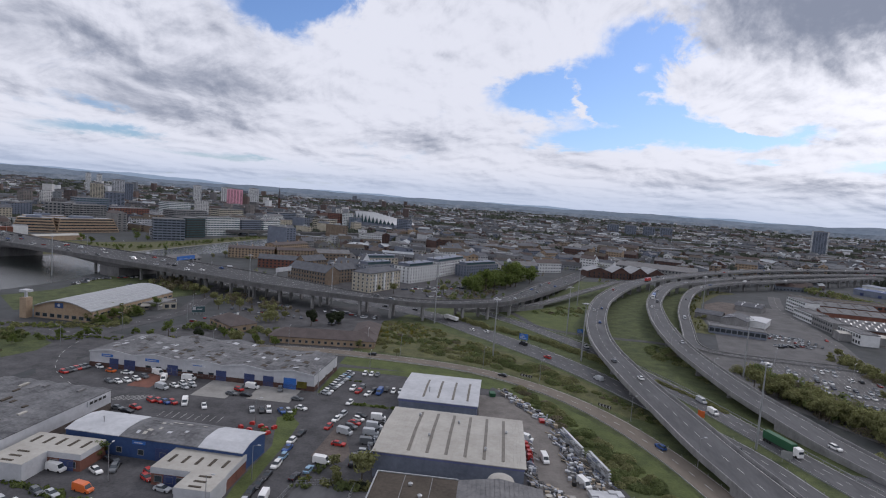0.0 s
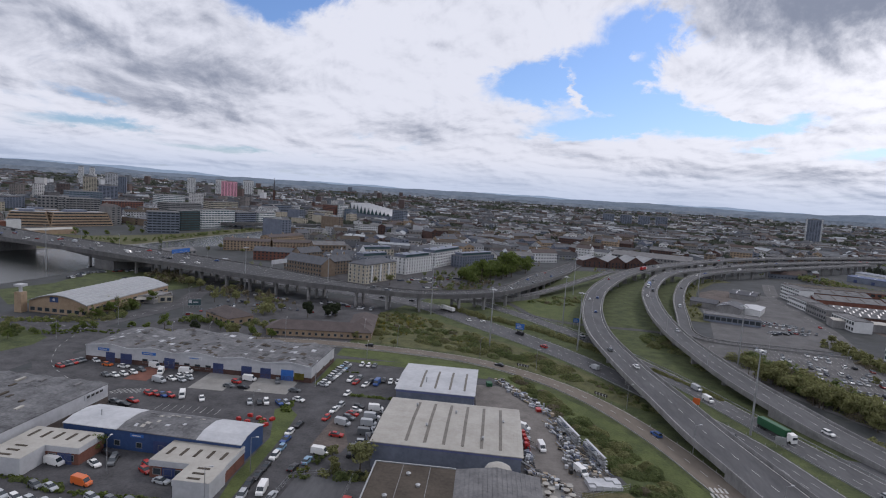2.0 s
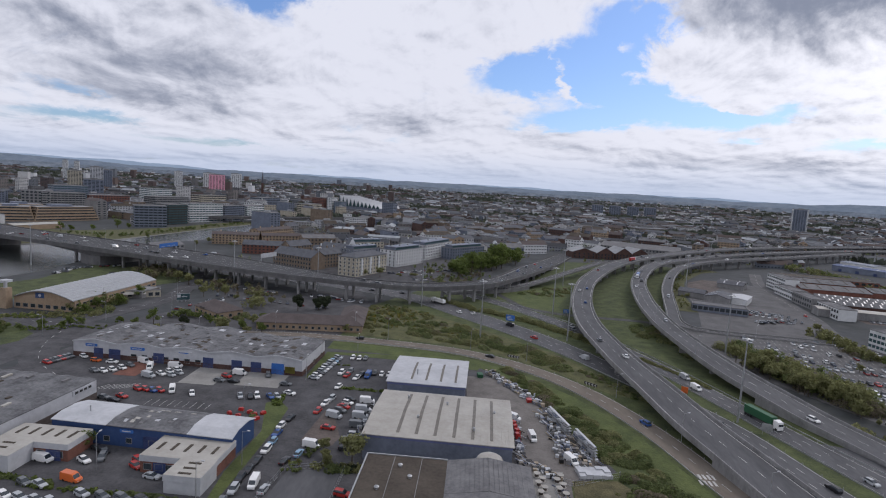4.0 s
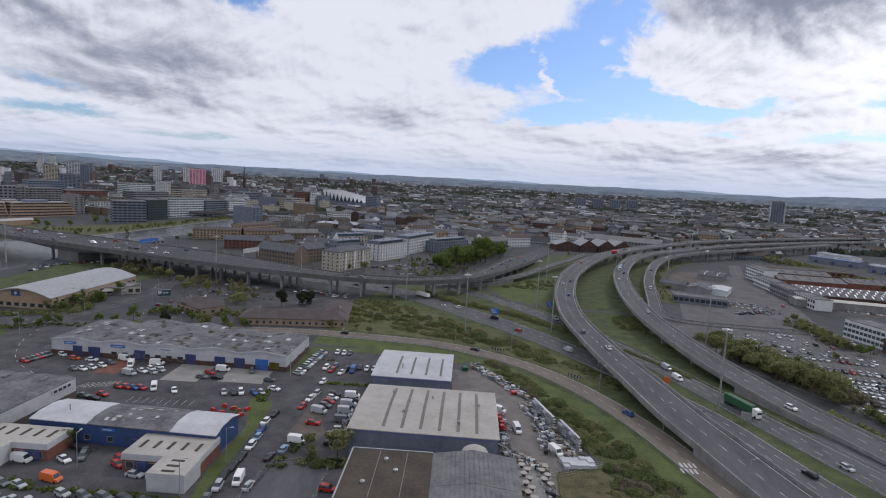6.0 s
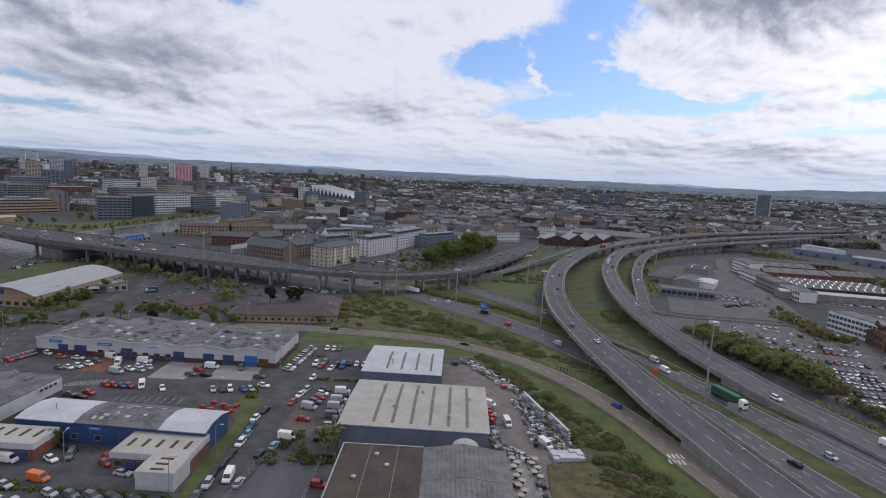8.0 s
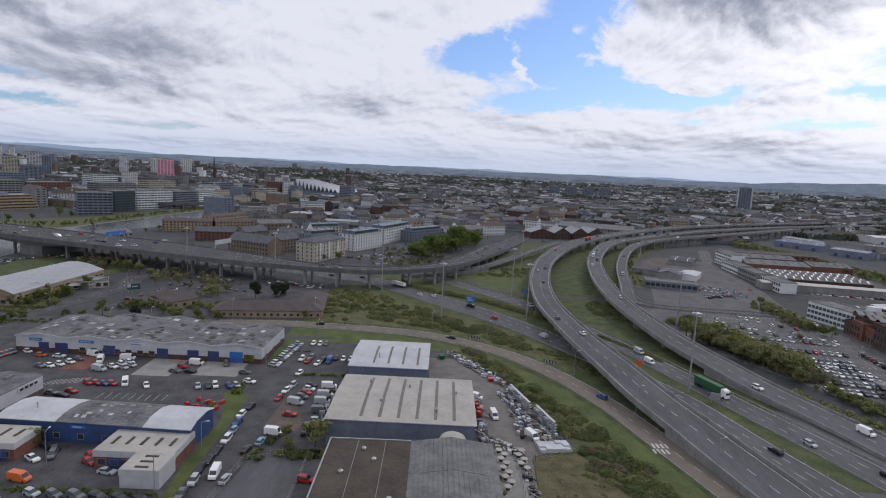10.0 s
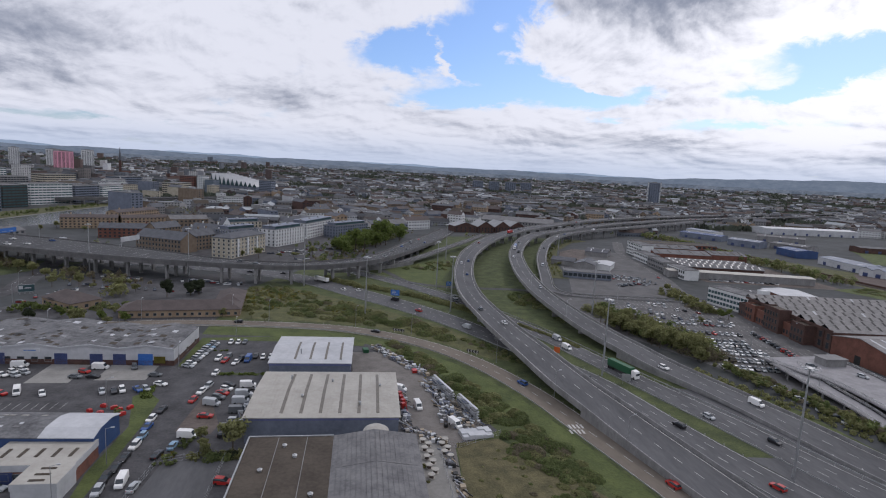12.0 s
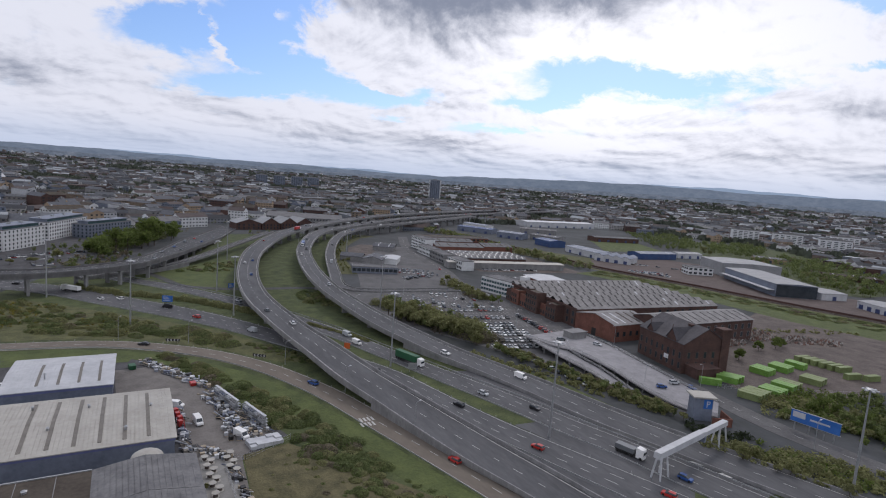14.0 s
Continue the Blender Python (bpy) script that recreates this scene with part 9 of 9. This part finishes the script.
def racks():
    """Steel racks and stacks in the yard beside the warehouse."""
    for x, y, a, n in ((32.3, 188.5, -75, 16), (38.3, 171.4, -75, 13)):
        r = thing("storage_rack", x, y, 0.05, a, "galvanised steel storage rack with pale roof strip", "rack")
        part("roof_strip", Geo().box(0, n, 0.1, 0.9, 3.6, 3.75), WHITE_CLAD, r)
        for k in range(9):
            part("arm", Geo().bar((k * n / 8, 0.1, 3.5), (k * n / 8, -1.3, 2.9), 0.06), STEEL, r)
        for k in range(7):
            part("upright", Geo().box(k * n / 6 - 0.08, k * n / 6 + 0.08, 0, 0.16, 0, 3.4), STEEL, r)
        for z in (0.7, 1.6, 2.5):
            part("shelf", Geo().box(0, n, -0.6, 1.4, z, z + 0.12), STEEL, r)
            for k in range(4):
                u = 0.3 + n * k / 4.2
                part("tube_load", Geo().box(u, u + n / 4.6, -0.5 + 0.2 * (k % 2), 1.0, z + 0.12, z + 0.3 + 0.14 * ((k * 5 + int(z * 7)) % 3)), (GREYBLUE_CLAD, STEEL, CONCRETE, WHITE_CLAD)[(k + int(z * 3)) % 4], r)
    rng = random.Random(14)
    pallet_me = None
    for k in range(50):
        t = rng.random()
        x, y = rng.choice(((29.5 + 4 * t, 184 - 14 * t), (33.5 + 4 * t, 168 - 12 * t), (30 + 5 * t, 160 + rng.uniform(-6, 4)), (13 + 14 * t, 229 - 26 * t), (14 + 11 * t, 226 - 20 * t), (19.5 + 2 * t, 160 + 18 * t)))
        s = thing("goods_stack", x, y, 0.05, rng.uniform(0, 180), "stack of wrapped goods on a pallet", "pallet", "yard stacks")
        part("pallet", Geo().box(-0.6, 0.6, -0.5, 0.5, 0, 0.14), TAN_BRICK, s)
        h = rng.uniform(0.5, 1.7)
        part("load", loft([(-0.5, 0.55, 0.52, 0.14, h), (0, 0.58, 0.55, 0.14, h + 0.06), (0.5, 0.55, 0.5, 0.14, h)]), rng.choice((WHITE_CLAD, GREYBLUE_CLAD, STEEL, CONCRETE, WHITE_CLAD, BLACK)), s)
    p = thing("panel_stack", 35.5, 146.5, 0.05, 8, "low white panel platform of stacked sheets", "stack")
    for i in range(5):
        for j in range(3):
            part("sheet", Geo().box(i * 1.9, i * 1.9 + 1.8, j * 1.7, j * 1.7 + 1.6, 0, 0.9 + 0.12 * ((i * 7 + j * 3) % 4)), WHITE_CLAD, p)
    for i in range(14):
        rl = thing("cable_reel", 23.4 + (i % 2) * 1.3 + 5.2 * (i > 8), 146 - (i % 9) * 2.3, 0.08, 0, "wooden cable reel lying flat", "reel", "cable reels")
        part("drum", Geo().lathe(0, 0, [(0.55, 0), (0.55, 1.0)], 12), SOIL, rl)
        part("flange", Geo().lathe(0, 0, [(0.95, 0), (0.95, 0.1)], 14), CREAM_ROOF, rl)
        part("flange", Geo().lathe(0, 0, [(0.95, 1.0), (0.95, 1.1)], 14), CREAM_ROOF, rl)
    for x, y in ((19.6, 174), (19.4, 177), (20, 171), (19.8, 168)):
        m = thing("red_machine", x, y, 0.05, 20, "red mini excavator parked by the warehouse", "excavator", "plant machines")
        part("tracks", Geo().box(-0.8, -0.45, -1.1, 1.1, 0, 0.5).box(0.45, 0.8, -1.1, 1.1, 0, 0.5), TYRE, m)
        part("cab", Geo().box(-0.6, 0.6, -0.5, 0.9, 0.5, 2.2), COLOURS["red"], m)
        part("boom", Geo().bar((0, -0.5, 1.0), (0, -2.2, 2.2), 0.14, 6).bar((0, -2.2, 2.2), (0, -2.9, 0.6), 0.1, 6), COLOURS["red"], m)
    for x, y in ((-74, 170), (-70.5, 168.5), (-66, 170.5), (-64, 167.5), (-68, 172), (-71.5, 173.5), (-63.5, 172)):
        m = thing("red_barrier_stack", x, y, 0.05, x * 9, "stack of red plastic works barriers", "barrier", "works barriers")
        part("plastic_barrier", loft([(-0.9, 0.5, 0.4, 0, 0.9), (0, 0.6, 0.45, 0, 1.1), (0.9, 0.5, 0.4, 0, 0.8)]), COLOURS["red"], m)
    s = thing("skip", 27, 200.5, 0.05, 10, "red steel waste skip", "skip")
    part("body", Geo().extrude([(-1.2, 1.2), (-0.8, 0), (0.8, 0), (1.2, 1.2)], -0.9, 0.9, "x"), COLOURS["red"], s)
    s = thing("skip", 9, 224, 0.05, 10, "green steel waste skip", "skip")
    part("body", Geo().extrude([(-1.6, 1.6), (-1.2, 0), (1.2, 0), (1.6, 1.6)], -1.1, 1.1, "x"), COLOURS["green"], s)


racks()
street_cafe()


def yard_goods():
    """Loose goods, tubes and offcuts heaped along the yard edges, too many to count."""
    rng = random.Random(41)
    g = Geo()
    for (x0, y0), (x1, y1), wide, n in (((13, 231), (31, 198), 2.2, 190), ((30, 190), (41, 155), 2.4, 210), ((31, 172), (39, 152), 1.8, 70), ((19.6, 150), (20.4, 182), 0.9, 70), ((22, 152), (30, 146), 2.0, 60), ((29.5, 140), (30.2, 102), 1.0, 90), ((-30, 150), (-30, 190), 0.5, 24)):
        for k in range(n):
            t = rng.random()
            x, y = x0 + (x1 - x0) * t + rng.uniform(-wide, wide), y0 + (y1 - y0) * t + rng.uniform(-wide, wide)
            if rng.random() < 0.45:
                a, r = rng.uniform(-1.4, -0.6), rng.uniform(0.8, 2.6)
                z = rng.uniform(0.15, 0.9)
                g.bar((x - r * math.cos(a), y - r * math.sin(a), z), (x + r * math.cos(a), y + r * math.sin(a), z), rng.uniform(0.08, 0.25), 5)
            else:
                s, h = rng.uniform(0.25, 0.8), rng.uniform(0.3, 1.3)
                b = s * rng.uniform(0.6, 1.2)
                g.box(x - s, x + s, y - b, y + b, 0.05, h)
    solid("yard_goods", g, palette("yard_goods_mix", [(0.5, 0.52, 0.55), (0.30, 0.32, 0.36), (0.10, 0.10, 0.11), (0.62, 0.63, 0.64), (0.22, 0.20, 0.17), (0.36, 0.30, 0.22), (0.16, 0.18, 0.24), (0.03, 0.03, 0.03)], 0.6, 2.0), "heaps of pipes, sheets and boxes in the yard", "goods", "stuff")


yard_goods()


def fences():
    for pts in ([(-29, 140), (-29.5, 100)], [(-36, 141), (-45, 138), (-50, 90)], [(30.5, 143), (33, 142), (47, 149)], [(27.5, 140), (27, 95)], [(222, 128), (262, 106), (280, 98)]):
        f = thing("fence", 0, 0, 0, 0, "grey steel mesh fence on posts", "fence")
        for a, b in zip(pts, pts[1:]):
            g = Geo()
            for z in (0.3, 1.0, 1.7):
                g.bar((*a, z), (*b, z), 0.03)
            part("fence_rail", g, STEEL, f)
            n = max(1, int(math.dist(a, b) / 3))
            for i in range(n + 1):
                x, y = a[0] + (b[0] - a[0]) * i / n, a[1] + (b[1] - a[1]) * i / n
                part("fence_post", Geo().box(x - 0.05, x + 0.05, y - 0.05, y + 0.05, 0, 1.9), STEEL, f)


fences()
slab("ground_estate_verge", [(-57.5, 112), (-60, 135), (-59.5, 160), (-66, 181), (-63, 185), (-57, 178), (-56, 160), (-56, 112)], 0.075, VERGE, "mown grass strip beside the estate road", "ground")
slab("ground_retail_verge", [(-60.5, 208), (-60.5, 243), (-20, 246), (10, 238), (8, 232), (-24, 238), (-56, 240), (-57, 208)], 0.084, VERGE, "mown grass between car park and slip road", "ground")
slab("pavement_pale_apron", [(-104, 193), (-104, 211), (-90.5, 210.5), (-90.5, 193)], 0.075, PALE_SLAB, "pale concrete loading apron", "pavement")
slab("pavement_pale_apron", [(-83.5, 195), (-83.5, 210), (-67, 209), (-67, 195)], 0.075, PALE_SLAB, "pale concrete loading apron", "pavement")
slab("pavement_yard_concrete", [(22.5, 149), (31.2, 149.6), (29, 128), (28, 100), (20.5, 100), (21, 128)], 0.075, PALE_SLAB, "pale concrete yard strip", "pavement")
slab("pavement_brick_apron", [(-131, 196), (-131, 211), (-122, 211), (-122, 196)], 0.075, BRICK, "red block paved parking bays", "pavement")
slab("ground_planted_island", [(-46, 156), (-44.5, 178), (-41.5, 178), (-35, 160), (-36, 154)], 0.075, SOIL, "bare planted bed between parking bays", "ground")
slab("ground_shed_island", [(-46, 202), (-30, 200.8), (-30, 198.4), (-45.5, 199.4)], 0.076, GRASS, "small hedge bed in the parking area", "ground")
slab("pavement_left_of_works", [(-44, 140), (-30, 139), (-29.5, 92), (-48, 92)], 0.076, MOTORWAY, "dark tarmac yard beside the works", "pavement")


def painted_bays():
    g = Geo()

    def stripe(x0, y0, x1, y1, w=0.12, z=0.078):
        d = np.array((x1 - x0, y1 - y0)) / math.hypot(x1 - x0, y1 - y0)
        n = np.array((-d[1], d[0])) * w / 2
        g.add([(x0 + n[0], y0 + n[1], z), (x0 - n[0], y0 - n[1], z), (x1 - n[0], y1 - n[1], z), (x1 + n[0], y1 + n[1], z)], [(0, 1, 2, 3)])
    for k in range(13):
        y = 206 + k * 9.6
        for i in range(24):
            x = 164 + i * 2.5
            if inside(x, y - 0.25 * (x - 164) + 6, [(138, 345), (226, 345), (226, 292), (220, 205), (205, 118), (160, 205), (132, 268)]):
                yy = y - 0.25 * (x - 164) + 6
                stripe(x, yy, x + 1.1, yy + 4.6)
    for i in range(26):
        stripe(150 + i * 2.6, 337 - i * 0.5, 153 + i * 2.6, 341 - i * 0.5, 0.5)
    for i in range(7):
        stripe(-128 + i * 1.6, 181 + i * 0.5, -125.4 + i * 1.6, 186.5 + i * 0.5, 0.25)
    for i in range(9):
        stripe(-104 + i * 2.6, 172, -104 + i * 2.6, 177, 0.12)
    ob = solid("bay_markings", g, WHITE_PAINT, "white painted parking bay lines", "road markings", "stuff")
    h = Geo()
    for i in range(12):
        x, y = 134.2 + i * 1.75, 170 - i * 8.0
        h.add([(x - 0.9, y + 1.4, 0.36), (x - 0.1, y - 1.6, 0.36), (x + 0.9, y - 2.0, 0.36), (x + 0.5, y + 0.4, 0.36), (x + 1.3, y + 1.6, 0.36), (x + 0.2, y + 1.0, 0.36)], [(0, 1, 2, 3), (0, 3, 4, 5)])
    solid("hatch_arrows", h, WHITE_PAINT, "row of white painted merge arrows", "road markings", "stuff")
    w = Geo()
    for i in range(4):
        for j in range(2):
            w.box(70.4 + i * 1.3 - j * 1.0, 71.1 + i * 1.3 - j * 1.0, 152 - j * 3.4, 154.6 - j * 3.4, 0.11, 0.125)
    solid("road_words", w, WHITE_PAINT, "white painted road lettering bars", "road markings", "stuff")


painted_bays()


def railway():
    rails = curve([(440, 640, 0.1, 3), (432, 520, 0.1, 3), (430, 440, 0.1, 3), (432, 382, 0.1, 3), (449, 309, 0.1, 3), (458, 260, 0.1, 3), (465, 218, 0.1, 3), (479, 161, 0.1, 3), (490, 100, 0.1, 3)], 8)
    for o in (0, 4.5):
        line = [p + np.array((o, 0, 0, 0)) for p in rails]
        t = solid("railway_track", strip(Geo(), line, -1.6, 1.6, -0.2, 0.15), SOIL, "brown ballasted railway track", "railway", "structure")
        for s in (-0.75, 0.75):
            part("rail", strip(Geo(), line, s - 0.05, s + 0.05, 0.15, 0.32), RUST, t)
    wall = [p + np.array((8, 0, 0, 0)) for p in rails]
    solid("railway_wall", strip(Geo(), wall, -0.3, 0.3, -0.2, 1.5), DARK_BRICK, "dark brick wall beside the railway", "wall")


railway()


def rubble():
    rng = random.Random(18)
    g = Geo()
    for cx, cy, r, n in ((330, 178, 22, 420), (352, 160, 14, 200), (300, 172, 14, 200), (365, 150, 12, 120)):
        for k in range(n):
            a, d = rng.uniform(0, 6.28), r * math.sqrt(rng.random())
            x, y, s = cx + d * math.cos(a), cy + d * math.sin(a) * 0.6, rng.uniform(0.3, 1.3)
            h = (1 - d / r) * 2.2
            g.add([(x - s, y - s * 0.6, h * 0.6), (x + s, y - s * 0.4, h * 0.6), (x + s * 0.7, y + s, h * 0.6), (x - s * 0.6, y + s * 0.7, h * 0.6), (x + s * rng.uniform(-0.4, 0.4), y + s * rng.uniform(-0.4, 0.4), h + s * 0.9)], [(0, 1, 4), (1, 2, 4), (2, 3, 4), (3, 0, 4)])
    solid("rubble_heap", g, palette("rubble", [(0.24, 0.2, 0.17), (0.16, 0.09, 0.07), (0.3, 0.28, 0.26), (0.12, 0.1, 0.09)]), "heaps of demolition rubble and scrap", "rubble", "stuff")


rubble()
